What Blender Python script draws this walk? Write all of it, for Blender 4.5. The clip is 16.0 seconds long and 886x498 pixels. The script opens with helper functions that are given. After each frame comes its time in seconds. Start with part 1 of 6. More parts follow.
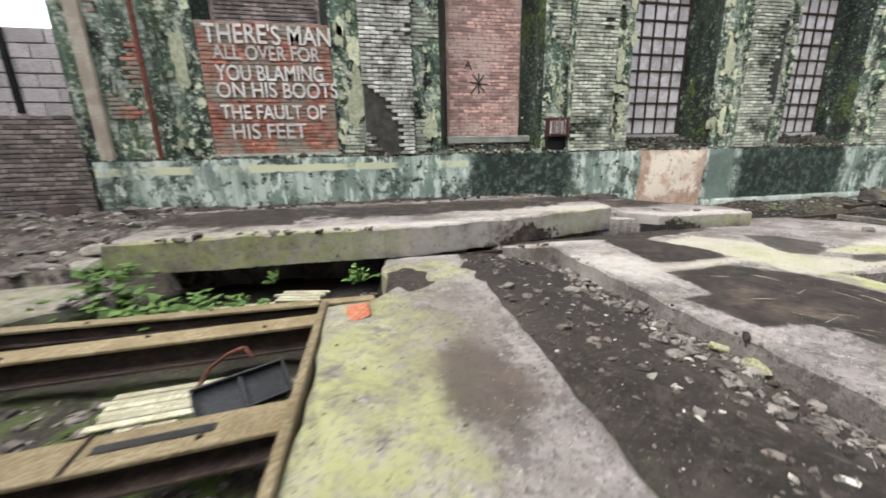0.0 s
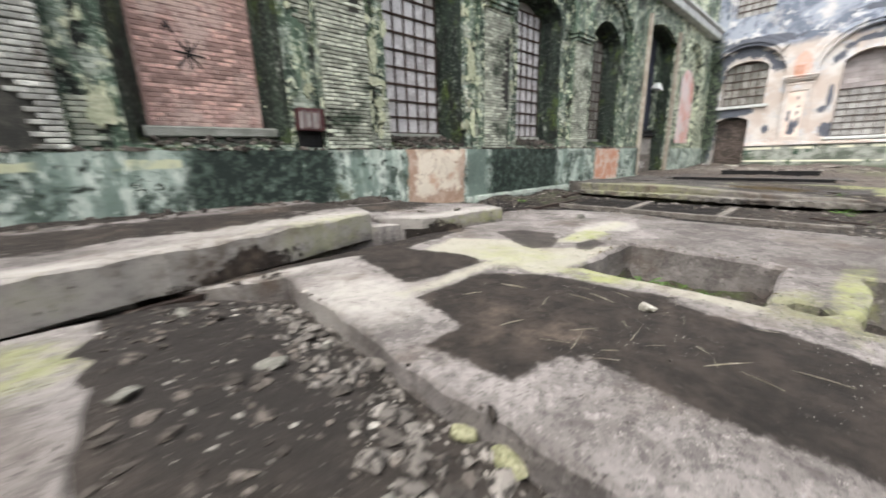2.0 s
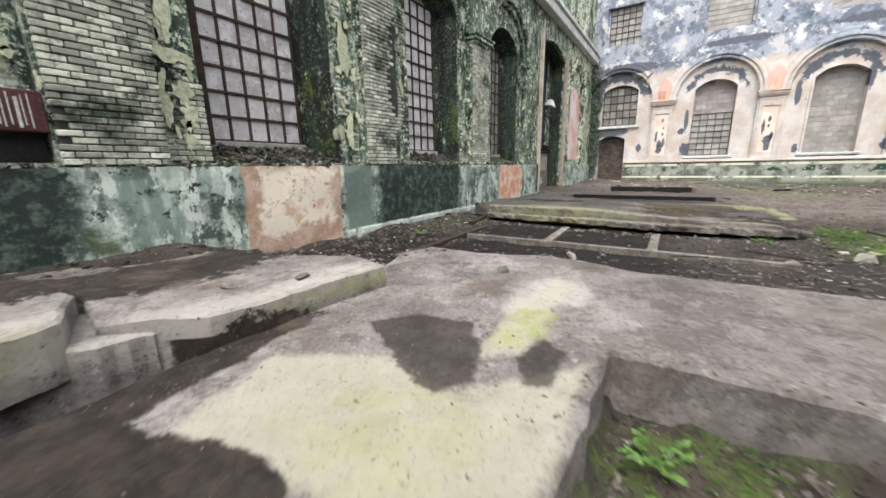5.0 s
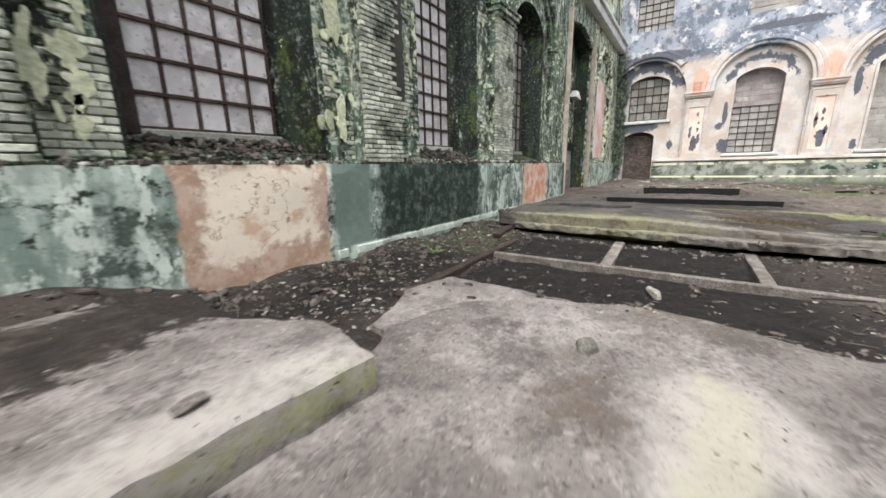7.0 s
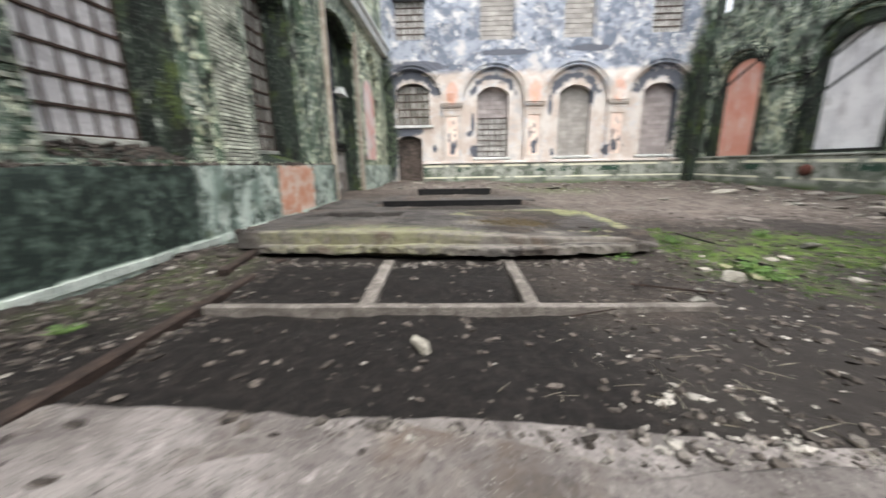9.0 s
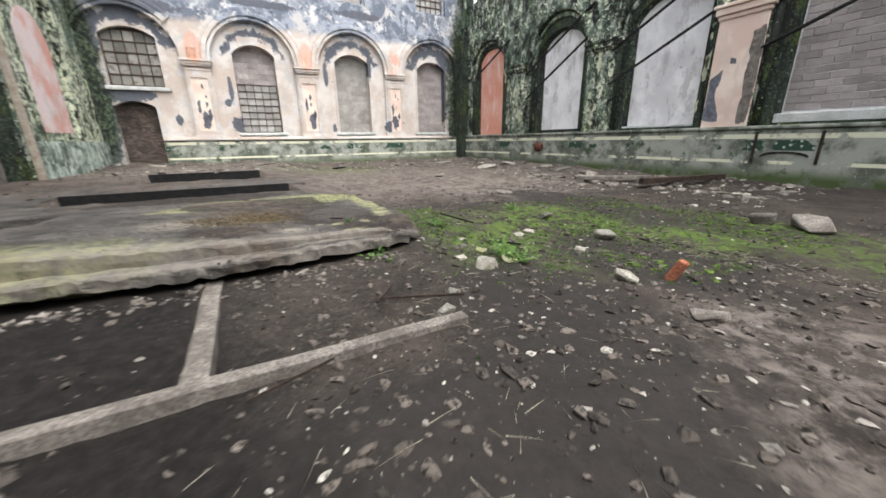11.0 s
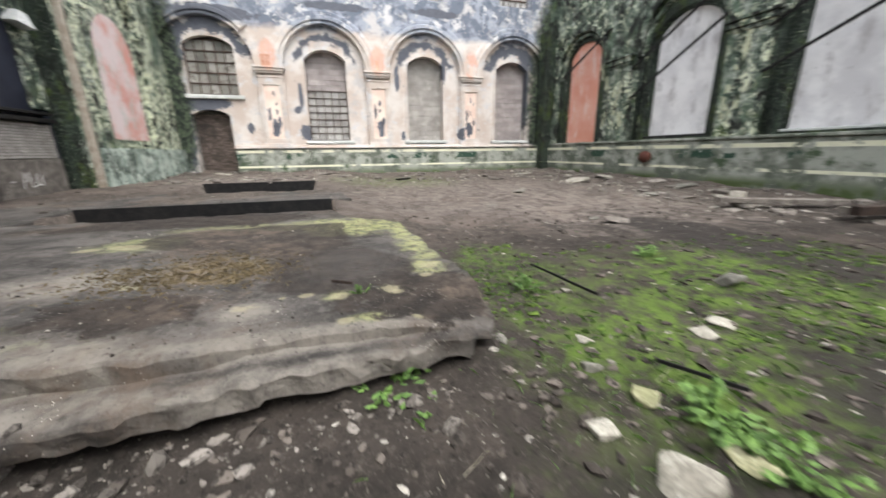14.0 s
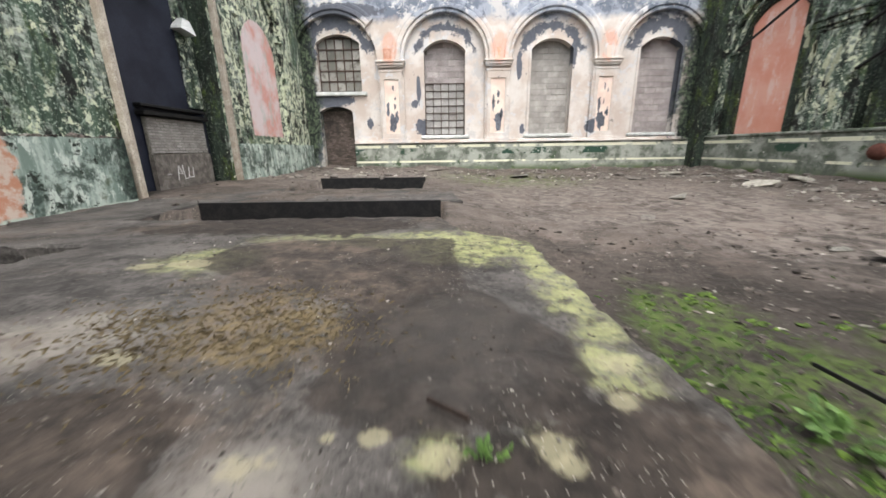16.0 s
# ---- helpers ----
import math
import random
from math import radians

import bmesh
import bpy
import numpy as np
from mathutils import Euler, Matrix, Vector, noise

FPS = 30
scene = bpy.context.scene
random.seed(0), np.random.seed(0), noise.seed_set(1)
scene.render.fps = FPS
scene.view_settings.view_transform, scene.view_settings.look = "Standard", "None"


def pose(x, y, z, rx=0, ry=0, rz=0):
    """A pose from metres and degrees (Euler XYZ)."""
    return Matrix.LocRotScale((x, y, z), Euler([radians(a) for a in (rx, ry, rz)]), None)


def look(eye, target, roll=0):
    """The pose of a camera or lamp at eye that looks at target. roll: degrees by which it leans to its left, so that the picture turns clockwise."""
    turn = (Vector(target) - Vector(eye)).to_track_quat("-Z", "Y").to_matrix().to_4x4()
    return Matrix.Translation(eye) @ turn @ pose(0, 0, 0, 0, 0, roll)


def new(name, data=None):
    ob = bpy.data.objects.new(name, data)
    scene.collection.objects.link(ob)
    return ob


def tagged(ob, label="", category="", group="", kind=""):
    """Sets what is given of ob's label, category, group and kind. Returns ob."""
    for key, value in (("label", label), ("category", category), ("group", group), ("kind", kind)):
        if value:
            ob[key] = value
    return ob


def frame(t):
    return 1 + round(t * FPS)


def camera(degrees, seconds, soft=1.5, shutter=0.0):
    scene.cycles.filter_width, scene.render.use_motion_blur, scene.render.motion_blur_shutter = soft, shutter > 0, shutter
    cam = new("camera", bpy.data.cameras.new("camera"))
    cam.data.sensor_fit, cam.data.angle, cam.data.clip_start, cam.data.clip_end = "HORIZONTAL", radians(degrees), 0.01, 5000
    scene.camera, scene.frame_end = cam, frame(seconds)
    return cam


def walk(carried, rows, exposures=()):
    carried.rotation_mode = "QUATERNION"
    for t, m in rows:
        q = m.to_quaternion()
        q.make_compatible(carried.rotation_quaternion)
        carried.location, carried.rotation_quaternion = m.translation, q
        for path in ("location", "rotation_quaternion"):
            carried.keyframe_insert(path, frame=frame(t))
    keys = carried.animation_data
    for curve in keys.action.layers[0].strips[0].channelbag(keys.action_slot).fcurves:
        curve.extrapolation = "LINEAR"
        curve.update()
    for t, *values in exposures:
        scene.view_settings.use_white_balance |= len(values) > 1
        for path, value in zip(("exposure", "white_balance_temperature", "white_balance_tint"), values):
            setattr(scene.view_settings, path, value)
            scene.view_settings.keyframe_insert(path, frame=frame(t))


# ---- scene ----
cam = camera(102.4, 16.0, soft=1.6, shutter=0.8)
# the plan is drawn in units of SIZE metres, so that a brick course comes to 75 mm
SIZE = 1.28
METRES, EYE, TILT, LEAN, TURN = 11.2 * SIZE, 1.05 * SIZE, 0.0, 0.0, -11.3
ROWS = [
    (0.0, 0.0, 0.0, 0.0, -0.33, -14.17, 1.32),
    (0.5, 0.0184, 0.0217, -0.0022, -4.14, -13.83, 1.64),
    (1.0, 0.0396, 0.0413, -0.0001, -13.07, -13.94, 1.69),
    (1.5, 0.0577, 0.0625, -0.0015, -22.4, -14.24, 1.52),
    (2.0, 0.0828, 0.0781, -0.0081, -30.69, -14.37, 1.47),
    (2.5, 0.1123, 0.0992, -0.0125, -36.14, -13.55, 1.21),
    (3.0, 0.139, 0.1188, -0.0103, -40.99, -12.82, 1.25),
    (3.5, 0.1635, 0.1387, -0.0024, -45.62, -12.56, 1.01),
    (4.0, 0.1789, 0.1572, -0.0, -46.42, -12.98, 1.0),
    (6.5, 0.272, 0.283, 0.002, -44.43, -12.72, 1.12),
    (7.0, 0.2957, 0.305, 0.0008, -44.5, -12.89, 1.16),
    (7.5, 0.3298, 0.3168, 0.0001, -47.33, -13.06, 1.36),
    (8.0, 0.3612, 0.3256, 0.0005, -53.2, -13.46, 1.14),
    (8.5, 0.3939, 0.3306, 0.0026, -63.3, -13.22, 1.16),
    (9.0, 0.4266, 0.3232, 0.0023, -76.68, -13.3, 0.98),
    (9.5, 0.4579, 0.3094, 0.0001, -85.92, -13.51, 1.1),
    (10.0, 0.4859, 0.2882, 0.0003, -100.06, -13.38, 0.91),
    (12.5, 0.6191, 0.2174, -0.0152, -108.71, -18.0, 0.62),
    (13.0, 0.657, 0.2115, -0.0157, -106.83, -16.48, 0.67),
    (13.5, 0.6915, 0.2154, -0.0143, -102.2, -16.08, 0.53),
    (14.0, 0.7166, 0.2154, -0.0109, -95.54, -15.27, 0.61),
    (14.5, 0.7395, 0.2196, -0.0123, -88.78, -14.97, 0.64),
    (15.0, 0.7666, 0.2267, -0.0136, -84.74, -15.05, 0.62),
    (15.5, 0.7947, 0.2315, -0.0142, -80.72, -15.12, 0.85),
    (16.0, 0.8263, 0.238, -0.0139, -78.56, -15.7, 0.78),
]
walk(cam, [(t, pose(0, 0, EYE, TILT, LEAN, TURN) @ pose(METRES * x, METRES * y, METRES * z, 90 + pitch, roll, yaw)) for t, x, y, z, yaw, pitch, roll in ROWS], [(0.0, 0.78), (2.0, 0.68), (4.0, 0.58), (16.0, 0.58)])

# ---- sky and sun: an overcast day through the lost roof ----
world = bpy.data.worlds.new("world")
scene.world = world
world.use_nodes = True
wt = world.node_tree
sky = wt.nodes.new("ShaderNodeTexSky")
sky.sky_type = "NISHITA"
sky.sun_disc = False
sky.sun_elevation, sky.sun_rotation = radians(64), radians(258)
sky.dust_density, sky.air_density = 4.0, 1.0
pale = wt.nodes.new("ShaderNodeHueSaturation")
pale.inputs["Saturation"].default_value = 0.25
wt.links.new(sky.outputs[0], pale.inputs["Color"])
wt.links.new(pale.outputs[0], wt.nodes["Background"].inputs["Color"])
wt.nodes["Background"].inputs["Strength"].default_value = 0.36
sun_data = bpy.data.lights.new("sun", "SUN")
sun_data.energy, sun_data.angle, sun_data.color = 0.5, radians(60), (0.96, 1.0, 0.95)
sun = new("sun", sun_data)
sun.matrix_world = look((8 - 9.5, -2, 20), (8, 0, 0))


# ---- materials ----
class Nodes:
    """A small shorthand for one material's node tree."""

    def __init__(self, name):
        self.m = bpy.data.materials.new(name)
        self.m.use_nodes = True
        self.t = self.m.node_tree
        self.b = self.t.nodes["Principled BSDF"]
        plan = self.t.nodes.new("ShaderNodeVectorMath")
        plan.operation = "SCALE"
        plan.inputs["Scale"].default_value = 1 / SIZE
        self.t.links.new(self.t.nodes.new("ShaderNodeNewGeometry").outputs["Position"], plan.inputs[0])
        self.pos = plan.outputs[0]
        self.kept = {}

    def ragged(self, scale):
        """Coarse and fine unevenness for the edges of blots, shared by all blots of the material."""
        key = 3.2 if scale > 2.4 else 1.7
        if key not in self.kept:
            a = self.calc("MULTIPLY", self.calc("SUBTRACT", self.noise(key, 7, 0.7), 0.5), 2.0)
            b = self.calc("MULTIPLY", self.calc("SUBTRACT", self.noise(key * 4.5, 8, 0.75), 0.5), 1.2)
            self.kept[key] = self.calc("ADD", a, b)
        return self.kept[key]

    def area(self, corners, jag=0.1, soft=0.03, scale=3.2, top=None):
        """A ragged convex patch of the floor, corners in plan: 1 inside."""
        if sum(a[0] * b[1] - b[0] * a[1] for a, b in zip(corners, corners[1:] + corners[:1])) < 0:
            corners = corners[::-1]
        far = None
        for a, b in zip(corners, corners[1:] + corners[:1]):
            n = Vector((b[1] - a[1], a[0] - b[0], 0)).normalized()
            dot = self.t.nodes.new("ShaderNodeVectorMath")
            dot.operation = "DOT_PRODUCT"
            self.put(dot.inputs[0], self.pos)
            dot.inputs[1].default_value = n
            e = self.calc("SUBTRACT", dot.outputs["Value"], n.x * a[0] + n.y * a[1])
            far = e if far is None else self.calc("MAXIMUM", far, e)
        if top is not None:
            far = self.calc("MAXIMUM", far, self.calc("MULTIPLY", self.calc("SUBTRACT", self.axis(2), top), 8.0))
        return self.step(self.calc("ADD", far, self.calc("MULTIPLY", self.ragged(scale), jag)), soft, -soft)

    def put(self, socket, value):
        if isinstance(value, bpy.types.NodeSocket):
            self.t.links.new(value, socket)
        elif isinstance(value, (tuple, list)) and len(value) == 3 and socket.type == "RGBA":
            socket.default_value = (*value, 1)
        else:
            socket.default_value = value

    def noise(self, scale, detail=6, rough=0.6, vec=None, warp=0.0):
        n = self.t.nodes.new("ShaderNodeTexNoise")
        self.put(n.inputs["Vector"], vec or self.pos)
        n.inputs["Scale"].default_value, n.inputs["Detail"].default_value = scale, detail
        n.inputs["Roughness"].default_value, n.inputs["Distortion"].default_value = rough, warp
        return n.outputs["Fac"]

    def cells(self, scale, feature="F1", vec=None):
        n = self.t.nodes.new("ShaderNodeTexVoronoi")
        n.feature = feature
        self.put(n.inputs["Vector"], vec or self.pos)
        n.inputs["Scale"].default_value = scale
        return n.outputs["Distance"]

    def stretch(self, x, y, z, vec=None):
        n = self.t.nodes.new("ShaderNodeMapping")
        self.put(n.inputs["Vector"], vec or self.pos)
        n.inputs["Scale"].default_value = (x, y, z)
        return n.outputs[0]

    def step(self, value, lo, hi):
        n = self.t.nodes.new("ShaderNodeMapRange")
        n.interpolation_type = "SMOOTHSTEP"
        self.put(n.inputs["Value"], value)
        n.inputs["From Min"].default_value, n.inputs["From Max"].default_value = lo, hi
        return n.outputs["Result"]

    def calc(self, op, a, b=0.0):
        n = self.t.nodes.new("ShaderNodeMath")
        n.operation = op
        self.put(n.inputs[0], a)
        self.put(n.inputs[1], b)
        return n.outputs[0]

    def mix(self, fac, a, b):
        n = self.t.nodes.new("ShaderNodeMix")
        n.data_type = "RGBA"
        self.put(n.inputs[0], fac)
        self.put(n.inputs[6], a)
        self.put(n.inputs[7], b)
        return n.outputs[2]

    def axis(self, k):
        n = self.t.nodes.new("ShaderNodeSeparateXYZ")
        self.put(n.inputs[0], self.pos)
        return n.outputs[k]

    def patch(self, centre, size, jag=0.5, scale=3.0, soft=0.12):
        """A ragged blot round a place of the world: 1 inside."""
        a = self.t.nodes.new("ShaderNodeVectorMath")
        a.operation = "SUBTRACT"
        self.put(a.inputs[0], self.pos)
        a.inputs[1].default_value = centre
        d = self.t.nodes.new("ShaderNodeVectorMath")
        d.operation = "DIVIDE"
        self.put(d.inputs[0], a.outputs[0])
        d.inputs[1].default_value = size
        e = self.t.nodes.new("ShaderNodeVectorMath")
        e.operation = "LENGTH"
        self.put(e.inputs[0], d.outputs[0])
        r = self.calc("ADD", e.outputs["Value"], self.calc("MULTIPLY", self.ragged(scale), jag))
        return self.step(r, 1 + soft, 1 - soft)

    def slab(self, centre, half, jag=0.1, scale=3.0, soft=0.02):
        """A ragged upright or flat rectangle: the largest of the three distances."""
        a = self.t.nodes.new("ShaderNodeVectorMath")
        a.operation = "SUBTRACT"
        self.put(a.inputs[0], self.pos)
        a.inputs[1].default_value = centre
        b = self.t.nodes.new("ShaderNodeVectorMath")
        b.operation = "ABSOLUTE"
        self.put(b.inputs[0], a.outputs[0])
        c = self.t.nodes.new("ShaderNodeVectorMath")
        c.operation = "SUBTRACT"
        self.put(c.inputs[0], b.outputs[0])
        c.inputs[1].default_value = half
        s = self.t.nodes.new("ShaderNodeSeparateXYZ")
        self.put(s.inputs[0], c.outputs[0])
        m = self.calc("MAXIMUM", self.calc("MAXIMUM", s.outputs[0], s.outputs[1]), s.outputs[2])
        m = self.calc("ADD", m, self.calc("MULTIPLY", self.ragged(scale), jag))
        return self.step(m, soft, -soft)

    def ring(self, cy, cz, radius, half, jag=0.2, scale=2.5):
        """A ragged dark arc over an arch of the end wall: 1 inside."""
        dy, dz = self.calc("SUBTRACT", self.axis(1), cy), self.calc("SUBTRACT", self.axis(2), cz)
        d = self.calc("SQRT", self.calc("ADD", self.calc("MULTIPLY", dy, dy), self.calc("MULTIPLY", dz, dz)))
        rag = self.calc("MULTIPLY", self.calc("SUBTRACT", self.noise(scale, 9, 0.76), 0.5), jag * 4)
        e = self.calc("ADD", self.calc("ABSOLUTE", self.calc("SUBTRACT", d, radius)), rag)
        return self.calc("MULTIPLY", self.step(e, half + 0.02, half - 0.02), self.step(self.calc("ADD", dz, rag), 0.2, 0.3))

    def random(self):
        return self.t.nodes.new("ShaderNodeObjectInfo").outputs["Random"]

    def island(self):
        return self.t.nodes.new("ShaderNodeNewGeometry").outputs["Random Per Island"]

    def shift(self, col, hue=0.0, sat=1.0, val=1.0):
        n = self.t.nodes.new("ShaderNodeHueSaturation")
        self.put(n.inputs["Color"], col)
        self.put(n.inputs["Saturation"], sat)
        self.put(n.inputs["Value"], val)
        n.inputs["Hue"].default_value = 0.5 + hue
        return n.outputs[0]

    def bump(self, height, strength=0.4, dist=0.02, normal=None):
        n = self.t.nodes.new("ShaderNodeBump")
        self.put(n.inputs["Height"], height)
        n.inputs["Strength"].default_value, n.inputs["Distance"].default_value = strength, dist
        if normal:
            self.put(n.inputs["Normal"], normal)
        return n.outputs[0]

    def done(self, colour, rough=0.85, normal=None, metal=0.0, spec=0.3):
        self.put(self.b.inputs["Base Color"], colour)
        self.put(self.b.inputs["Roughness"], rough)
        self.put(self.b.inputs["Metallic"], metal)
        self.b.inputs["Specular IOR Level"].default_value = spec
        if normal:
            self.put(self.b.inputs["Normal"], normal)
        return self.m


def simple(name, a, b, scale=6.0, rough=0.8, metal=0.0, bump=0.3, fine=60.0, vary=0.25):
    """Two tones in large blots, fine grain and relief; each piece a little lighter or darker."""
    n = Nodes(name)
    c = n.mix(n.step(n.noise(scale, 6), 0.35, 0.65), a, b)
    c = n.mix(n.step(n.noise(fine, 4), 0.3, 0.75), c, tuple(v * 0.6 for v in a))
    c = n.shift(c, val=n.calc("ADD", n.calc("MULTIPLY", n.random(), vary * 2), 1 - vary))
    return n.done(c, rough, n.bump(n.noise(fine, 6), bump, 0.01), metal)


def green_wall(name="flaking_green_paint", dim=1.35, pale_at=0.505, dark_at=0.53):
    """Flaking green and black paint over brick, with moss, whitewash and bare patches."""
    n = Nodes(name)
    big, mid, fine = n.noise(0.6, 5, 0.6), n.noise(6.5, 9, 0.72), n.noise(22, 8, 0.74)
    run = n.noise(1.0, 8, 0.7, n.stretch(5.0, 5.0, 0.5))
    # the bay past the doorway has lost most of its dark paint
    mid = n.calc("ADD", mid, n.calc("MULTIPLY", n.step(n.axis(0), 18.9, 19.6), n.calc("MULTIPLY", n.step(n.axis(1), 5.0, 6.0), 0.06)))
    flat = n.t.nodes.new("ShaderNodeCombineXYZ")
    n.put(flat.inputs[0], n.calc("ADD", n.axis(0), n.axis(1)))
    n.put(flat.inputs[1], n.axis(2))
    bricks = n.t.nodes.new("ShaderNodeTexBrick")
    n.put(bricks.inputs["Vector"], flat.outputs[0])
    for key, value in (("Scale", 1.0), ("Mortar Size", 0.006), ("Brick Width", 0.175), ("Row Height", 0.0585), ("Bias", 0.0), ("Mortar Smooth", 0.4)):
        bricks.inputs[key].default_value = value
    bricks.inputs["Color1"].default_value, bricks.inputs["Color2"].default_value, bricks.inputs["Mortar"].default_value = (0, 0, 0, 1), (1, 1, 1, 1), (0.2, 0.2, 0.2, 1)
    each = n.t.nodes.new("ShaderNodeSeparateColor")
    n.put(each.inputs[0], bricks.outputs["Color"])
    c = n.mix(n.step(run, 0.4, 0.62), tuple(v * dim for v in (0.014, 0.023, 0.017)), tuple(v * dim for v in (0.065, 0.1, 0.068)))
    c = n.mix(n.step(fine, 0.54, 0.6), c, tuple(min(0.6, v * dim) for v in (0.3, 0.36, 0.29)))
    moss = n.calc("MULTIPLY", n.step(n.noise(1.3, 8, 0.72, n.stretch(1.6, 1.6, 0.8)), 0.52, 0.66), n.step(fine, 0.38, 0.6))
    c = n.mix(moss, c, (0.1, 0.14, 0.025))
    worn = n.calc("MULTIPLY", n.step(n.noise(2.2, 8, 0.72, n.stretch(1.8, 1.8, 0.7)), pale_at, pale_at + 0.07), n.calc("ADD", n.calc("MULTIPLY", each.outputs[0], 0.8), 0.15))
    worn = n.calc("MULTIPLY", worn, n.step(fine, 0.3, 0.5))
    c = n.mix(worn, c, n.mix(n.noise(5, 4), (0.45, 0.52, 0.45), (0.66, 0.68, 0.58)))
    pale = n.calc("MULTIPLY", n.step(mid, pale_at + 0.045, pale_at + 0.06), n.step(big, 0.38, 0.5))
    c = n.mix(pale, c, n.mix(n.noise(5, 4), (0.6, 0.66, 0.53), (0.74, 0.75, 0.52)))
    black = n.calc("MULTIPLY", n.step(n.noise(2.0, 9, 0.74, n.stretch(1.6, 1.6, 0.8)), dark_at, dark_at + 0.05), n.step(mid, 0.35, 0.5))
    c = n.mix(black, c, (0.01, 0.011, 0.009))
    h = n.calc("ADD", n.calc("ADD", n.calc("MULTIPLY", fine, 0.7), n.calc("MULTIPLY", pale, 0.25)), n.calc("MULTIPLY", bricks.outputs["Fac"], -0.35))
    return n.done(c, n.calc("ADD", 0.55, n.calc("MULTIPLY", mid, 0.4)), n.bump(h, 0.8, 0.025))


def pale_brick_paint(name, base, dark, soot=0.45):
    """Whitewashed green-grey bricks; each brick its own tone."""
    n = Nodes(name)
    c = n.shift(base, val=n.calc("ADD", 0.42, n.calc("MULTIPLY", n.random(), 0.8)))
    c = n.mix(n.calc("MULTIPLY", n.step(n.noise(4.5, 8, 0.75), 0.48, 0.6), 0.75), c, tuple(v * 0.4 for v in base))
    c = n.mix(n.step(n.noise(1.6, 8, 0.7), soot, soot + 0.14), c, dark)
    c = n.mix(n.step(n.noise(14, 6, 0.7), 0.5, 0.68), c, tuple(v * 0.35 for v in base))
    return n.done(c, 0.85, n.bump(n.noise(45, 6), 0.5, 0.012))


def dado_paint():
    """The green tiled and painted lower wall, part of it patched with pink plaster."""
    n = Nodes("dado_paint")
    mid, fine = n.noise(2.2, 8, 0.68), n.noise(10, 8, 0.7)
    run = n.noise(1.4, 7, 0.65, n.stretch(3, 3, 0.6))
    z = n.axis(2)
    c = n.mix(n.step(run, 0.4, 0.6), (0.2, 0.265, 0.225), (0.5, 0.58, 0.51))
    dark = n.mix(n.step(fine, 0.45, 0.62), (0.018, 0.028, 0.023), (0.085, 0.12, 0.095))
    c = n.mix(n.calc("MULTIPLY", n.step(mid, 0.44, 0.56), n.step(fine, 0.36, 0.56)), c, dark)
    c = n.mix(n.step(n.noise(3.0, 9, 0.75, n.stretch(1.6, 1.6, 0.7)), 0.535, 0.56), c, n.mix(fine, (0.46, 0.54, 0.46), (0.72, 0.77, 0.7)))
    c = n.mix(n.step(n.noise(6.0, 9, 0.76), 0.58, 0.6), c, (0.022, 0.03, 0.022))
    c = n.mix(n.calc("MULTIPLY", n.step(n.noise(1.3, 8, 0.72), 0.55, 0.66), n.step(z, 1.2, 0.2)), c, (0.07, 0.085, 0.04))
    for centre, half in (((2.65, 6.1, 0.6), (0.95, 0.6, 0.8)), ((8.7, 6.1, 0.6), (1.35, 0.6, 0.8)), ((16.2, 6.1, 0.6), (0.7, 0.6, 0.8))):
        c = n.mix(n.slab(centre, half, 0.35, 2.0, 0.1), c, dark)
    c = n.mix(n.slab((6.9, 6.1, 0.6), (0.3, 0.5, 0.9), 0.1, 2, 0.05), c, n.mix(fine, (0.1, 0.14, 0.12), (0.22, 0.28, 0.24)))
    band = n.calc("MULTIPLY", n.slab((-1.2, 6.1, 0.97), (2.9, 1, 0.055), 0.06, 1.6, 0.01), n.step(n.noise(1.1, 4), 0.42, 0.5))
    c = n.mix(band, c, (0.6, 0.62, 0.42))
    c = n.mix(n.step(fine, 0.66, 0.69), c, (0.5, 0.56, 0.48))
    pink = n.mix(n.step(n.noise(2.6, 9, 0.72), 0.38, 0.5), (0.62, 0.43, 0.31), (0.8, 0.71, 0.58))
    pink = n.mix(n.step(n.noise(7, 8, 0.7), 0.6, 0.66), pink, (0.36, 0.21, 0.13))
    c = n.mix(n.slab((5.78, 6.1, 0.62), (0.74, 0.6, 0.62), 0.16, 2.2, 0.03), c, n.mix(n.step(n.noise(5, 8, 0.74), 0.4, 0.6), (0.42, 0.28, 0.2), (0.56, 0.42, 0.33)))
    c = n.mix(n.slab((5.82, 6.1, 0.72), (0.58, 0.6, 0.42), 0.3, 1.8, 0.05), c, pink)
    c = n.mix(n.calc("MULTIPLY", n.slab((5.8, 6.1, 0.6), (0.8, 0.6, 0.7), 0.1, 2, 0.1), n.step(n.calc("ABSOLUTE", n.calc("SUBTRACT", n.noise(1.7, 6, 0.6), 0.5)), 0.006, 0.0)), c, (0.3, 0.2, 0.13))
    c = n.mix(n.slab((13.2, 6.1, 0.6), (0.85, 0.6, 0.55), 0.25, 2.2, 0.03), c, n.mix(n.step(n.noise(4, 8, 0.72), 0.44, 0.6), (0.56, 0.27, 0.17), (0.66, 0.54, 0.45)))
    foot = n.calc("MULTIPLY", n.step(z, 0.16, 0.12), n.step(n.noise(4, 5), 0.42, 0.5))
    foot = n.calc("MULTIPLY", foot, n.step(n.axis(0), 6.4, 6.7))
    c = n.mix(foot, c, (0.5, 0.58, 0.5))
    return n.done(c, n.calc("ADD", 0.4, n.calc("MULTIPLY", mid, 0.5)), n.bump(n.calc("ADD", fine, n.calc("MULTIPLY", mid, 0.8)), 0.7, 0.025))


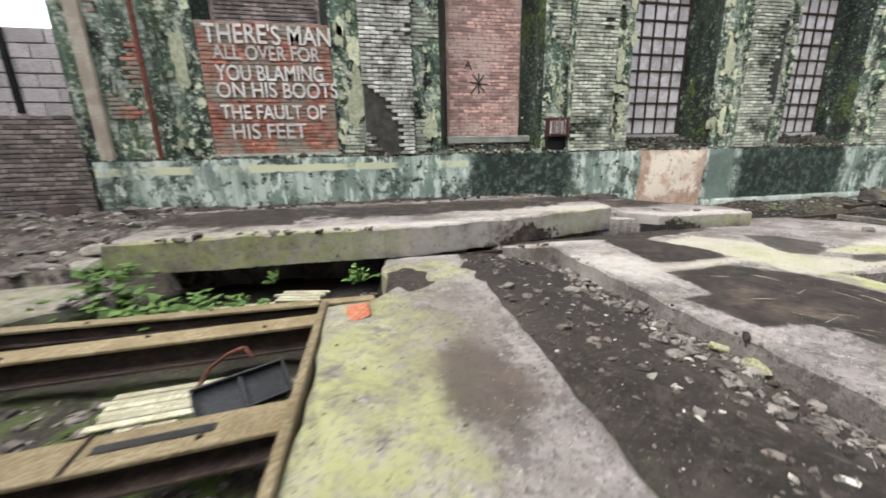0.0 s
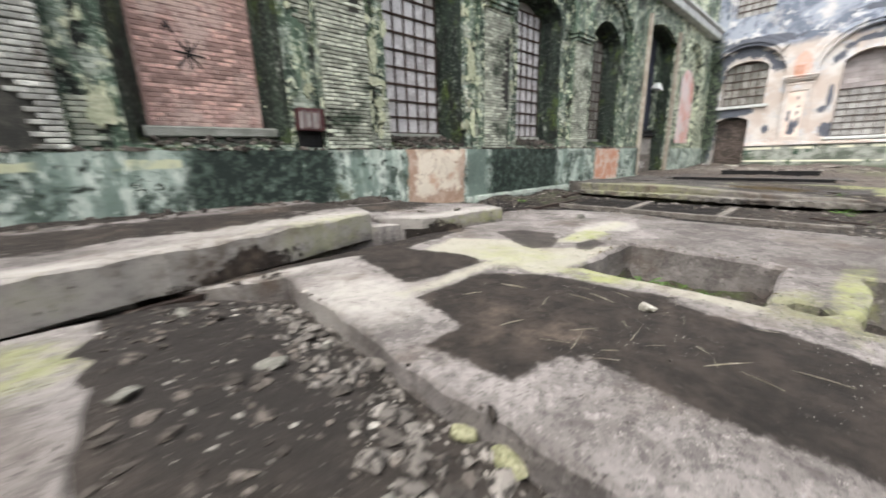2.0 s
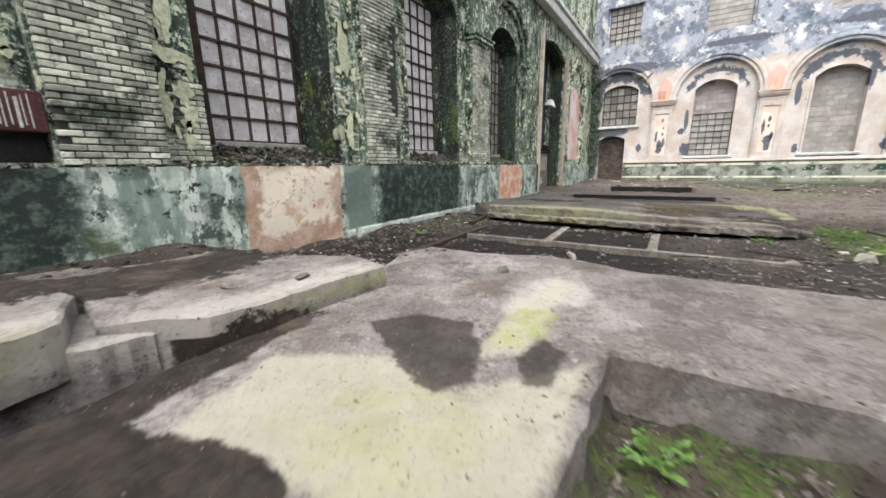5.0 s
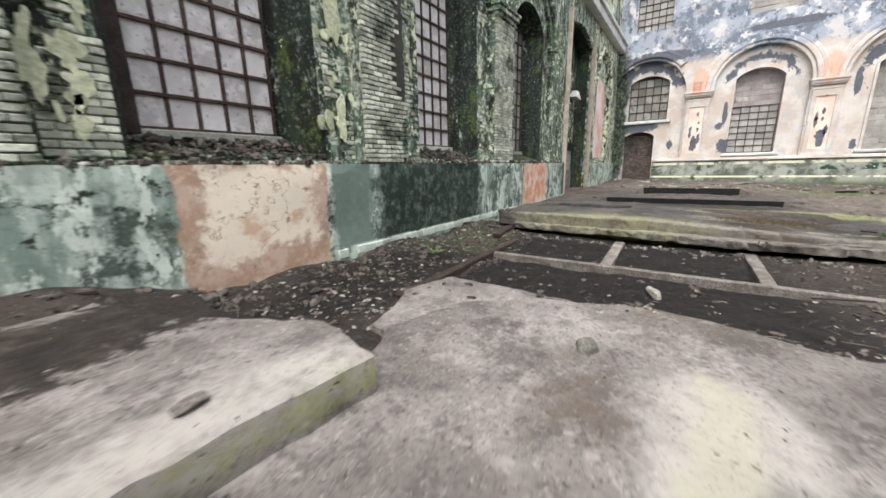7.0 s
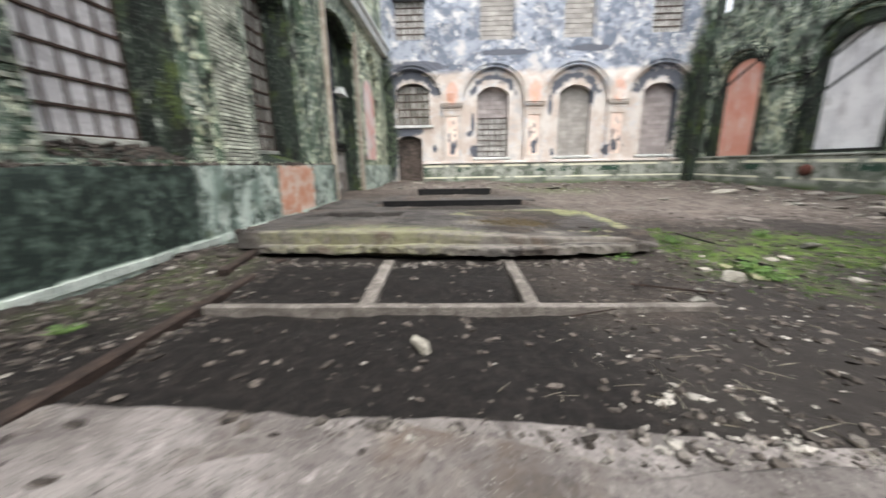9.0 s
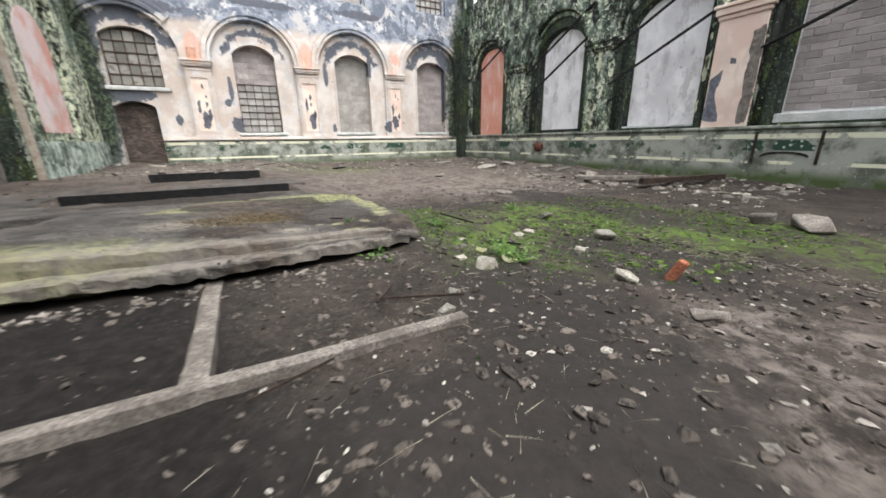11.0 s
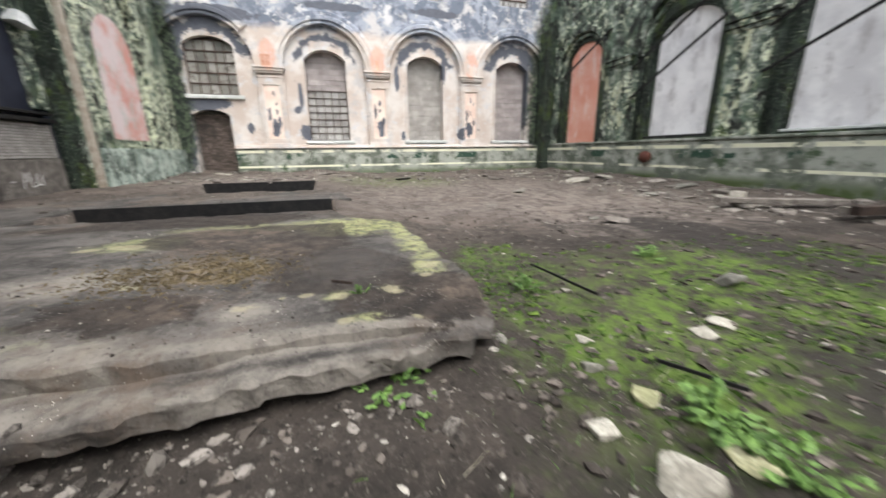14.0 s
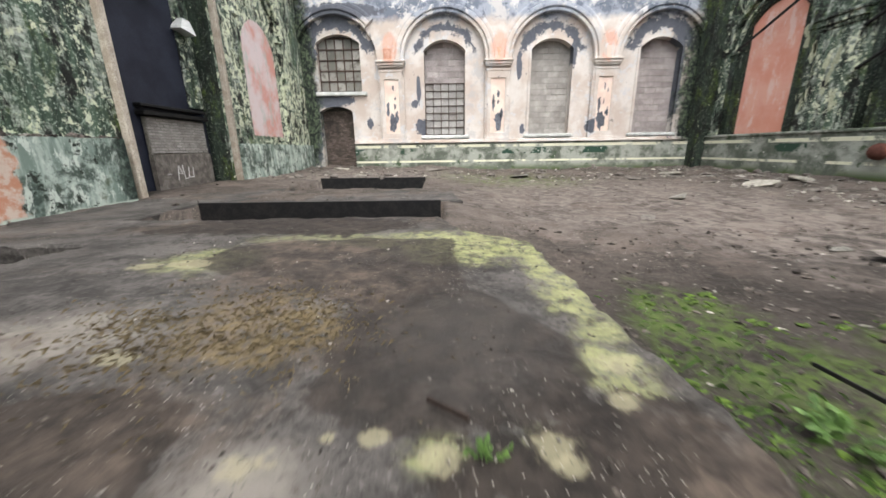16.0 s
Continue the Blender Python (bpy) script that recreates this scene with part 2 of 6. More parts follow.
def far_dado():
    """Mouldy grey-green dado with cream bands and a course of dark green tiles."""
    n = Nodes("far_dado")
    z = n.axis(2)
    mid, fine = n.noise(1.5, 8, 0.68), n.noise(8, 8, 0.7)
    c = n.mix(n.step(mid, 0.4, 0.6), (0.1, 0.115, 0.09), (0.34, 0.355, 0.31))
    c = n.mix(n.step(n.noise(2.1, 7, 0.7), 0.55, 0.65), c, (0.06, 0.09, 0.05))
    row = n.calc("MULTIPLY", n.step(n.calc("ABSOLUTE", n.calc("SUBTRACT", z, 0.8)), 0.12, 0.11), n.step(n.noise(0.8, 6, 0.65), 0.53, 0.56))
    tile = n.mix(n.step(n.cells(7.0), 0.22, 0.18), (0.025, 0.06, 0.04), (0.42, 0.46, 0.4))
    c = n.mix(row, c, tile)
    for at, half in ((1.0, 0.05), (0.42, 0.035)):
        band = n.calc("MULTIPLY", n.step(n.calc("ABSOLUTE", n.calc("SUBTRACT", z, at)), half + 0.006, half), n.step(n.noise(1.2, 8, 0.7), 0.43, 0.5))
        c = n.mix(band, c, n.mix(fine, (0.6, 0.6, 0.42), (0.82, 0.81, 0.66)))
    c = n.mix(n.step(fine, 0.62, 0.66), c, (0.5, 0.5, 0.44))
    c = n.mix(n.calc("MULTIPLY", n.step(z, 0.35, 0.05), n.step(mid, 0.4, 0.55)), c, (0.07, 0.1, 0.035))
    return n.done(c, 0.75, n.bump(fine, 0.5, 0.02))


def far_plaster():
    """Peach plaster of the end wall below, flaking blue-grey distemper above, soot round the heads."""
    n = Nodes("peach_and_blue_plaster")
    z, y = n.axis(2), n.axis(1)
    mid, fine = n.noise(1.8, 8, 0.68), n.noise(9, 8, 0.7)
    peach = n.mix(n.step(n.noise(1.2, 6, 0.6), 0.4, 0.62), (0.5, 0.425, 0.37), (0.61, 0.57, 0.53))
    peach = n.mix(n.step(fine, 0.6, 0.7), peach, (0.42, 0.32, 0.26))
    blue = n.mix(n.step(n.noise(1.3, 8, 0.7), 0.43, 0.55), (0.14, 0.16, 0.2), (0.31, 0.335, 0.385))
    blue = n.mix(n.step(n.noise(2.3, 8, 0.72), 0.57, 0.61), blue, (0.09, 0.11, 0.14))
    blue = n.mix(n.step(n.noise(1.1, 8, 0.74), 0.55, 0.59), blue, (0.5, 0.48, 0.47))
    wav = n.calc("ADD", z, n.calc("MULTIPLY", mid, 0.7))
    c = n.mix(n.step(wav, 5.65, 5.95), peach, blue)
    c = n.mix(n.step(n.noise(1.9, 8, 0.74), 0.565, 0.585), c, (0.54, 0.53, 0.53))
    bare = n.step(n.noise(3.0, 9, 0.74), 0.645, 0.66)
    c = n.mix(n.calc("MULTIPLY", n.step(n.noise(0.9, 9, 0.75), 0.54, 0.62), 0.7), c, (0.42, 0.41, 0.41))
    c = n.mix(bare, c, (0.07, 0.075, 0.09))
    for centre, size in (((24.4, 5.2, 2.75), (1, 0.9, 0.25)), ((24.4, 5.95, 1.8), (1, 0.32, 1.7)), ((24.4, -4.15, 4.4), (1, 0.12, 0.6)), ((24.4, 1.9, 2.6), (1, 0.14, 0.14)), ((24.4, -2.3, 1.6), (1, 0.12, 0.2)), ((24.4, 1.6, 1.7), (1, 0.3, 0.3)), ((24.4, 3.7, 1.9), (1, 0.12, 0.2)), ((24.4, -5.0, 1.7), (1, 0.2, 0.25)), ((24.4, 4.4, 5.75), (1, 1.4, 0.25)), ((24.4, 5.9, 4.6), (1, 0.35, 1.0)), ((24.4, -8.0, 3.4), (1, 0.35, 2.0)), ((24.4, 0.2, 6.3), (1, 1.3, 0.14)), ((24.4, -3.8, 6.4), (1, 1.0, 0.16)), ((24.4, 1.75, 3.1), (1, 0.08, 0.5)), ((24.4, -2.1, 3.9), (1, 0.1, 0.5))):
        c = n.mix(n.patch(centre, size, 0.85, 2.6, 0.05), c, n.mix(fine, (0.05, 0.055, 0.07), (0.16, 0.17, 0.2)))
    for cy, rad, half in ((0.74, 1.14, 0.1), (-3.32, 1.12, 0.15), (-7.4, 1.15, 0.22), (4.8, 1.3, 0.17)):
        c = n.mix(n.ring(cy, 4.12, rad, half, 0.3, 3.0), c, n.mix(fine, (0.045, 0.05, 0.062), (0.15, 0.16, 0.19)))
    for cy in (2.77, -1.29, -5.36):
        c = n.mix(n.calc("MULTIPLY", n.patch((24.3, cy, 4.5), (1, 0.3, 0.55), 0.5, 2.6, 0.2), n.calc("MULTIPLY", n.step(mid, 0.38, 0.55), 0.7)), c, n.mix(fine, (0.56, 0.26, 0.17), (0.64, 0.4, 0.31)))
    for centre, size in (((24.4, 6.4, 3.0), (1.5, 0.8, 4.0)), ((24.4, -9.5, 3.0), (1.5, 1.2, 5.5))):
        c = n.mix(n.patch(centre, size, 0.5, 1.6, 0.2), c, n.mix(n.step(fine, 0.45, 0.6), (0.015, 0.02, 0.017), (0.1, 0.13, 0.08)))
    return n.done(c, 0.85, n.bump(n.calc("SUBTRACT", fine, bare), 0.5, 0.02))


def concrete_floor(name, low, high, chalk):
    """Worn concrete with earth lying on it in ragged sheets, yellow-green algae and fine cracks."""
    n = Nodes(name)
    mid, fine = n.noise(1.6, 8, 0.66), n.noise(16, 8, 0.7)
    c = n.mix(n.step(mid, 0.36, 0.66), low, high)
    c = n.mix(n.step(n.noise(4.5, 9, 0.74), 0.5, 0.68), c, tuple(v * 0.62 for v in low))
    c = n.mix(n.step(fine, 0.56, 0.72), c, tuple(v * 1.25 for v in high))
    grain = n.noise(42, 9, 0.82)
    blots = n.noise(2.6, 9, 0.76)
    c = n.mix(n.calc("MULTIPLY", n.step(blots, 0.53, 0.58), 0.6), c, tuple(v * 0.5 for v in low))
    c = n.mix(n.calc("MULTIPLY", n.step(blots, 0.44, 0.38), 0.55), c, tuple(v * 1.25 for v in high))
    c = n.mix(n.calc("MULTIPLY", n.step(grain, 0.5, 0.6), 0.6), c, tuple(v * 0.42 for v in low))
    c = n.mix(n.calc("MULTIPLY", n.step(n.noise(27, 8, 0.8), 0.57, 0.63), 0.7), c, tuple(v * 1.3 for v in high))
    for centre, size in CHALK:
        c = n.mix(n.calc("MULTIPLY", n.patch(centre, size, 0.8, 3.5, 0.5), n.step(n.noise(9, 7, 0.7), 0.2, 0.6)), c, chalk)
    pale = n.mix(n.noise(5, 7, 0.7), (0.27, 0.25, 0.195), (0.44, 0.42, 0.345))
    for corners in BLEACHED:
        c = n.mix(n.calc("MULTIPLY", n.area(corners, 0.12, 0.05, 3.2, 0.17), 0.85), c, pale)
    algae = n.mix(n.noise(6, 6), (0.16, 0.18, 0.05), (0.4, 0.4, 0.22))
    for centre, size, amount in ALGAE:
        c = n.mix(n.calc("MULTIPLY", n.patch(centre, size, 1.1, 3.2, 0.4), n.calc("MULTIPLY", n.step(n.noise(7, 8, 0.74), 0.34, 0.6), amount)), c, algae)
    earth = n.mix(n.step(n.noise(7, 8, 0.72), 0.38, 0.66), (0.014, 0.011, 0.009), (0.042, 0.033, 0.027))
    for centre, size in EARTH:
        c = n.mix(n.patch(centre, size, 0.95, 3.2, 0.1), c, earth)
    for corners, amount in SHEETS:
        c = n.mix(n.calc("MULTIPLY", n.area(corners, 0.09, 0.02, 3.2, 0.17 if corners[0][0] < 8 else 0.35), amount), c, earth)
    damp = n.calc("MULTIPLY", n.patch((0.42, 1.3, 0.1), (0.2, 0.36, 1), 0.7, 3.2, 0.3), 0.85)
    c = n.mix(damp, c, (0.05, 0.04, 0.033))
    c = n.mix(n.calc("MULTIPLY", n.patch((0.45, 1.9, 0.1), (0.4, 0.6, 1), 0.9, 3.2, 0.6), 0.4), c, (0.1, 0.08, 0.065))
    for x, y, size in LICHEN:
        c = n.mix(n.calc("MULTIPLY", n.patch((x, y, 0.15), (size * 0.5, size * 0.6, 1), 2.2, 3.2, 0.35), 0.6), c, n.mix(fine, (0.22, 0.2, 0.12), (0.36, 0.33, 0.22)))
    for centre, size in STRAW:
        c = n.mix(n.calc("MULTIPLY", n.patch(centre, size, 0.7, 3.0, 0.3), n.step(n.noise(20, 6), 0.35, 0.6)), c, (0.14, 0.105, 0.055))
    crumbs = n.step(n.noise(24, 6, 0.65), 0.63, 0.69)
    c = n.mix(crumbs, c, (0.04, 0.034, 0.029))
    c = n.mix(n.calc("MULTIPLY", n.step(n.noise(0.9, 8, 0.72), 0.5, 0.68), n.step(n.noise(6, 7, 0.7), 0.35, 0.6)), c, (0.11, 0.085, 0.066))
    speck = n.step(n.cells(45), 0.14, 0.1)
    c = n.mix(n.calc("MULTIPLY", speck, n.step(n.noise(3, 4), 0.5, 0.62)), c, (0.42, 0.39, 0.35))
    wet = n.patch((10.98, 0.72, 0.15), (0.42, 0.36, 1), 0.5, 2.5, 0.3)
    c = n.mix(n.calc("MULTIPLY", n.step(grain, 0.56, 0.63), 0.5), c, (0.025, 0.021, 0.018))
    h = n.calc("ADD", n.calc("ADD", n.calc("MULTIPLY", mid, 0.6), n.calc("ADD", fine, n.calc("MULTIPLY", grain, 0.5))), n.calc("MULTIPLY", crumbs, 0.3))
    return n.done(c, n.calc("SUBTRACT", 0.88, n.calc("MULTIPLY", wet, 0.5)), n.bump(h, 0.7, 0.025), spec=0.3)


def soil():
    """Dark earth with grit, pale chips and moss."""
    n = Nodes("dark_earth")
    mid, fine = n.noise(1.3, 8, 0.68), n.noise(13, 8, 0.72)
    c = n.mix(n.step(mid, 0.38, 0.66), (0.03, 0.025, 0.021), (0.075, 0.062, 0.053))
    c = n.mix(n.step(fine, 0.5, 0.7), c, (0.095, 0.078, 0.066))
    c = n.mix(n.step(n.noise(0.8, 7, 0.7), 0.52, 0.66), c, n.mix(fine, (0.055, 0.043, 0.036), (0.12, 0.096, 0.08)))
    grain = n.noise(38, 9, 0.82)
    c = n.mix(n.calc("MULTIPLY", n.step(grain, 0.54, 0.62), 0.7), c, (0.17, 0.147, 0.125))
    c = n.mix(n.calc("MULTIPLY", n.step(n.noise(20, 8, 0.8), 0.54, 0.62), 0.8), c, (0.014, 0.012, 0.01))
    chips = n.step(n.cells(26), 0.13, 0.08)
    chips = n.calc("MULTIPLY", chips, n.step(n.noise(2.2, 5), 0.45, 0.62))
    c = n.mix(chips, c, (0.5, 0.46, 0.4))
    # earth is darkened up to x 11.5 and brightened beyond x 14
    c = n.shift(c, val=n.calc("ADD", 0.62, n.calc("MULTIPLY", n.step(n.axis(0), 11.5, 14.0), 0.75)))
    green = n.mix(n.noise(9, 7, 0.7), (0.034, 0.06, 0.009), (0.13, 0.215, 0.03))
    for centre, size, amount in MOSS:
        c = n.mix(n.calc("MULTIPLY", n.patch(centre, size, 0.75, 1.6, 0.35), n.calc("MULTIPLY", n.step(n.noise(4.5, 8, 0.74), 0.42, 0.58), amount)), c, green)
    for centre, size in PALE:
        c = n.mix(n.calc("MULTIPLY", n.patch(centre, size, 0.8, 1.8, 0.4), n.step(n.noise(5, 8, 0.74), 0.42, 0.64)), c, (0.17, 0.145, 0.128))
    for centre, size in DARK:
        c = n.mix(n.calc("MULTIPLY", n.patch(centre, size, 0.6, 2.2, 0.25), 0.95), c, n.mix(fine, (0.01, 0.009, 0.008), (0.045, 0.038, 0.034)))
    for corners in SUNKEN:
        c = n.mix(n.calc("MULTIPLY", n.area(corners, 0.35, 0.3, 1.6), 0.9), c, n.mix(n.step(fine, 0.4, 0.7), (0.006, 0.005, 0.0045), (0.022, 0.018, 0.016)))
    return n.done(c, n.calc("ADD", 0.7, n.calc("MULTIPLY", mid, 0.3)), n.bump(n.calc("ADD", fine, n.calc("MULTIPLY", chips, 0.4)), 0.9, 0.03), spec=0.2)


# blots of algae, earth, moss, pale dust and darker ground, by place on the floor
ALGAE = [
    ((-0.05, 1.45, 0.1), (0.42, 1.2, 1), 0.9), ((0.35, 2.95, 0.1), (0.5, 0.3, 1), 0.7), ((3.6, 2.6, 0.1), (0.3, 0.4, 1), 0.5),
    ((3.62, 1.75, 0.1), (0.22, 0.25, 1), 1.0), ((4.75, 2.45, 0.1), (0.28, 0.14, 1), 1.0), ((4.2, 0.5, 0.1), (0.7, 0.1, 1), 0.9), ((3.8, 0.72, 0.1), (0.3, 0.15, 1), 0.5),
    ((-1.2, 3.52, 0.25), (1.4, 0.2, 0.25), 0.9), ((4.5, 3.75, 0.19), (0.7, 0.25, 0.07), 0.7), ((2.5, 3.95, 0.25), (0.6, 0.3, 0.2), 0.5), ((-2.9, 3.0, 0.1), (0.7, 0.6, 1), 0.4),
    ((12.4, 0.6, 0.15), (0.45, 0.55, 1), 0.95), ((12.6, 1.6, 0.15), (0.25, 0.8, 1), 0.5), ((11.6, 0.15, 0.15), (0.8, 0.14, 1), 0.85), ((10.0, 3.6, 0.12), (0.4, 1.2, 1), 0.5),
    ((10.34, 0.53, 0.15), (0.1, 0.12, 1), 1.0), ((10.67, 0.21, 0.15), (0.14, 0.12, 1), 0.9), ((10.0, 0.67, 0.15), (0.06, 0.1, 1), 0.9), ((10.34, 0.83, 0.15), (0.06, 0.08, 1), 0.8), ((11.9, 2.4, 0.15), (0.3, 0.3, 1), 0.6)]
EARTH = [
    ((2.6, 3.75, 0.1), (1.6, 0.12, 0.2)), 
    ((0.9, 4.9, 0.4), (2.0, 0.6, 1)), ((-1.5, 4.9, 0.4), (1.2, 0.8, 1)), ((3.6, 5.1, 0.3), (1.4, 0.5, 1)),
    ((10.35, 1.85, 0.15), (0.22, 0.35, 1)), ((10.2, 0.35, 0.15), (0.35, 0.4, 1)), ((13.2, 2.5, 0.15), (0.5, 1.5, 1))]
# sheets of earth lying on the concrete, corners in plan and how fully they cover it
SHEETS = [
    ([(3.22, 2.44), (3.3, 2.02), (3.55, 1.65), (3.45, 1.25), (2.4, 1.3), (2.3, 1.9), (2.36, 2.4)], 1.0),
    ([(3.46, 1.35), (3.3, 0.6), (3.2, -0.9), (2.5, -0.9), (2.42, 0.7), (2.46, 1.35)], 1.0),
    ([(2.45, 1.95), (2.04, 1.86), (2.08, 1.42), (2.45, 1.38)], 1.0),
    ([(3.18, 3.3), (3.32, 2.85), (3.24, 2.62), (2.72, 2.6), (2.5, 2.68), (2.56, 3.5), (3.0, 3.9)], 1.0),
    ([(2.6, 3.6), (3.2, 3.35), (3.65, 3.58), (4.3, 3.68), (4.3, 3.95), (2.8, 4.05)], 1.0),
    ([(4.31, 3.4), (4.55, 3.15), (4.65, 2.75), (4.08, 2.45), (3.9, 2.58), (4.0, 2.85)], 0.85),
    ([(4.36, 2.39), (4.63, 2.31), (4.55, 2.17), (4.22, 2.15), (4.16, 2.26)], 0.8),
    ([(5.5, 2.2), (6.5, 3.0), (6.5, -0.8), (4.8, -0.8), (4.8, 1.9)], 0.28),
    ([(12.3, 2.45), (12.62, 1.7), (12.6, 0.75), (11.35, 0.68), (11.12, 1.3), (11.5, 1.95), (11.7, 2.45)], 0.85),
    ([(11.45, 1.3), (11.42, 0.62), (10.95, 0.32), (10.65, 0.3), (10.43, 0.5), (10.4, 0.95), (10.5, 1.26)], 0.85)]
BLEACHED = [
    [(3.15, 3.3), (3.75, 3.5), (4.05, 2.95), (3.95, 2.45), (3.3, 2.45)], [(3.3, 2.5), (4.0, 2.5), (4.45, 2.05), (3.66, 2.0), (3.28, 2.05)],
    [(3.55, 1.95), (3.68, 1.95), (3.68, 0.9), (3.5, 0.9)], [(5.0, 2.62), (5.8, 2.56), (5.66, 2.38), (5.05, 2.42)], [(4.3, 2.55), (4.9, 2.62), (5.0, 2.4), (4.4, 2.35)],
    [(2.3, 2.56), (3.25, 2.58), (3.25, 2.47), (2.3, 2.44)]]
CHALK = [((1.6, 3.85, 0.24), (2.2, 0.4, 0.13)), ((4.2, 3.8, 0.26), (0.9, 0.3, 0.1)), ((1.0, 3.65, 0.28), (2.4, 0.22, 0.3)), ((2.2, 4.25, 0.4), (0.9, 0.3, 0.3)), ((9.95, 3.4, 0.14), (0.2, 2.0, 0.4)), ((9.7, 1.8, 0.07), (0.07, 1.8, 0.3)), ((9.9, 1.0, 0.14), (0.07, 0.9, 0.3)), ((5.46, 2.5, 0.1), (0.3, 0.27, 1)), ((5.05, 2.62, 0.1), (0.15, 0.1, 1)), ((3.0, 4.1, 0.4), (0.5, 0.18, 0.2)), ((10.25, 1.3, 0.15), (0.12, 0.16, 1)), ((10.86, 2.3, 0.15), (0.25, 0.3, 1)), ((2.15, 2.7, 0.1), (0.3, 0.5, 1))]
# pale cream spots on the middle slab
LICHEN = [(10.36, 0.53, 0.1), (10.3, 0.5, 0.06), (10.32, 0.82, 0.06), (10.39, 1.0, 0.05), (10.39, 1.13, 0.035), (10.72, 0.19, 0.11), (10.52, 0.26, 0.07), (10.29, 1.3, 0.1), (10.72, 2.0, 0.13), (11.8, 2.45, 0.16), (11.7, 2.7, 0.12), (9.95, 0.45, 0.07), (10.0, 0.8, 0.06)]
STRAW = [((11.0, 1.6, 0.15), (0.3, 0.32, 1))]
MOSS = [((9.6, -2.3, -0.1), (1.5, 1.9, 1), 0.75), ((11.3, -0.7, -0.1), (0.8, 0.4, 1), 0.5), ((9.2, -0.6, -0.1), (1.0, 0.6, 1), 0.3), ((7.5, -3.6, -0.1), (2.2, 0.9, 1), 0.5), ((8.4, 5.4, -0.1), (1.6, 0.5, 1), 0.3), ((-1.2, 1.0, -0.3), (1.6, 1.2, 1), 0.45), ((4.2, 1.4, -0.25), (0.5, 0.6, 1), 0.5), ((20, -1.0, 0), (2.0, 2.0, 1), 0.45), ((4.2, -0.3, -0.25), (0.7, 0.5, 1), 0.8)]
# darker ground; the last two entries blacken the trench bottoms
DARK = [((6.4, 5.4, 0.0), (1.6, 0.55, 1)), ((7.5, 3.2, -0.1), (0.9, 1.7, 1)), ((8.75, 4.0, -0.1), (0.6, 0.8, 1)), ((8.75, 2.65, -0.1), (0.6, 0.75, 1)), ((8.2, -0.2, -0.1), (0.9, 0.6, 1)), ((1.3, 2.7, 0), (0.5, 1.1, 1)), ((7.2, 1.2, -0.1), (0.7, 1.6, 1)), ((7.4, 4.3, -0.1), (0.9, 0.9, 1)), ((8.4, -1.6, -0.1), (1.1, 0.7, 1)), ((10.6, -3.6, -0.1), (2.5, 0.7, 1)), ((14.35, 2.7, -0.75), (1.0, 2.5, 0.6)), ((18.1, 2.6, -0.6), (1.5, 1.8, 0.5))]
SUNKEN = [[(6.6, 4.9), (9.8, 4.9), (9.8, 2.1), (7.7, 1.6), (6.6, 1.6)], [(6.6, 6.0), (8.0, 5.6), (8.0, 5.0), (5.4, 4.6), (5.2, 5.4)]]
# pale blots; the first paints hazy light onto the northwest rubble
PALE = [((-4.0, 5.0, 0), (1.5, 1.2, 1)), ((16.5, -2.5, 0), (3.0, 3.5, 1)), ((13.5, -4.0, 0), (2.0, 2.0, 1)), ((20.5, 3, 0), (2.5, 3, 1)), ((6.8, -0.6, -0.1), (0.9, 1.0, 1))]


def plastered(name, a, b, worn):
    """Flat old render: broad cloudy tones, trowel streaks and few worn spots."""
    n = Nodes(name)
    c = n.mix(n.step(n.noise(0.9, 7, 0.65), 0.38, 0.6), a, b)
    c = n.mix(n.calc("MULTIPLY", n.step(n.noise(3.0, 8, 0.72, n.stretch(1.0, 1.0, 0.4)), 0.52, 0.62), 0.6), c, worn)
    c = n.mix(n.step(n.noise(9.0, 8, 0.75), 0.64, 0.68), c, tuple(v * 0.6 for v in worn))
    return n.done(c, 0.9, n.bump(n.noise(14, 7), 0.3, 0.01))


M_GREEN, M_DADO, M_FAR, M_SOIL = green_wall(), dado_paint(), far_plaster(), soil()
M_CONC = concrete_floor("worn_concrete", (0.14, 0.124, 0.115), (0.275, 0.25, 0.235), (0.37, 0.345, 0.315))
M_DAMP = concrete_floor("damp_dirty_concrete", (0.036, 0.033, 0.03), (0.105, 0.096, 0.088), (0.19, 0.172, 0.15))
M_FAR_DADO = far_dado()
# the green paint dimmed: mould, with the deep shade of reveals put into its colour
M_SHADED_MOULD = green_wall("mould_with_shade", 0.4, 0.6)
M_PALE_GREEN = green_wall("pale_flaking_green_paint", 1.1, 0.51, 0.5)
M_PALE_BRICK = pale_brick_paint("whitewashed_brick", (0.56, 0.58, 0.48), (0.03, 0.045, 0.028), 0.5)
M_SOOT_BRICK = pale_brick_paint("sooty_whitewashed_brick", (0.6, 0.6, 0.55), (0.05, 0.035, 0.025), 0.47)
M_RED_BRICK = pale_brick_paint("red_painted_brick", (0.72, 0.47, 0.41), (0.58, 0.43, 0.38), 0.48)
M_TEXT_BRICK = pale_brick_paint("faded_red_brick", (0.5, 0.215, 0.155), (0.27, 0.245, 0.2), 0.42)
M_GREY_BRICK = pale_brick_paint("grey_brick", (0.33, 0.28, 0.26), (0.13, 0.11, 0.105), 0.52)
M_BROWN_BRICK = pale_brick_paint("sooty_brown_brick", (0.17, 0.135, 0.115), (0.05, 0.042, 0.038), 0.5)
M_MORTAR = simple("mortar", (0.16, 0.15, 0.125), (0.3, 0.28, 0.24), 9, 0.95)
M_DARK_MORTAR = simple("dark_mortar", (0.05, 0.05, 0.045), (0.11, 0.105, 0.09), 9, 0.95)
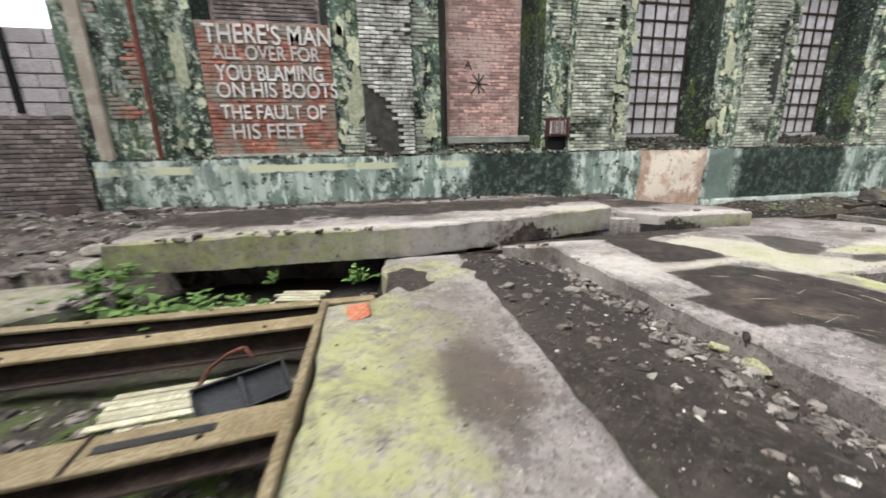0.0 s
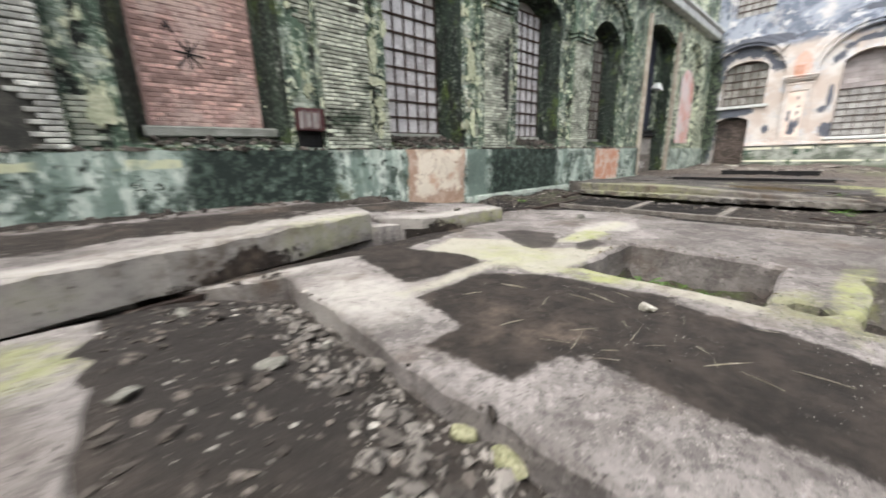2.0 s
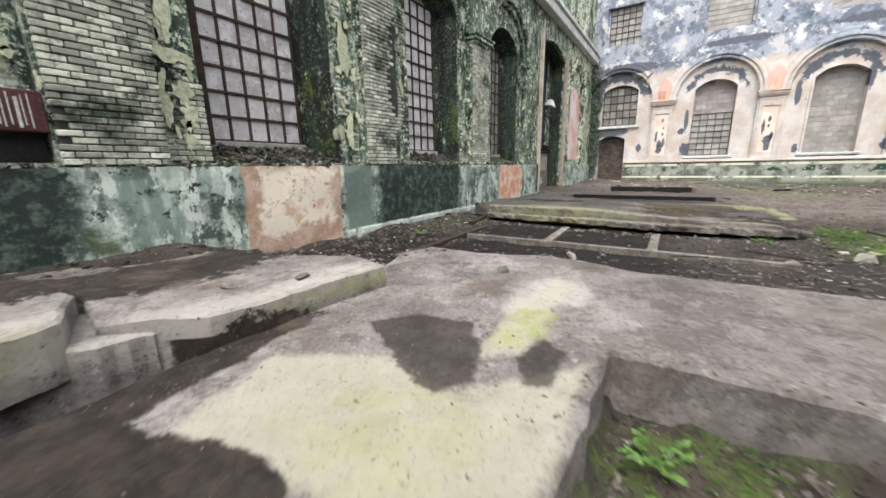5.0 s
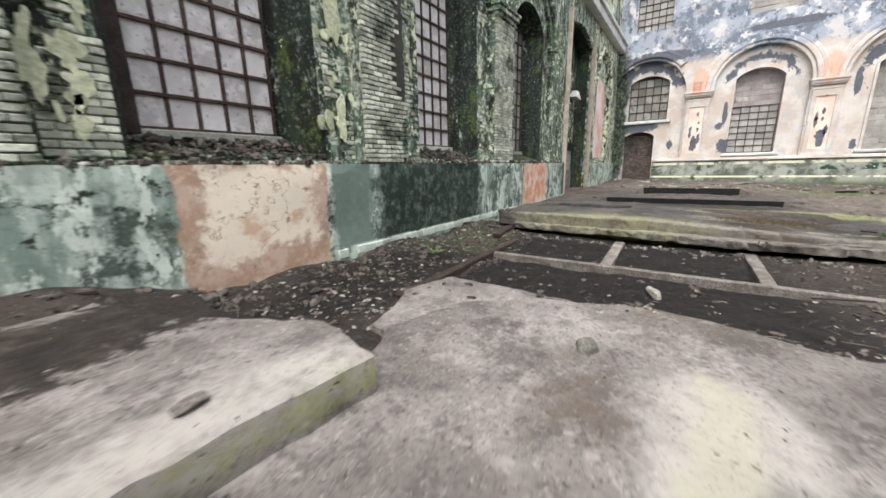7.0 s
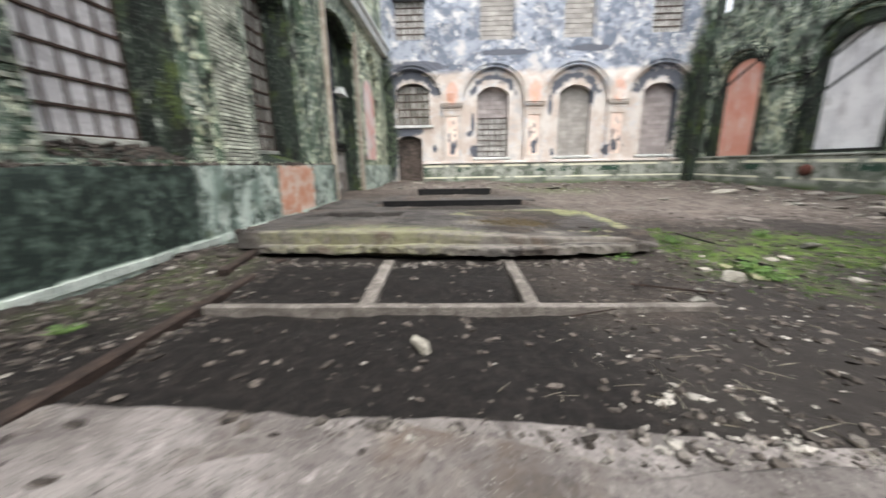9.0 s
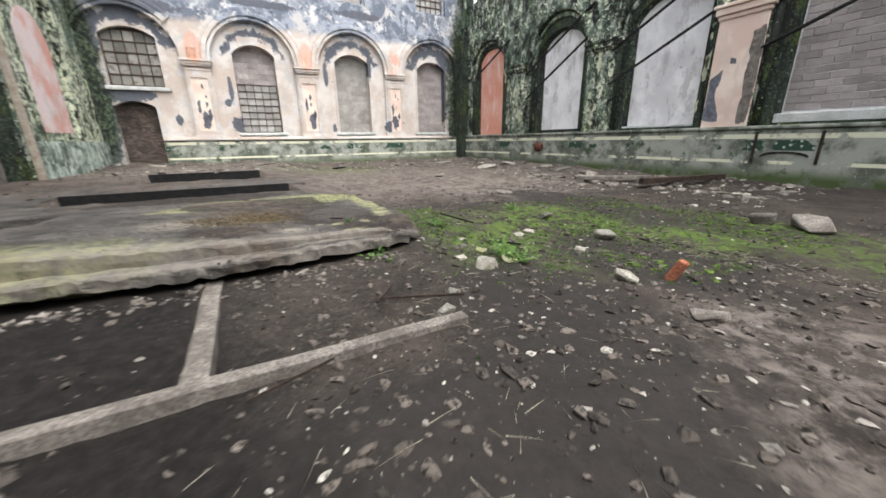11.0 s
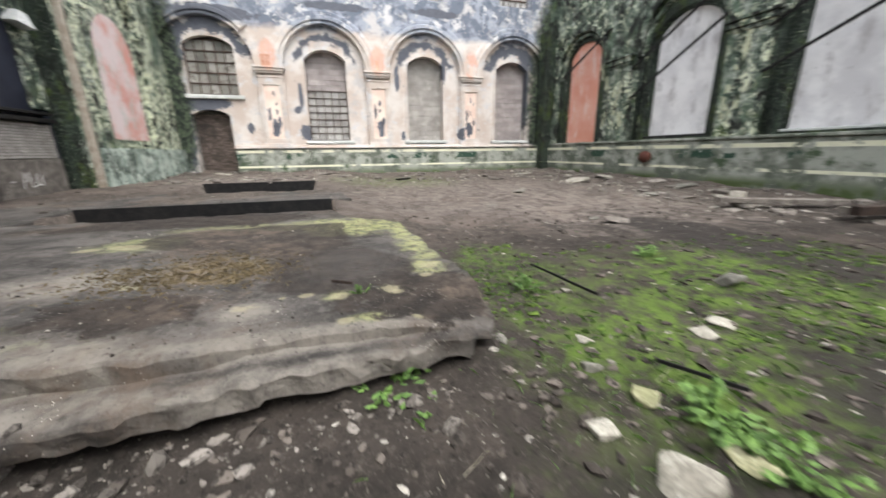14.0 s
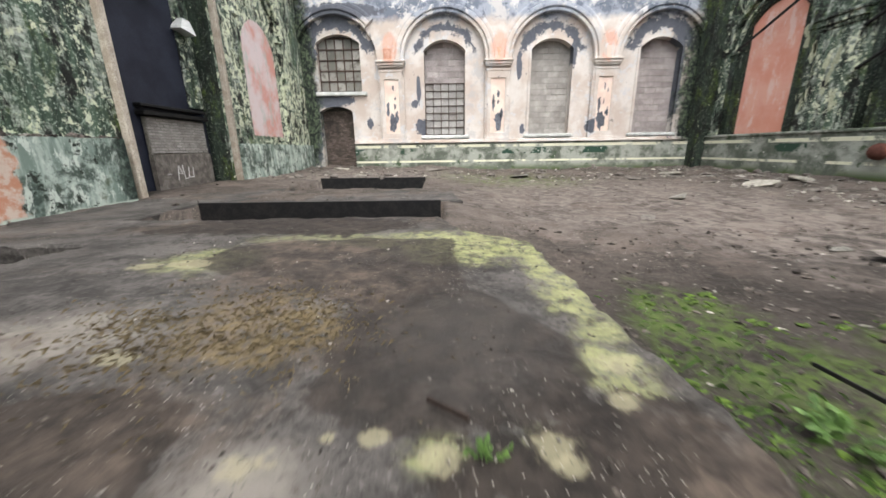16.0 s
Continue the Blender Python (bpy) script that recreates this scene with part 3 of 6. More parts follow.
M_BLOCK = simple("concrete_block", (0.33, 0.31, 0.285), (0.48, 0.45, 0.42), 3.0, 0.95, vary=0.15)
# lilac blockwork lightened: the northwest wall's strong light is put into the colour
M_LIT_LILAC = simple("lit_lilac_block", (0.52, 0.47, 0.48), (0.68, 0.63, 0.63), 2.0, 0.95, vary=0.15)
M_BLOCK_BROWN = simple("brown_grey_block", (0.34, 0.3, 0.29), (0.48, 0.43, 0.42), 3.0, 0.95, vary=0.2)
M_RENDER = plastered("grey_render", (0.66, 0.65, 0.66), (0.86, 0.85, 0.85), (0.4, 0.38, 0.38))
M_STEEL = simple("rusted_steel", (0.035, 0.026, 0.022), (0.085, 0.058, 0.046), 9, 0.75, 0.3)
M_BLACK = simple("black_iron", (0.012, 0.012, 0.013), (0.03, 0.028, 0.027), 8, 0.6, 0.3)
M_TIMBER = simple("weathered_ochre_timber", (0.17, 0.13, 0.07), (0.27, 0.22, 0.135), 4, 0.8)
M_BOARD = simple("pale_split_board", (0.34, 0.32, 0.22), (0.52, 0.5, 0.38), 8, 0.8)
M_CREAM = simple("flaking_cream_paint", (0.45, 0.38, 0.3), (0.68, 0.62, 0.52), 5, 0.7)
M_WHITE = simple("white_paint", (0.5, 0.52, 0.5), (0.78, 0.79, 0.77), 2.5, 0.7)
M_LETTER = simple("white_lettering", (0.55, 0.53, 0.5), (0.78, 0.76, 0.73), 5, 0.7)
M_STONE = simple("pale_stone", (0.14, 0.135, 0.115), (0.3, 0.285, 0.25), 7, 0.9)
M_MOSSY_STONE = simple("pale_mossy_stone", (0.24, 0.24, 0.13), (0.42, 0.4, 0.27), 8, 0.9)
M_RUBBLE = simple("grey_rubble", (0.13, 0.115, 0.1), (0.3, 0.27, 0.24), 7, 0.95)
M_NAVY = simple("navy_boarding", (0.018, 0.022, 0.04), (0.045, 0.052, 0.08), 1.5, 0.6, bump=0.1)
M_PINK = plastered("pink_plaster", (0.66, 0.5, 0.42), (0.78, 0.66, 0.57), (0.6, 0.5, 0.44))
M_FADED_FIELD = plastered("faded_salmon_paint", (0.66, 0.3, 0.22), (0.7, 0.38, 0.3), (0.74, 0.6, 0.56))
M_WASHED_FIELD = plastered("washed_out_salmon_paint", (0.6, 0.3, 0.25), (0.66, 0.56, 0.55), (0.42, 0.47, 0.42))
M_BARE = simple("bare_slate_grey_plaster", (0.09, 0.095, 0.115), (0.2, 0.21, 0.24), 5, 0.9)
M_BAR = simple("rusty_glazing_steel", (0.05, 0.033, 0.028), (0.12, 0.075, 0.058), 9, 0.8, 0.2)
M_FLAKE = simple("cream_paint_flake", (0.5, 0.53, 0.36), (0.66, 0.67, 0.48), 9, 0.6, fine=25.0)
M_TILE = simple("glazed_pale_tile", (0.5, 0.56, 0.5), (0.68, 0.72, 0.66), 8, 0.35, bump=0.1)
M_SILL = simple("mossy_sill_stone", (0.3, 0.31, 0.27), (0.5, 0.5, 0.45), 5, 0.9)
M_MAROON = simple("maroon_enamel", (0.06, 0.02, 0.022), (0.11, 0.04, 0.04), 6, 0.5)
M_GRAFFITI = simple("black_spray_paint", (0.02, 0.018, 0.018), (0.04, 0.035, 0.035), 6, 0.7)
M_PLASTIC = simple("black_plastic", (0.02, 0.021, 0.024), (0.045, 0.047, 0.052), 5, 0.45)
M_LEAF = simple("bright_leaf", (0.07, 0.14, 0.03), (0.15, 0.26, 0.06), 12, 0.6, bump=0.1)
M_STRAW = simple("dry_grass", (0.1, 0.075, 0.038), (0.22, 0.175, 0.1), 8, 0.9)
M_STALK = simple("pale_stalk", (0.3, 0.27, 0.2), (0.48, 0.45, 0.37), 9, 0.9)
M_CHIP = simple("pale_chip", (0.27, 0.25, 0.21), (0.45, 0.43, 0.37), 9, 0.9)
M_RUST = simple("rust", (0.1, 0.035, 0.025), (0.19, 0.075, 0.05), 9, 0.85)
M_FADED = simple("faded_orange_paint", (0.6, 0.3, 0.2), (0.72, 0.48, 0.38), 5, 0.85)
M_ORANGE = simple("broken_orange_brick", (0.3, 0.095, 0.05), (0.42, 0.17, 0.1), 6, 0.9)


def pane_material():
    """Dusty wired glass: each pane has its own dirt."""
    n = Nodes("dusty_glass")
    c = n.mix(n.random(), (0.36, 0.34, 0.34), (0.58, 0.56, 0.56))
    c = n.mix(n.step(n.noise(5, 6, 0.65), 0.45, 0.62), c, (0.62, 0.6, 0.6))
    c = n.mix(n.step(n.noise(18, 5, 0.7), 0.58, 0.66), c, (0.22, 0.2, 0.2))
    return n.done(c, 0.42, n.bump(n.noise(30, 4), 0.15, 0.005), spec=0.5)


def dark_pane():
    n = Nodes("grimy_glass")
    c = n.mix(n.random(), (0.1, 0.1, 0.085), (0.32, 0.31, 0.28))
    c = n.mix(n.step(n.noise(6, 6, 0.65), 0.5, 0.6), c, (0.15, 0.14, 0.12))
    return n.done(c, 0.4, None, spec=0.5)


M_PANE, M_GRIME = pane_material(), dark_pane()
M_DULL_PANE = simple("dull_dusty_pane", (0.33, 0.32, 0.3), (0.5, 0.485, 0.46), 4, 0.6, bump=0.1)


# ---- builders ----
from mathutils.geometry import delaunay_2d_cdt


def link(name, bm, material, parent=None, label="", smooth=False):
    me = bpy.data.meshes.new(name)
    bm.to_mesh(me)
    bm.free()
    if material:
        me.materials.append(material)
    if smooth:
        for p in me.polygons:
            p.use_smooth = True
    ob = new(name, me)
    if parent:
        ob.parent = parent
    if label:
        ob["label"] = label
    return ob


def part(name, bm, material, parent, label="", smooth=False):
    return link(name, bm, material, parent, label, smooth)


def box(bm, x0, x1, y0, y1, z0, z1, bevel=0.0, m=None):
    made = bmesh.ops.create_cube(bm, size=1.0, matrix=Matrix.LocRotScale(((x0 + x1) / 2, (y0 + y1) / 2, (z0 + z1) / 2), None, (abs(x1 - x0), abs(y1 - y0), abs(z1 - z0))))
    vs = made["verts"]
    if bevel:
        es = list({e for v in vs for e in v.link_edges})
        vs = list({v for f in bmesh.ops.bevel(bm, geom=es, offset=bevel, segments=1, affect="EDGES")["faces"] for v in f.verts} | {v for v in vs if v.is_valid})
    if m is not None:
        bmesh.ops.transform(bm, matrix=m, verts=vs)
    return vs


def boxed(name, dims, material, parent=None, label="", bevel=0.006, m=None):
    bm = bmesh.new()
    box(bm, *dims, bevel, m)
    return link(name, bm, material, parent, label)


def rod(bm, a, b, r, sides=8):
    a, b = Vector(a), Vector(b)
    m = Matrix.Translation((a + b) / 2) @ (b - a).to_track_quat("Z", "Y").to_matrix().to_4x4()
    bmesh.ops.create_cone(bm, cap_ends=True, segments=sides, radius1=r, radius2=r, depth=(b - a).length, matrix=m)


def rough_up(bm, amount, scale=6.0, seed=0.0):
    for v in bm.verts:
        v.co += amount * noise.noise_vector(v.co * scale + Vector((seed, seed * 0.7, 0)))


def resample(loop, step):
    out = []
    for i, a in enumerate(loop):
        a, b = Vector(a), Vector(loop[(i + 1) % len(loop)])
        k = max(1, round((b - a).length / step))
        out += [a.lerp(b, j / k) for j in range(k)]
    return out


def signed_area(loop):
    return sum(a[0] * b[1] - b[0] * a[1] for a, b in zip(loop, loop[1:] + loop[:1])) / 2


def fill(loops, grid, rnd=0.3):
    """Triangles inside the first loop and outside the others, with loose points between. Returns points, faces and each loop's point numbers."""
    pts, edges, ids = [], [], []
    for lp in loops:
        s = len(pts)
        pts += [Vector((p[0], p[1])) for p in lp]
        edges += [(s + i, s + (i + 1) % len(lp)) for i in range(len(lp))]
        ids.append(range(s, s + len(lp)))
    if grid:
        xs, ys = [p[0] for p in loops[0]], [p[1] for p in loops[0]]
        r = random.Random(7)
        x = min(xs) + grid / 2
        while x < max(xs):
            y = min(ys) + grid / 2
            while y < max(ys):
                pts.append(Vector((x + r.uniform(-rnd, rnd) * grid, y + r.uniform(-rnd, rnd) * grid)))
                y += grid
            x += grid
    co, _, faces, back, _, _ = delaunay_2d_cdt(pts, edges, [], 1, 1e-5)

    def inside(p, lp):
        hit = False
        for a, b in zip(lp, lp[1:] + lp[:1]):
            if (a[1] > p[1]) != (b[1] > p[1]) and p[0] < (b[0] - a[0]) * (p[1] - a[1]) / (b[1] - a[1]) + a[0]:
                hit = not hit
        return hit

    keep = []
    for f in faces:
        mid = sum((co[i] for i in f), Vector((0, 0))) / len(f)
        if inside(mid, list(loops[0])) and not any(inside(mid, list(lp)) for lp in loops[1:]):
            keep.append(f)
    faces = keep
    where = {}
    for i, src in enumerate(back):
        for s in src:
            where[s] = i
    return co, faces, [[where[i] for i in lp] for lp in ids]


def slab_mesh(loops, top, bottom, jag=0.04, step=0.08, grid=0.18, wave=0.012, worn=0.03, seed=0.0):
    """A slab with broken, worn edges: the first loop is its outline, the others are holes."""
    rings, inner = [], []
    for k, lp in enumerate(loops):
        lp = [tuple(p) for p in lp]
        if (signed_area(lp) > 0) != (k == 0):
            lp = lp[::-1]
        pts = resample(lp, step)
        n = len(pts)
        out, inn = [], []
        for i, p in enumerate(pts):
            d = (pts[(i + 1) % n] - pts[i - 1]).normalized()
            away = Vector((d.y, -d.x))
            q = Vector((p.x, p.y, seed))
            j = jag * (noise.noise(q * 1.7) * 1.3 + noise.noise(q * 6) * 0.7 + noise.noise(q * 15) * 0.35)
            o = p + away * j
            out.append(o)
            inn.append(o - away * worn * (0.7 + 0.6 * noise.noise(q * 9 + Vector((3, 1, 2)))))
        rings.append(out)
        inner.append(inn)
    co, faces, ids = fill(inner, grid)

    def height(p):
        z = top(p) if callable(top) else top
        return z + wave * (noise.noise(Vector((p.x * 1.3, p.y * 1.3, seed + 5))) + 0.5 * noise.noise(Vector((p.x * 5, p.y * 5, seed))))

    bm = bmesh.new()
    vs = [bm.verts.new((p.x, p.y, height(p))) for p in co]
    for f in faces:
        try:
            bm.faces.new([vs[i] for i in f])
        except ValueError:
            pass
    for ring, idx in zip(rings, ids):
        n = len(ring)
        mid = [bm.verts.new((p.x, p.y, height(p) - worn * (0.6 + 0.5 * noise.noise(Vector((p.x * 8, p.y * 8, 1)))))) for p in ring]
        low = [bm.verts.new((p.x, p.y, bottom)) for p in ring]
        for i in range(n):
            j = (i + 1) % n
            for a, b in ((idx, mid), (mid, low)):
                q = [vs[a[i]] if a is idx else a[i], vs[a[j]] if a is idx else a[j], b[j], b[i]]
                if len(set(q)) == 4:
                    try:
                        bm.faces.new(q)
                    except ValueError:
                        pass
    bmesh.ops.recalc_face_normals(bm, faces=bm.faces)
    return bm


def arch(c, half, z0, spring, rise=None, n=18, inset=0.0):
    """Outline of an arched opening in a wall, from its lower left. rise: the arc's height."""
    rise = half if rise is None else rise
    r = (half * half + rise * rise) / (2 * rise)
    a = math.asin(min(1, half / r))
    if rise > half:
        a = math.pi - a
    pts = [(c - half, z0), (c + half, z0)]
    for i in range(n + 1):
        t = a - 2 * a * i / n
        pts.append((c + r * math.sin(t), spring + rise - r + r * math.cos(t)))
    return pts


def rect(u0, u1, v0, v1):
    return [(u0, v0), (u1, v0), (u1, v1), (u0, v1)]


def wall_mesh(outer, holes, thick, place, backs=None, grid=0.4, wave=0.012, step=0.4, reveal=None):
    """A wall in its own plane (u along, v up, w into the wall), with openings through it. backs: the openings' outlines at the back, where splayed."""
    backs = backs or holes
    o = resample(outer, step)
    fh = [[Vector(p) for p in h] for h in holes]
    bh = [[Vector(p) for p in h] for h in backs]
    bm = bmesh.new()
    rims = []
    for w, hs, g in ((0.0, fh, grid), (thick, bh, None)):
        co, faces, ids = fill([o] + hs, g)
        edge = {i for ring in ids for i in ring}
        vs = [bm.verts.new(place(p.x, p.y, w + (0 if (w or i in edge) else wave * noise.noise(Vector((p.x * 1.5, p.y * 1.5, 4)))))) for i, p in enumerate(co)]
        for f in faces:
            try:
                bm.faces.new([vs[i] for i in f])
            except ValueError:
                pass
        rims.append([[vs[i] for i in ring] for ring in ids])
    for k, (a, b) in enumerate(zip(*rims)):
        for i in range(len(a)):
            j = (i + 1) % len(a)
            q = [a[i], a[j], b[j], b[i]]
            if len(set(q)) == 4:
                try:
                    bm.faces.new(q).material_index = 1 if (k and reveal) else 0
                except ValueError:
                    pass
    bmesh.ops.recalc_face_normals(bm, faces=bm.faces)
    return bm


def arch_band(c, r0, r1, spring, w0, w1, place, n=28, a0=0.0, a1=math.pi):
    """Half a ring of moulding over an arch."""
    bm = bmesh.new()
    rows = []
    for i in range(n + 1):
        t = a0 + (a1 - a0) * i / n
        cs, sn = math.cos(t), math.sin(t)
        k = (r1 - r0) * 0.18
        rows.append([bm.verts.new(place(c + r * cs, spring + r * sn, w)) for r, w in ((r0, w1), (r0, w0 + 0.02), (r0 + k, w0), (r1 - k, w0), (r1, w0 + 0.02), (r1, w1))])
    for a, b in zip(rows, rows[1:]):
        for i in range(5):
            bm.faces.new((a[i], a[i + 1], b[i + 1], b[i]))
    for r in (rows[0], rows[-1]):
        bm.faces.new(r)
    bmesh.ops.recalc_face_normals(bm, faces=bm.faces)
    return bm


def pbox(bm, place, u0, u1, v0, v1, w0, w1, bevel=0.006):
    """A box in a wall's own directions."""
    a, b = place(u0, v0, w0), place(u1, v1, w1)
    box(bm, *(s for k in range(3) for s in (min(a[k], b[k]), max(a[k], b[k]))), bevel)


def brick_data(name, dims, material, bevel=0.007):
    bm = bmesh.new()
    box(bm, -dims[0] / 2, dims[0] / 2, -dims[1] / 2, dims[1] / 2, -dims[2] / 2, dims[2] / 2, bevel)
    me = bpy.data.meshes.new(name)
    bm.to_mesh(me)
    bm.free()
    me.materials.append(material)
    return me


def courses(parent, place, u0, u1, v0, v1, w, material, length=0.175, course=0.0585, deep=0.07, joint=0.008, miss=0.0, name="brick", seed=1, skip=None, along_y=False):
    """Bricks or blocks laid in courses as pieces of the parent; their faces stand at depth w in the wall."""
    r = random.Random(seed)
    full = brick_data(name, (length - joint, deep, course - joint), material)
    rows = int((v1 - v0) / course + 0.5)
    for k in range(rows):
        v = v0 + (k + 0.5) * course
        u = u0 - (length / 2 if k % 2 else 0)
        while u < u1 - 0.02:
            a, b = max(u, u0), min(u + length, u1)
            u += length
            if b - a < 0.045 or r.random() < miss or (skip and skip((a + b) / 2, v)):
                continue
            ob = new(name, full)
            ob.parent = parent
            p = place((a + b) / 2, v, w + deep / 2 + r.uniform(-0.007, 0.006))
            s = ((b - a) - joint) / (length - joint)
            ob.matrix_local = Matrix.LocRotScale(p, Euler((r.uniform(-0.03, 0.03), r.uniform(-0.02, 0.02), (math.pi / 2 if along_y else 0) + r.uniform(-0.02, 0.02))), (s, 1, r.uniform(0.92, 1.0)))


SLABS = []


def inside_loop(x, y, lp):
    hit = False
    for a, b in zip(lp, lp[1:] + lp[:1]):
        if (a[1] > y) != (b[1] > y) and x < (b[0] - a[0]) * (y - a[1]) / (b[1] - a[1]) + a[0]:
            hit = not hit
    return hit


def surface(x, y):
    """Height of what one would stand on at this place of the plan."""
    z = ground_height(x, y)
    for loops, top in SLABS:
        if inside_loop(x, y, loops[0]) and not any(inside_loop(x, y, lp) for lp in loops[1:]):
            z = max(z, top(Vector((x, y))) if callable(top) else top)
    return z


def blot(cu, cv, ru, rv, seed, n=22):
    """An uneven rounded outline, for flakes and fallen plaster."""
    out = []
    for i in range(n):
        a = 2 * math.pi * i / n
        q = Vector((math.cos(a) * 1.7, math.sin(a) * 1.7, seed * 7.3))
        k = 1 + 0.55 * noise.noise(q) + 0.3 * noise.noise(q * 2.7)
        out.append((cu + ru * k * math.cos(a), cv + rv * k * math.sin(a)))
    return out


def flake(parent, place, outline, w, material, name="paint_flake", label="", thick=0.004, seed=0.0):
    """A thin ragged patch lying on a wall's face."""
    bm = bmesh.new()
    loop = resample(outline, 0.04)
    loop = [p + Vector((noise.noise(Vector((p.x * 9, p.y * 9, seed))), noise.noise(Vector((p.x * 9, p.y * 9, seed + 4))))) * 0.03 for p in loop]
    back, front = [[bm.verts.new(place(p.x, p.y, w - d)) for p in loop] for d in (-0.02, thick)]
    bm.faces.new(front)
    for k in range(len(loop)):
        m = (k + 1) % len(loop)
        bm.faces.new((back[k], back[m], front[m], front[k]))
    bmesh.ops.recalc_face_normals(bm, faces=bm.faces)
    bmesh.ops.triangulate(bm, faces=[f for f in bm.faces if len(f.verts) > 4])
    return part(name, bm, material, parent, label)


def stone_mesh(bm, centre, size, seed, sub=1, flat=0.6):
    """An angular broken stone: the hull of random points, its edges chipped."""
    r = random.Random(seed)
    turn = Euler((r.uniform(-0.2, 0.2), r.uniform(-0.2, 0.2), r.uniform(0, 6.3))).to_matrix()
    sx, sy, sz = size * r.uniform(0.85, 1.3), size * r.uniform(0.6, 1.0), size * flat
    vs = []
    for i in range(16):
        d = Vector((r.uniform(-1, 1), r.uniform(-1, 1), r.uniform(-1, 1)))
        d = d / max(abs(d.x), abs(d.y), abs(d.z)) * r.uniform(0.75, 1.0)
        vs.append(bm.verts.new(Vector(centre) + turn @ Vector((d.x * sx, d.y * sy, d.z * sz))))
    out = bmesh.ops.convex_hull(bm, input=vs)
    bmesh.ops.delete(bm, geom=[v for v in out["geom_interior"] if isinstance(v, bmesh.types.BMVert)], context="VERTS")
    bmesh.ops.bevel(bm, geom=list(bm.edges), offset=size * 0.06, segments=1, affect="EDGES")


# ---- the large structure ----
def north(u, v, w):
    return Vector((u, 6.30 + w, v))


def east(u, v, w):
    return Vector((24.5 + w, u, v))


def south(u, v, w):
    return Vector((u, -9.35 - w, v))


def structure(name, label=""):
    return tagged(new(name), label, "", "", "structure")


TOP = 9.6
PITS = [(-4.2, -0.3, -0.9, 2.45, -0.25), (-4.2, 0.05, 2.3, 4.3, -0.28), (3.66, 4.68, 0.88, 1.98, -0.22), (3.66, 4.68, -1.4, 0.46, -0.25), (13.6, 15.08, 0.84, 4.62, -0.75), (16.85, 19.25, 1.3, 4.1, -0.6), (11.4, 12.3, 3.6, 5.2, -0.4)]


def ground_height(x, y):
    q = Vector((x, y, 0))
    z = -0.1
    z += 0.05 * noise.noise(q * 0.5) + 0.03 * noise.noise(q * 1.9) + 0.016 * noise.noise(q * 5.5) + 0.008 * noise.noise(q * 14)

    def ease(v, a, b):
        t = min(1, max(0, (v - a) / (b - a)))
        return t * t * (3 - 2 * t)
    # earth in the broken strip by the start
    z += 0.1 * ease(x, 2.4, 0.9) * ease(x, -8, 0.7) * ease(y, 6, 3)
    if x < 2.4:
        z += 0.06 * ease(x, 2.0, 1.2)
    z += 0.04 * ease(x, 0.7, 1.0) * ease(x, 2.3, 1.6) * ease(y, 3.7, 3.0)
    # rubble against the north wall and under the far walls
    z += 0.16 * ease(y, 4.9, 6.1) * ease(x, 4.5, 5.6) * (0.6 + noise.noise(q * 1.1)) * ease(x, 16, 9)
    z += 0.45 * ease(y, 4.3, 6.0) * ease(x, 5.6, 4.2)
    z += 0.17 * ease(x, 13.2, 13.6) * ease(y, -0.6, 0.9) + 0.1 * ease(x, 13, 19)
    z += 0.12 * ease(y, -6.5, -9.0) * (0.5 + noise.noise(q * 0.9))
    z += 0.12 * ease(x, 21, 24) * (0.6 + noise.noise(q))
    z -= 0.12 * ease(abs(x - 7.6), 1.6, 0.8) * ease(abs(y - 3.2), 1.9, 1.2) * 0.5
    z += 0.09 * math.exp(-((x - 9.72) / 0.3) ** 2 - ((y - 0.08) / 0.22) ** 2)
    for x0, x1, y0, y1, zf in PITS:
        if x0 < x < x1 and y0 < y < y1:
            z = zf + 0.06 * noise.noise(q * 2.2) + 0.03 * noise.noise(q * 7)
    return z


def ground():
    bm = bmesh.new()
    xs = [-9.2 + i * 0.075 for i in range(455)]
    ys = [-9.4 + i * 0.075 for i in range(215)]
    rows = [[bm.verts.new((x, y, ground_height(x, y))) for y in ys] for x in xs]
    for a, b in zip(rows, rows[1:]):
        for j in range(len(ys) - 1):
            bm.faces.new((a[j], b[j], b[j + 1], a[j + 1]))
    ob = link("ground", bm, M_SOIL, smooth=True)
    tagged(ob, "dark trodden earth with grit and moss", "ground", "", "structure")


ground()
# far land outside, one sheet to the horizon
bm = bmesh.new()
bmesh.ops.create_grid(bm, x_segments=8, y_segments=8, size=1500, matrix=Matrix.Translation((0, 0, -1.2)))
tagged(link("ground_outside", bm, M_SOIL), "bare land around the ruin", "ground", "", "structure")


def floor_slab(name, loops, top, bottom, label, material=None, rough=0.0, **more):
    SLABS.append((loops, top))
    bm = slab_mesh(loops, top, bottom, **more)
    if rough:
        sides = [e for e in bm.edges if abs(e.verts[0].co.z - e.verts[1].co.z) > 0.04]
        bmesh.ops.subdivide_edges(bm, edges=sides, cuts=2)
        rough_up(bm, rough, 11.0, 3.0)
    tagged(link(name, bm, material or M_CONC), label, "floor slab", "", "structure")


# concrete beside the girder pit, where the walk begins
floor_slab("floor_strip", [[(-0.33, -2.5), (0.72, -2.5), (0.74, 0.5), (0.82, 1.6), (0.86, 3.46), (0.1, 3.46), (0.02, 3.05), (0.14, 2.7), (-0.02, 2.42), (-0.33, 2.36)]], 0.1, -0.6, "worn concrete strip stained with yellow-green algae", jag=0.03, seed=1)
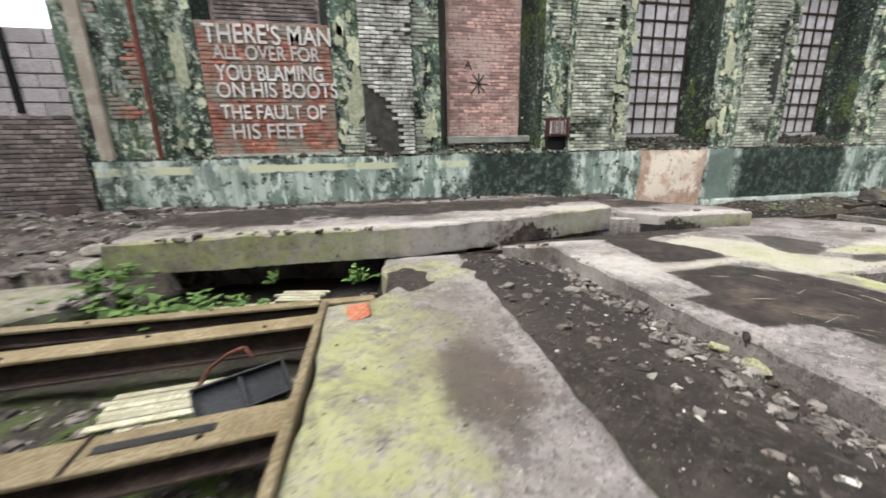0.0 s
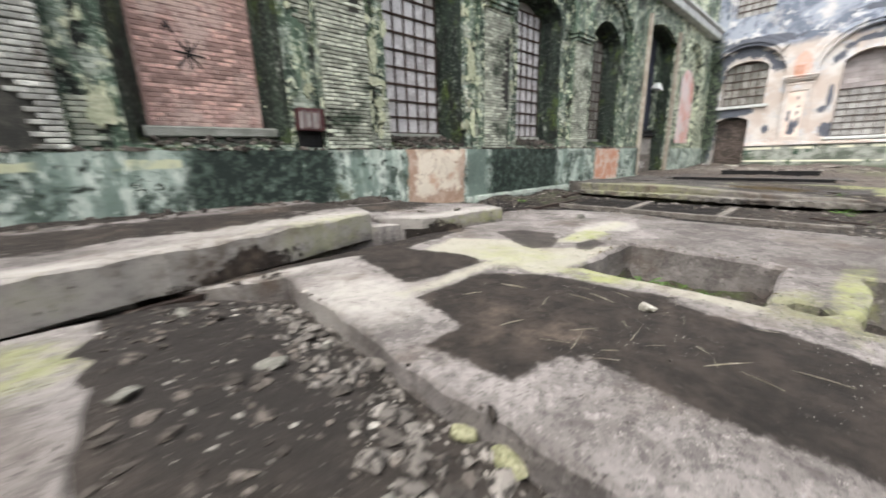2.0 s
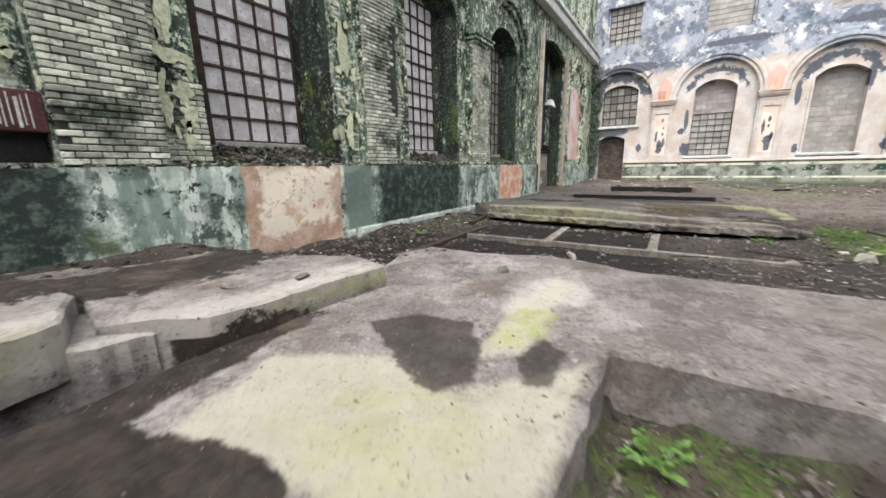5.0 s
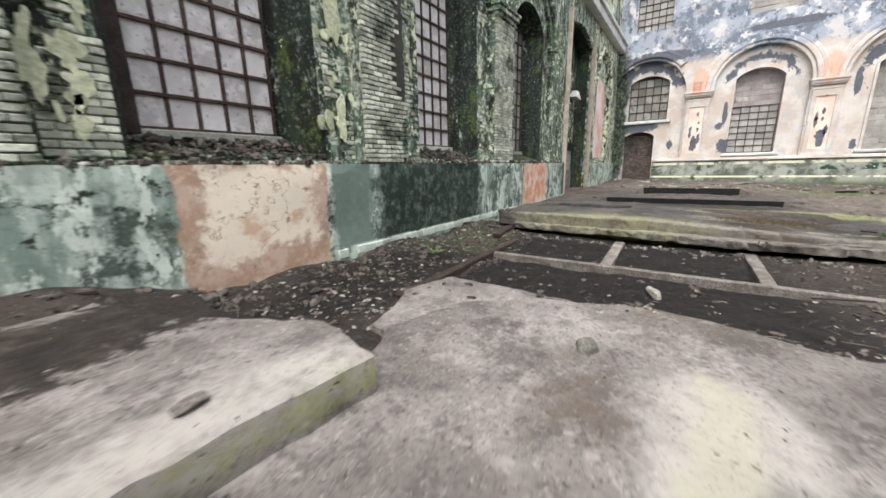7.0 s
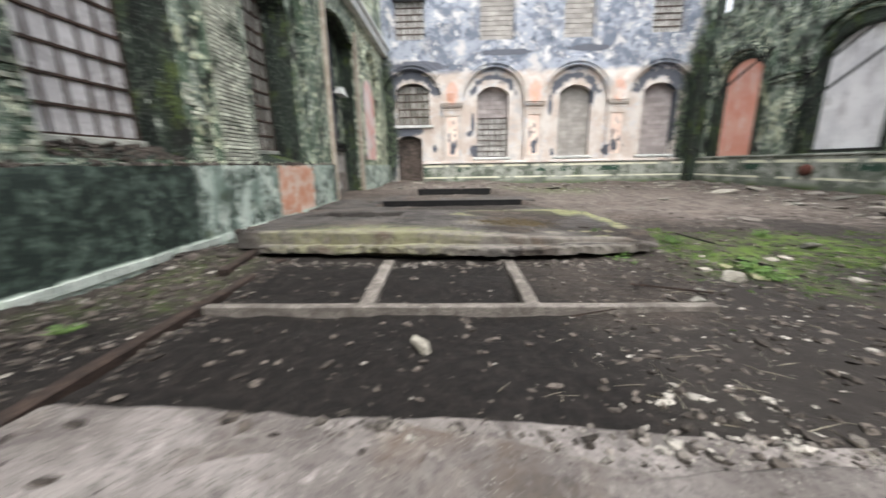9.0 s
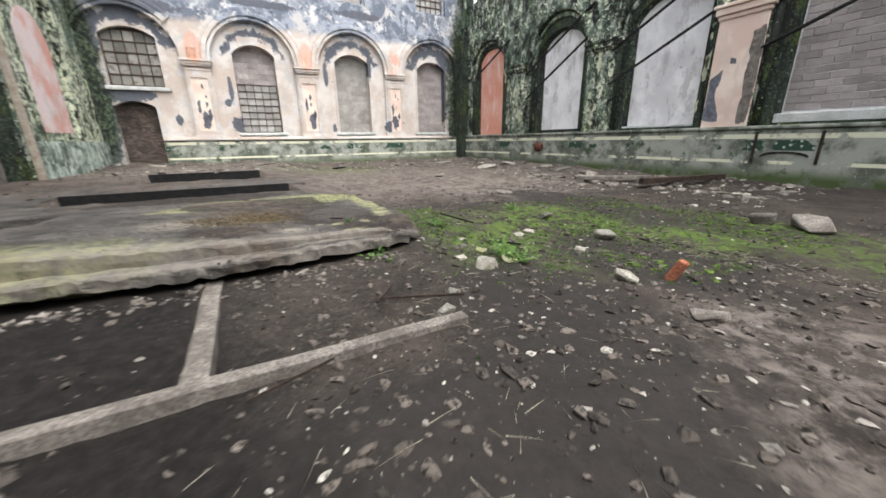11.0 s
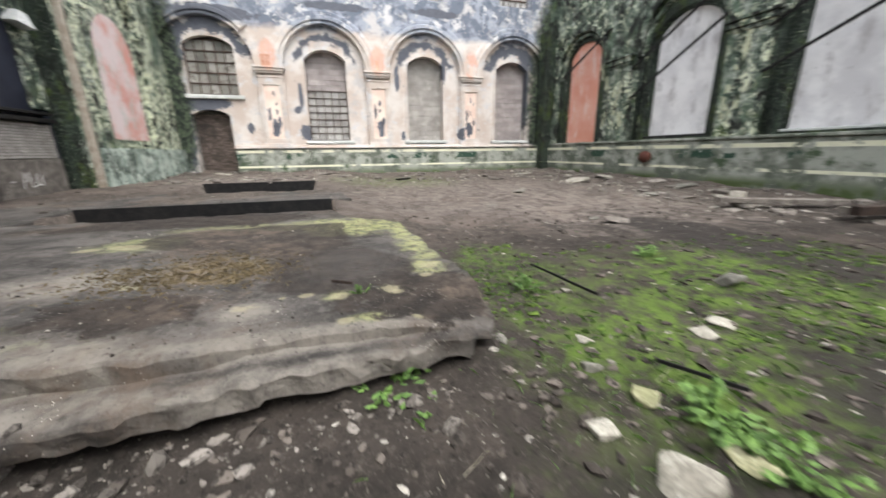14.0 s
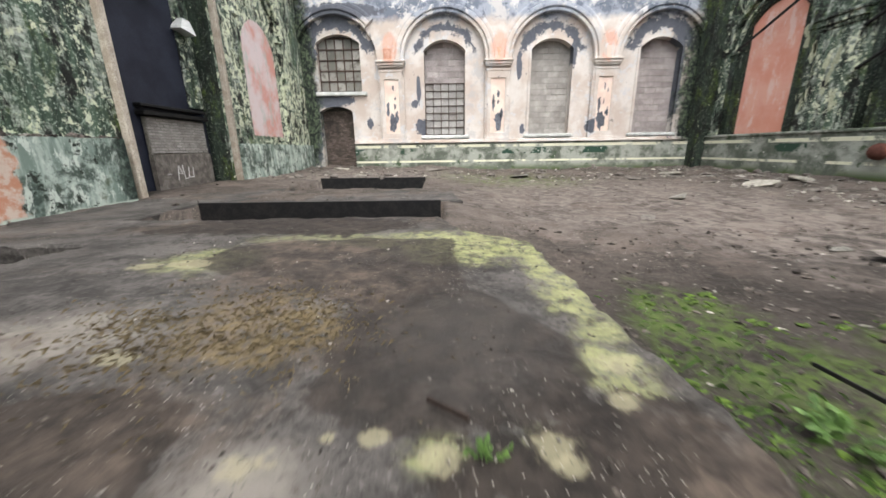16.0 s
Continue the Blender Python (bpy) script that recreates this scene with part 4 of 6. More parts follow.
floor_slab("floor_west", [[(-9, -2.5), (-2.45, -2.5), (-2.5, 2.7), (-1.95, 3.0), (-2.3, 3.5), (-9, 3.6)]], 0.08, -0.6, "cracked concrete beside the pit", jag=0.06, seed=2)
# raised platform along the north wall
floor_slab("platform_long", [[(-2.35, 3.55), (0.5, 3.5), (1.7, 3.75), (3.1, 4.12), (3.25, 4.6), (3.0, 6.2), (-2.75, 6.2), (-2.3, 4.4)]], 0.4, 0.1, "raised concrete platform strewn with earth", jag=0.03, grid=0.2, wave=0.02, seed=3)
floor_slab("platform_base", [[(-2.2, 4.25), (0.05, 4.2), (0.15, 3.6), (1.7, 3.83), (3.0, 4.2), (2.9, 6.1), (-2.5, 6.1)]], 0.11, -0.4, "rough concrete under the platform", jag=0.05, seed=9)
floor_slab("platform_break", [[(2.85, 4.18), (3.4, 4.02), (3.7, 4.3), (3.5, 6.1), (2.7, 6.1)]], 0.26, -0.3, "crumbled concrete in the platform's break", jag=0.05, step=0.06, wave=0.04, seed=19)
floor_slab("platform_short", [[(3.22, 4.2), (3.6, 3.85), (4.9, 3.74), (4.98, 4.2), (4.6, 5.0), (4.3, 6.2), (3.1, 6.2), (3.3, 4.9)]], lambda p: 0.29 + 0.04 * max(0, 3.9 - p.x), -0.15, "broken concrete slab with a mossy edge", jag=0.03, seed=4)
# main concrete with its two shallow pits
floor_slab("floor_main", [[(1.95, -2.5), (6.5, -2.5), (6.45, 0.5), (6.4, 2.1), (6.62, 2.9), (6.35, 3.6), (6.0, 4.0), (5.4, 4.15), (4.9, 3.9), (1.2, 3.75), (1.9, 3.4), (1.86, 1.8), (1.9, 0.8)], [(3.66, 0.88), (4.68, 0.88), (4.7, 1.98), (3.66, 1.98)], [(3.66, -1.4), (4.68, -1.4), (4.68, 0.46), (3.66, 0.46)], [(3.73, 0.67), (3.8, 0.62), (3.87, 0.67), (3.87, 0.73), (3.8, 0.76), (3.74, 0.73)]], 0.1, -0.5, "worn grey concrete floor with sheets of dark earth", jag=0.035, seed=5)
# middle slab and its lower ledge
def slab_top(p):
    """The middle slab: raised towards the wall, worn down at its corner."""
    def ramp(v, a, b):
        return min(1, max(0, (v - a) / (b - a)))
    return 0.145 + 0.1 * ramp(p.y, 1.2, 3.2) * ramp(p.x, 13.3, 11.5) - 0.14 * ramp(p.x, 10.3, 9.75) * ramp(p.y, 0.5, 0.0)


floor_slab("slab_middle", [[(9.8, 0.1), (9.95, 0.03), (10.6, 0.0), (11.4, 0.06), (12.5, 0.12), (12.9, 0.6), (13.65, 0.85), (13.65, 5.7), (10.0, 5.6), (9.88, 3.5), (9.84, 2.0), (9.87, 1.2), (9.84, 0.4)], [(11.4, 3.6), (12.3, 3.6), (12.3, 5.2), (11.4, 5.2)]], slab_top, 0.02, "mossy concrete slab with damp stains", M_DAMP, 0.016, jag=0.04, step=0.06, seed=6)
floor_slab("slab_ledge", [[(9.62, 1.9), (9.66, 1.45), (9.71, 1.0), (9.7, 0.55), (9.78, 0.22), (10.1, 0.15), (10.2, 5.3), (9.85, 5.2), (9.7, 3.0)]], 0.085, -0.01, "broken lower ledge of the slab", M_DAMP, 0.03, jag=0.045, step=0.04, seed=7)
floor_slab("slab_footing", [[(9.98, 0.95), (10.2, 0.5), (12.4, 0.3), (12.8, 0.75), (13.6, 0.95), (13.6, 5.4), (10.1, 5.3), (9.95, 2.0)], [(11.4, 3.6), (12.3, 3.6), (12.3, 5.2), (11.4, 5.2)]], 0.015, -0.6, "dark footing under the slab", M_DAMP, jag=0.06, step=0.08, seed=17)
floor_slab("floor_apron", [[(5.5, 3.7), (5.6, 4.5), (6.3, 4.75), (6.85, 4.65), (6.82, 3.6), (6.8, 2.7), (6.72, 1.8), (6.6, 0.5), (6.3, 0.4)]], -0.035, -0.4, "lower concrete apron by the sunken floor", jag=0.03, seed=18)
floor_slab("slab_far", [[(15.1, 0.5), (16.85, 0.7), (16.85, 4.1), (19.3, 4.2), (19.4, 6.0), (13.7, 6.0), (13.7, 4.65), (15.1, 4.65)]], 0.12, -0.8, "dusty concrete floor by the tall doorway", M_DAMP, jag=0.05, seed=8)

# ---- north wall ----
N_BAYS = [-1.37, 2.2, 5.79, 9.5, 13.15]
bays = [arch(c, 1.4, 1.16, 4.1) for c in N_BAYS] + [arch(21.4, 1.3, 1.16, 4.3)]
door_hole = arch(17.47, 1.6, -0.3, 5.1, 0.45)


def front_n(u, v, w):
    return north(u, v, w - 0.13)


wall_n = structure("wall_north", "tall hall wall of flaking dark green paint")
part("facing", wall_mesh(rect(-3.8, 24.5, -0.5, TOP), bays + [door_hole], 0.13, front_n, grid=0.35), M_GREEN, wall_n)
opens = [arch(c, 0.93, 1.2, 4.35, 0.5) for c in N_BAYS] + [door_hole]
shut = [arch(c, 0.66, 1.42, 4.3, 0.35) for c in N_BAYS] + [door_hole]
# faces inside the openings take the dimmed paint that carries mould and shade
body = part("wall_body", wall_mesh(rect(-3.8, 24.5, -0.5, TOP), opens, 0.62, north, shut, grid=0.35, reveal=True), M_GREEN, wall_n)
body.data.materials.append(M_SHADED_MOULD)
for c in N_BAYS + [21.4]:
    r = 1.3 if c > 20 else 1.4
    s = 4.3 if c > 20 else 4.1
    part("archivolt", arch_band(c, r - 0.02, r + 0.2, s, -0.2, 0.0, north), M_GREEN, wall_n)
    part("archivolt", arch_band(c, r - 0.14, r - 0.02, s, -0.1, 0.02, north), M_GREEN, wall_n)
bm = bmesh.new()
pbox(bm, north, 10.5, 24.5, 6.2, 6.5, -0.4, 0.0, 0.02)
pbox(bm, north, 10.5, 24.5, 6.5, 6.62, -0.5, 0.0, 0.02)
part("cornice", bm, M_WHITE, wall_n, "white-painted cornice with flaking edges")


def dado_mesh(place, u0, u1, top, deep, seed):
    """A lower wall with an uneven face and a ragged top edge."""
    n = int((u1 - u0) / 0.12)
    edge = [(u1 - (u1 - u0) * i / n, top + 0.022 * noise.noise(Vector((i * 0.31, seed, 0))) + 0.016 * noise.noise(Vector((i * 1.1, seed, 5)))) for i in range(n + 1)]
    return wall_mesh([(u0, -0.5), (u1, -0.5)] + edge, [], deep, lambda u, v, w: place(u, v, w - deep), grid=0.16, wave=0.03, step=0.3)


bm = dado_mesh(north, -3.8, 15.7, 1.12, 0.25, 1)
dado_n = tagged(link("dado_north", bm, M_DADO), "green tiled and painted dado patched with pink plaster", "dado", "", "structure")
bm = dado_mesh(north, 19.25, 24.5, 1.1, 0.25, 2)
tagged(link("dado_north.001", bm, M_DADO), "pale green tiled dado beside the doorway", "dado", "", "structure")

# ---- east wall ----
E_BAYS = [4.8, 0.74, -3.32, -7.4]
wall_e = structure("wall_east", "end wall of peach plaster arches under flaking blue-grey paint")


def front_e(u, v, w):
    return east(u, v, w - 0.14)


e_arches = [arch(c, 1.55, 1.25, 4.1) for c in E_BAYS[1:]] + [arch(4.8, 1.55, -0.3, 4.1)]
e_upper = [rect(4.0, 5.6, 6.9, 8.7), rect(-0.3, 1.5, 6.8, TOP - 0.3), rect(-4.1, -2.5, 6.8, TOP - 0.3), rect(-8.2, -6.6, 6.9, 8.7)]
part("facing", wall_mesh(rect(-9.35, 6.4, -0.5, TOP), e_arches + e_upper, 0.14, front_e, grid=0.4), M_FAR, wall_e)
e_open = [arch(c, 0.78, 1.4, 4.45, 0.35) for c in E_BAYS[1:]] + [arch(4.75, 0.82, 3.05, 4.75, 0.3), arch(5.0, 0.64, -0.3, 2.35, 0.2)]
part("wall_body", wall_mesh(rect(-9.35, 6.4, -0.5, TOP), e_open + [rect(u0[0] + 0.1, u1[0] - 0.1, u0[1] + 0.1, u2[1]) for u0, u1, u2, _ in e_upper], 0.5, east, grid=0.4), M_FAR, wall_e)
bm = bmesh.new()
pbox(bm, east, -9.35, 4.3, -0.5, 1.12, -0.3, 0.0, 0.015)
dado_e = tagged(link("dado_east", bm, M_FAR_DADO), "green and grey dado under the end wall", "dado", "", "structure")
for c in E_BAYS:
    for r0, r1, d in ((1.53, 1.66, -0.22), (1.66, 1.84, -0.27), (1.84, 2.0, -0.22)):
        part("archivolt", arch_band(c, r0, r1, 4.12, d, 0.0, east, 28, 0.0 if c < 4 else 0.0, math.pi if c < 4 else 2.4), M_FAR, wall_e)

# ---- south wall ----
S_BAYS = [21.9, 17.45, 13.45, 9.5, 5.6, 1.7, -2.2, -6.1]
wall_s = structure("wall_south", "dark green hall wall with walled-up arches")


def front_s(u, v, w):
    return south(u, v, w - 0.15)


part("facing", wall_mesh(rect(-9.2, 24.5, -0.5, TOP), [arch(c, 1.45, 1.22, 4.0) for c in S_BAYS] + [rect(23.0, 24.2, 7.3, 8.9)], 0.15, front_s, grid=0.45), M_PALE_GREEN, wall_s)
s_open = [arch(21.9, 0.98, 1.22, 4.6, 0.5)] + [arch(c, 1.12, 1.3, 4.3, 0.6) for c in S_BAYS[1:]]
s_shut = [arch(21.9, 0.9, 1.22, 4.6, 0.45)] + [arch(c, 0.95, 1.34, 4.3, 0.5) for c in S_BAYS[1:]]
part("wall_body", wall_mesh(rect(-9.2, 24.5, -0.5, TOP), s_open + [rect(23.0, 24.2, 7.3, 8.9)], 0.45, south, s_shut + [rect(23.0, 24.2, 7.3, 8.9)], grid=0.45, reveal=True), M_SHADED_MOULD, wall_s).data.materials.append(M_SHADED_MOULD)
for c in S_BAYS[:4]:
    part("archivolt", arch_band(c, 1.43, 1.62, 4.0, -0.23, 0.0, south), M_PALE_GREEN, wall_s)
    part("archivolt", arch_band(c, 1.25, 1.37, 4.0, -0.1, 0.02, south), M_GREEN, wall_s)
    for u in (c - 1.4, c + 1.4):
        bm = bmesh.new()
        rod(bm, south(u, 1.2, -0.03), south(u, 4.0, -0.03), 0.09, 12)
        part("nook_shaft", bm, M_SHADED_MOULD, wall_s, "dark rounded shaft at the arch's edge", True)
        bm = bmesh.new()
        pbox(bm, south, u - 0.12, u + 0.12, 3.86, 4.02, -0.17, 0.02, 0.02)
        part("shaft_capital", bm, M_PALE_GREEN, wall_s)
bm = bmesh.new()
pbox(bm, south, -9.2, 24.2, -0.5, 1.16, -0.25, 0.0, 0.015)
dado_s = tagged(link("dado_south", bm, M_FAR_DADO), "mouldy green dado with cream tile bands", "dado", "", "structure")

pier = structure("corner_pier", "black mouldy brick pier in the corner")
bm = bmesh.new()
box(bm, 23.75, 24.4, -9.2, -8.75, -0.3, 6.0, 0.02)
part("shaft", bm, M_SHADED_MOULD, pier)
# ---- west end, behind and beside the first steps ----
wall_w = structure("wall_west", "plain brick wall closing the hall")
bm = bmesh.new()
box(bm, -9.5, -9.2, -9.8, 7.2, -0.5, TOP)
part("wall_body", bm, M_GREY_BRICK, wall_w)


def nwest(u, v, w):
    return Vector((u, 6.75 + w, v))


wall_nw = structure("wall_northwest", "bare brick wall with grey blockwork above and an open window")
part("wall_body", wall_mesh(rect(-9.3, -3.7, -0.5, TOP), [rect(-6.6, -4.3, 3.0, 5.6)], 0.4, nwest), M_DARK_MORTAR, wall_nw)
bm = bmesh.new()
pbox(bm, north, -3.95, -3.8, -0.5, TOP, -0.13, 0.9, 0.01)
part("wall_end", bm, M_GREEN, wall_n)


# ---- windows, infill and trim of the north wall ----
def glazing(parent, place, u0, u1, v0, v1, cols, rows, w, bar, pane_mat, drop=(), rise=0.0, along_y=False):
    """A steel-barred window: frame bars, each pane a piece of its own."""
    cu, cv = (u1 - u0) / cols, (v1 - v0) / rows
    for i in range(cols + 1):
        bm = bmesh.new()
        pbox(bm, place, u0 + i * cu - bar, u0 + i * cu + bar, v0, v1, w - 0.022, w + 0.02, 0.003)
        part("glazing_bar", bm, M_BAR, parent)
    for j in range(rows + 1):
        bm = bmesh.new()
        pbox(bm, place, u0, u1, v0 + j * cv - bar, v0 + j * cv + bar, w - 0.026, w + 0.016, 0.003)
        part("glazing_bar", bm, M_BAR, parent)
    bm = bmesh.new()
    box(bm, -(cu - 0.016) / 2, (cu - 0.016) / 2, -0.004, 0.004, -(cv - 0.016) / 2, (cv - 0.016) / 2, 0.001)
    me = bpy.data.meshes.new("pane")
    bm.to_mesh(me)
    bm.free()
    me.materials.append(pane_mat)
    r = random.Random(cols * 31 + rows)
    for i in range(cols):
        for j in range(rows):
            if (i, j) in drop:
                continue
            ob = new("pane", me)
            ob.parent = parent
            ob.matrix_local = Matrix.LocRotScale(place(u0 + (i + 0.5) * cu, v0 + (j + 0.5) * cv, w + 0.006), Euler((r.uniform(-0.015, 0.015), 0, (math.pi / 2 if along_y else 0) + r.uniform(-0.015, 0.015))), None)


def backing(parent, place, c, half, v0, v1, w, material, thick=0.12, name="infill", label=""):
    bm = bmesh.new()
    pbox(bm, place, c - half, c + half, v0, v1, w, w + thick, 0.004)
    return part(name, bm, material, parent, label)


# the lettered panel: faded red bricks, a greyer infill above it
w1 = structure("window_1", "walled-up window with hand-painted white lettering on faded red brick")
backing(w1, north, -1.37, 0.925, 1.16, 3.06, 0.0, M_TEXT_BRICK)
backing(w1, north, -1.37, 0.9, 3.06, 4.8, 0.32, M_GREY_BRICK)
courses(w1, north, -2.28, -0.45, 1.2, 3.06, -0.01, M_TEXT_BRICK, course=0.0581, joint=0.005, seed=3)
courses(w1, north, -2.1, -0.64, 3.07, 3.9, 0.3, M_GREY_BRICK, seed=4)
backing(w1, north, -1.36, 0.95, 1.14, 1.2, -0.09, M_SILL, 0.2, "sill")


def lettering(parent, text, x0, x1, z0, z1, y, lean=0.0):
    cu = bpy.data.curves.new("lettering", "FONT")
    cu.body, cu.extrude, cu.offset = text, 0.004, 0.012
    tmp = new("lettering", cu)
    me = bpy.data.meshes.new_from_object(tmp.evaluated_get(bpy.context.evaluated_depsgraph_get()))
    bpy.data.objects.remove(tmp)
    xs, ys = [v.co.x for v in me.vertices], [v.co.y for v in me.vertices]
    for v in me.vertices:
        a = (v.co.x - min(xs)) / (max(xs) - min(xs))
        b = (v.co.y - min(ys)) / (max(ys) - min(ys))
        jig = 0.012 * noise.noise(Vector((a * 6, z0 * 3, 0)))
        v.co = (x0 + a * (x1 - x0) + lean * b, y - v.co.z, z0 + b * (z1 - z0) + jig)
    me.materials.append(M_LETTER)
    ob = new("lettering", me)
    ob.parent = parent
    return ob


LINES = [
    ("THERE'S MAN", -2.19, -0.42, 2.76, 3.03),
    ("ALL OVER FOR", -2.1, -0.6, 2.54, 2.74),
    ("YOU BLAMING", -2.1, -0.58, 2.26, 2.48),
    ("ON HIS BOOTS", -2.12, -0.38, 2.02, 2.24),
    ("THE FAULT OF", -2.11, -0.59, 1.71, 1.92),
    ("HIS FEET", -1.99, -0.91, 1.42, 1.65),
]
for text, x0, x1, z0, z1 in LINES:
    lettering(w1, text, x0, x1, z0, z1, 6.27)

# the tall salmon panel
w2 = structure("window_2", "tall walled-up window of salmon-painted brick with a pale sill")
backing(w2, north, 2.2, 0.7, 1.4, 4.7, 0.508, M_RED_BRICK)
courses(w2, north, 1.54, 2.88, 1.46, 4.2, 0.5, M_RED_BRICK, joint=0.005, seed=5)
bm = bmesh.new()
pbox(bm, north, 1.42, 3.0, 1.3, 1.44, 0.2, 0.6, 0.02)
rough_up(bm, 0.02)
part("sill", bm, M_SILL, w2, "pale mossy stone sill")
for k, (a, b) in enumerate((((1.84, 2.62), (1.9, 2.74)), ((1.9, 2.74), (1.96, 2.6)), ((1.87, 2.67), (1.94, 2.67)), ((1.95, 2.2), (2.2, 2.52)), ((2.0, 2.52), (2.22, 2.22)), ((2.1, 2.55), (2.1, 2.2)), ((1.92, 2.4), (2.28, 2.36)))):
    bm = bmesh.new()
    rod(bm, north(a[0], a[1], 0.497), north(b[0], b[1], 0.497), 0.012, 6)
    part("graffiti_stroke", bm, M_GRAFFITI, w2)

for k, c in enumerate(N_BAYS[2:]):
    w = structure("window_%d" % (3 + k), "steel-barred window of dusty panes in a mossy reveal")
    glazing(w, north, c - 0.65, c + 0.65, 1.46, 4.46, 5, 10, 0.5, 0.017, M_PANE if k < 2 else M_GRIME, ((4, 8), (3, 9)) if k == 0 else ())
    backing(w, north, c, 0.7, 1.3, 4.75, 0.54, M_BLOCK)
    bm = bmesh.new()
    pbox(bm, north, c - 0.7, c + 0.7, 1.36, 1.45, 0.42, 0.6, 0.012)
    part("sill", bm, M_SILL, w)
    bm = bmesh.new()
    pbox(bm, north, c - 0.78, c - 0.65, 1.4, 4.6, 0.4, 0.54, 0.008)
    part("window_frame", bm, M_STEEL, w)

# pilasters with bare whitewashed brick
for k, (c, m) in enumerate(((0.4, M_SOOT_BRICK), (4.02, M_PALE_BRICK), (7.66, M_PALE_BRICK), (11.33, M_PALE_BRICK))):
    p = structure("pilaster_%d" % (k + 1), "pilaster of whitewashed brick with flaking green paint")
    bm = bmesh.new()
    pbox(bm, north, c - 0.385, c + 0.385, 1.13, 3.92, -0.165, -0.12, 0.004)
    part("core", bm, M_DARK_MORTAR, p)
    courses(p, north, c - 0.4, c + 0.4, 1.14, 3.9, -0.19, m, course=0.0588, deep=0.06, seed=20 + k, skip=lambda u, v, s=k: noise.noise(Vector((u * 1.3, v * 0.8, s * 3.0))) > 0.33)
    for z0, z1, d in ((3.9, 3.98, 0.03), (3.98, 4.07, 0.07), (4.07, 4.13, 0.1)):
        bm = bmesh.new()
        pbox(bm, north, c - 0.41 - d, c + 0.41 + d, z0, z1, -0.2 - d, 0.0, 0.012)
        part("capital", bm, M_GREEN, p)
    # broken brick showing on the strips beside it
    courses(p, north, c - (0.86 if k else 0.74), c - 0.43, 1.18, 3.9, -0.018, M_PALE_BRICK, course=0.0588, deep=0.05, seed=40 + k, skip=lambda u, v, s=k: noise.noise(Vector((u * 2.2, v * 1.1, s * 3.0 + 9))) < 0.12)
    courses(p, north, c + 0.43, c + 0.87, 1.18, 3.9, -0.018, M_PALE_BRICK, course=0.0588, deep=0.05, seed=50 + k, skip=lambda u, v, s=k: noise.noise(Vector((u * 2.2, v * 1.1, s * 3.0 + 15))) < 0.1)

# pipe and timber strips at the west corner
bm = bmesh.new()
pbox(bm, north, -3.72, -3.55, 1.14, 6.0, -0.2, -0.12, 0.01)
rough_up(bm, 0.01)
part("corner_board", bm, M_CREAM, wall_n, "cream board, paint flaking")
bm = bmesh.new()
rod(bm, north(-2.95, 1.14, -0.2), north(-2.95, 6.0, -0.2), 0.035)
part("pipe", bm, M_RUST, wall_n, "rusty upright pipe")
courses(wall_n, north, -3.5, -3.0, 1.7, 3.4, -0.145, M_TEXT_BRICK, deep=0.03, seed=60, skip=lambda u, v: noise.noise(Vector((u * 2, v * 1.4, 33))) < 0.05)

# salmon field in the last bay
flake(wall_n, north, resample(arch(21.4, 0.95, 1.35, 3.6), 0.3), -0.004, M_WASHED_FIELD, "painted_field", "faded red and white painted field", 0.012)

BIG_FLAKES = [(-0.12, 1.98, 0.14, 0.36), (-0.1, 2.75, 0.09, 0.22), (-2.55, 2.5, 0.1, 0.42), (4.5, 1.8, 0.07, 0.28), (4.68, 1.9, 0.1, 0.1), (4.72, 1.67, 0.08, 0.07), (4.68, 1.4, 0.05, 0.05), (4.62, 2.24, 0.16, 0.08), (7.02, 1.67, 0.06, 0.28), (6.98, 2.8, 0.09, 0.32), (4.62, 2.65, 0.06, 0.26), (1.08, 1.55, 0.1, 0.22)]
# cream paint still clinging to the wall in ragged flakes
r = random.Random(77)
for u0, u1, v0, v1, count, big in ((4.5, 4.85, 1.3, 3.7, 16, 0.15), (6.72, 7.1, 1.4, 3.8, 12, 0.13), (-0.38, -0.05, 1.4, 3.2, 14, 0.16), (3.1, 3.5, 1.9, 3.8, 8, 0.1), (0.9, 1.25, 1.3, 3.5, 9, 0.1), (8.2, 8.5, 1.5, 3.6, 7, 0.1), (10.5, 10.9, 1.4, 3.8, 8, 0.12), (-3.2, -2.5, 1.3, 3.4, 8, 0.12)):
    for k in range(count):
        u, v, size = r.uniform(u0, u1), r.uniform(v0, v1), big * r.uniform(0.25, 0.9)
        flake(wall_n, north, blot(u, v, size * 0.45, size * r.uniform(0.5, 1.3), k + u), -0.028, M_FLAKE, seed=k + u)
for k, (u, v, ru, rv) in enumerate(BIG_FLAKES):
    flake(wall_n, north, blot(u, v, ru, rv, k + 3.1), -0.03, M_FLAKE, seed=k)
# pale glazed tiles left at the dado's foot
courses(dado_n, north, 6.6, 12.0, 0.02, 0.13, -0.272, M_TILE, 0.15, 0.11, 0.03, 0.006, 0.12, "tile", 140)

# the tall doorway
door_1 = structure("door_1", "tall doorway closed with dark navy boarding")
backing(door_1, north, 17.47, 1.62, -0.3, 5.7, 0.5, M_NAVY, 0.1, "boarding", "dark navy boarding")
for u0, u1 in ((15.82, 15.95), (18.99, 19.11)):
    bm = bmesh.new()
    pbox(bm, north, u0, u1, -0.1, 5.6, -0.24, -0.1, 0.012)
    rough_up(bm, 0.008, 3)
    part("door_post", bm, M_CREAM, door_1, "cream-painted door post, flaking")
backing(door_1, north, 17.95, 0.9, 0.86, 1.6, 0.42, M_MORTAR, 0.06, "brick_panel")
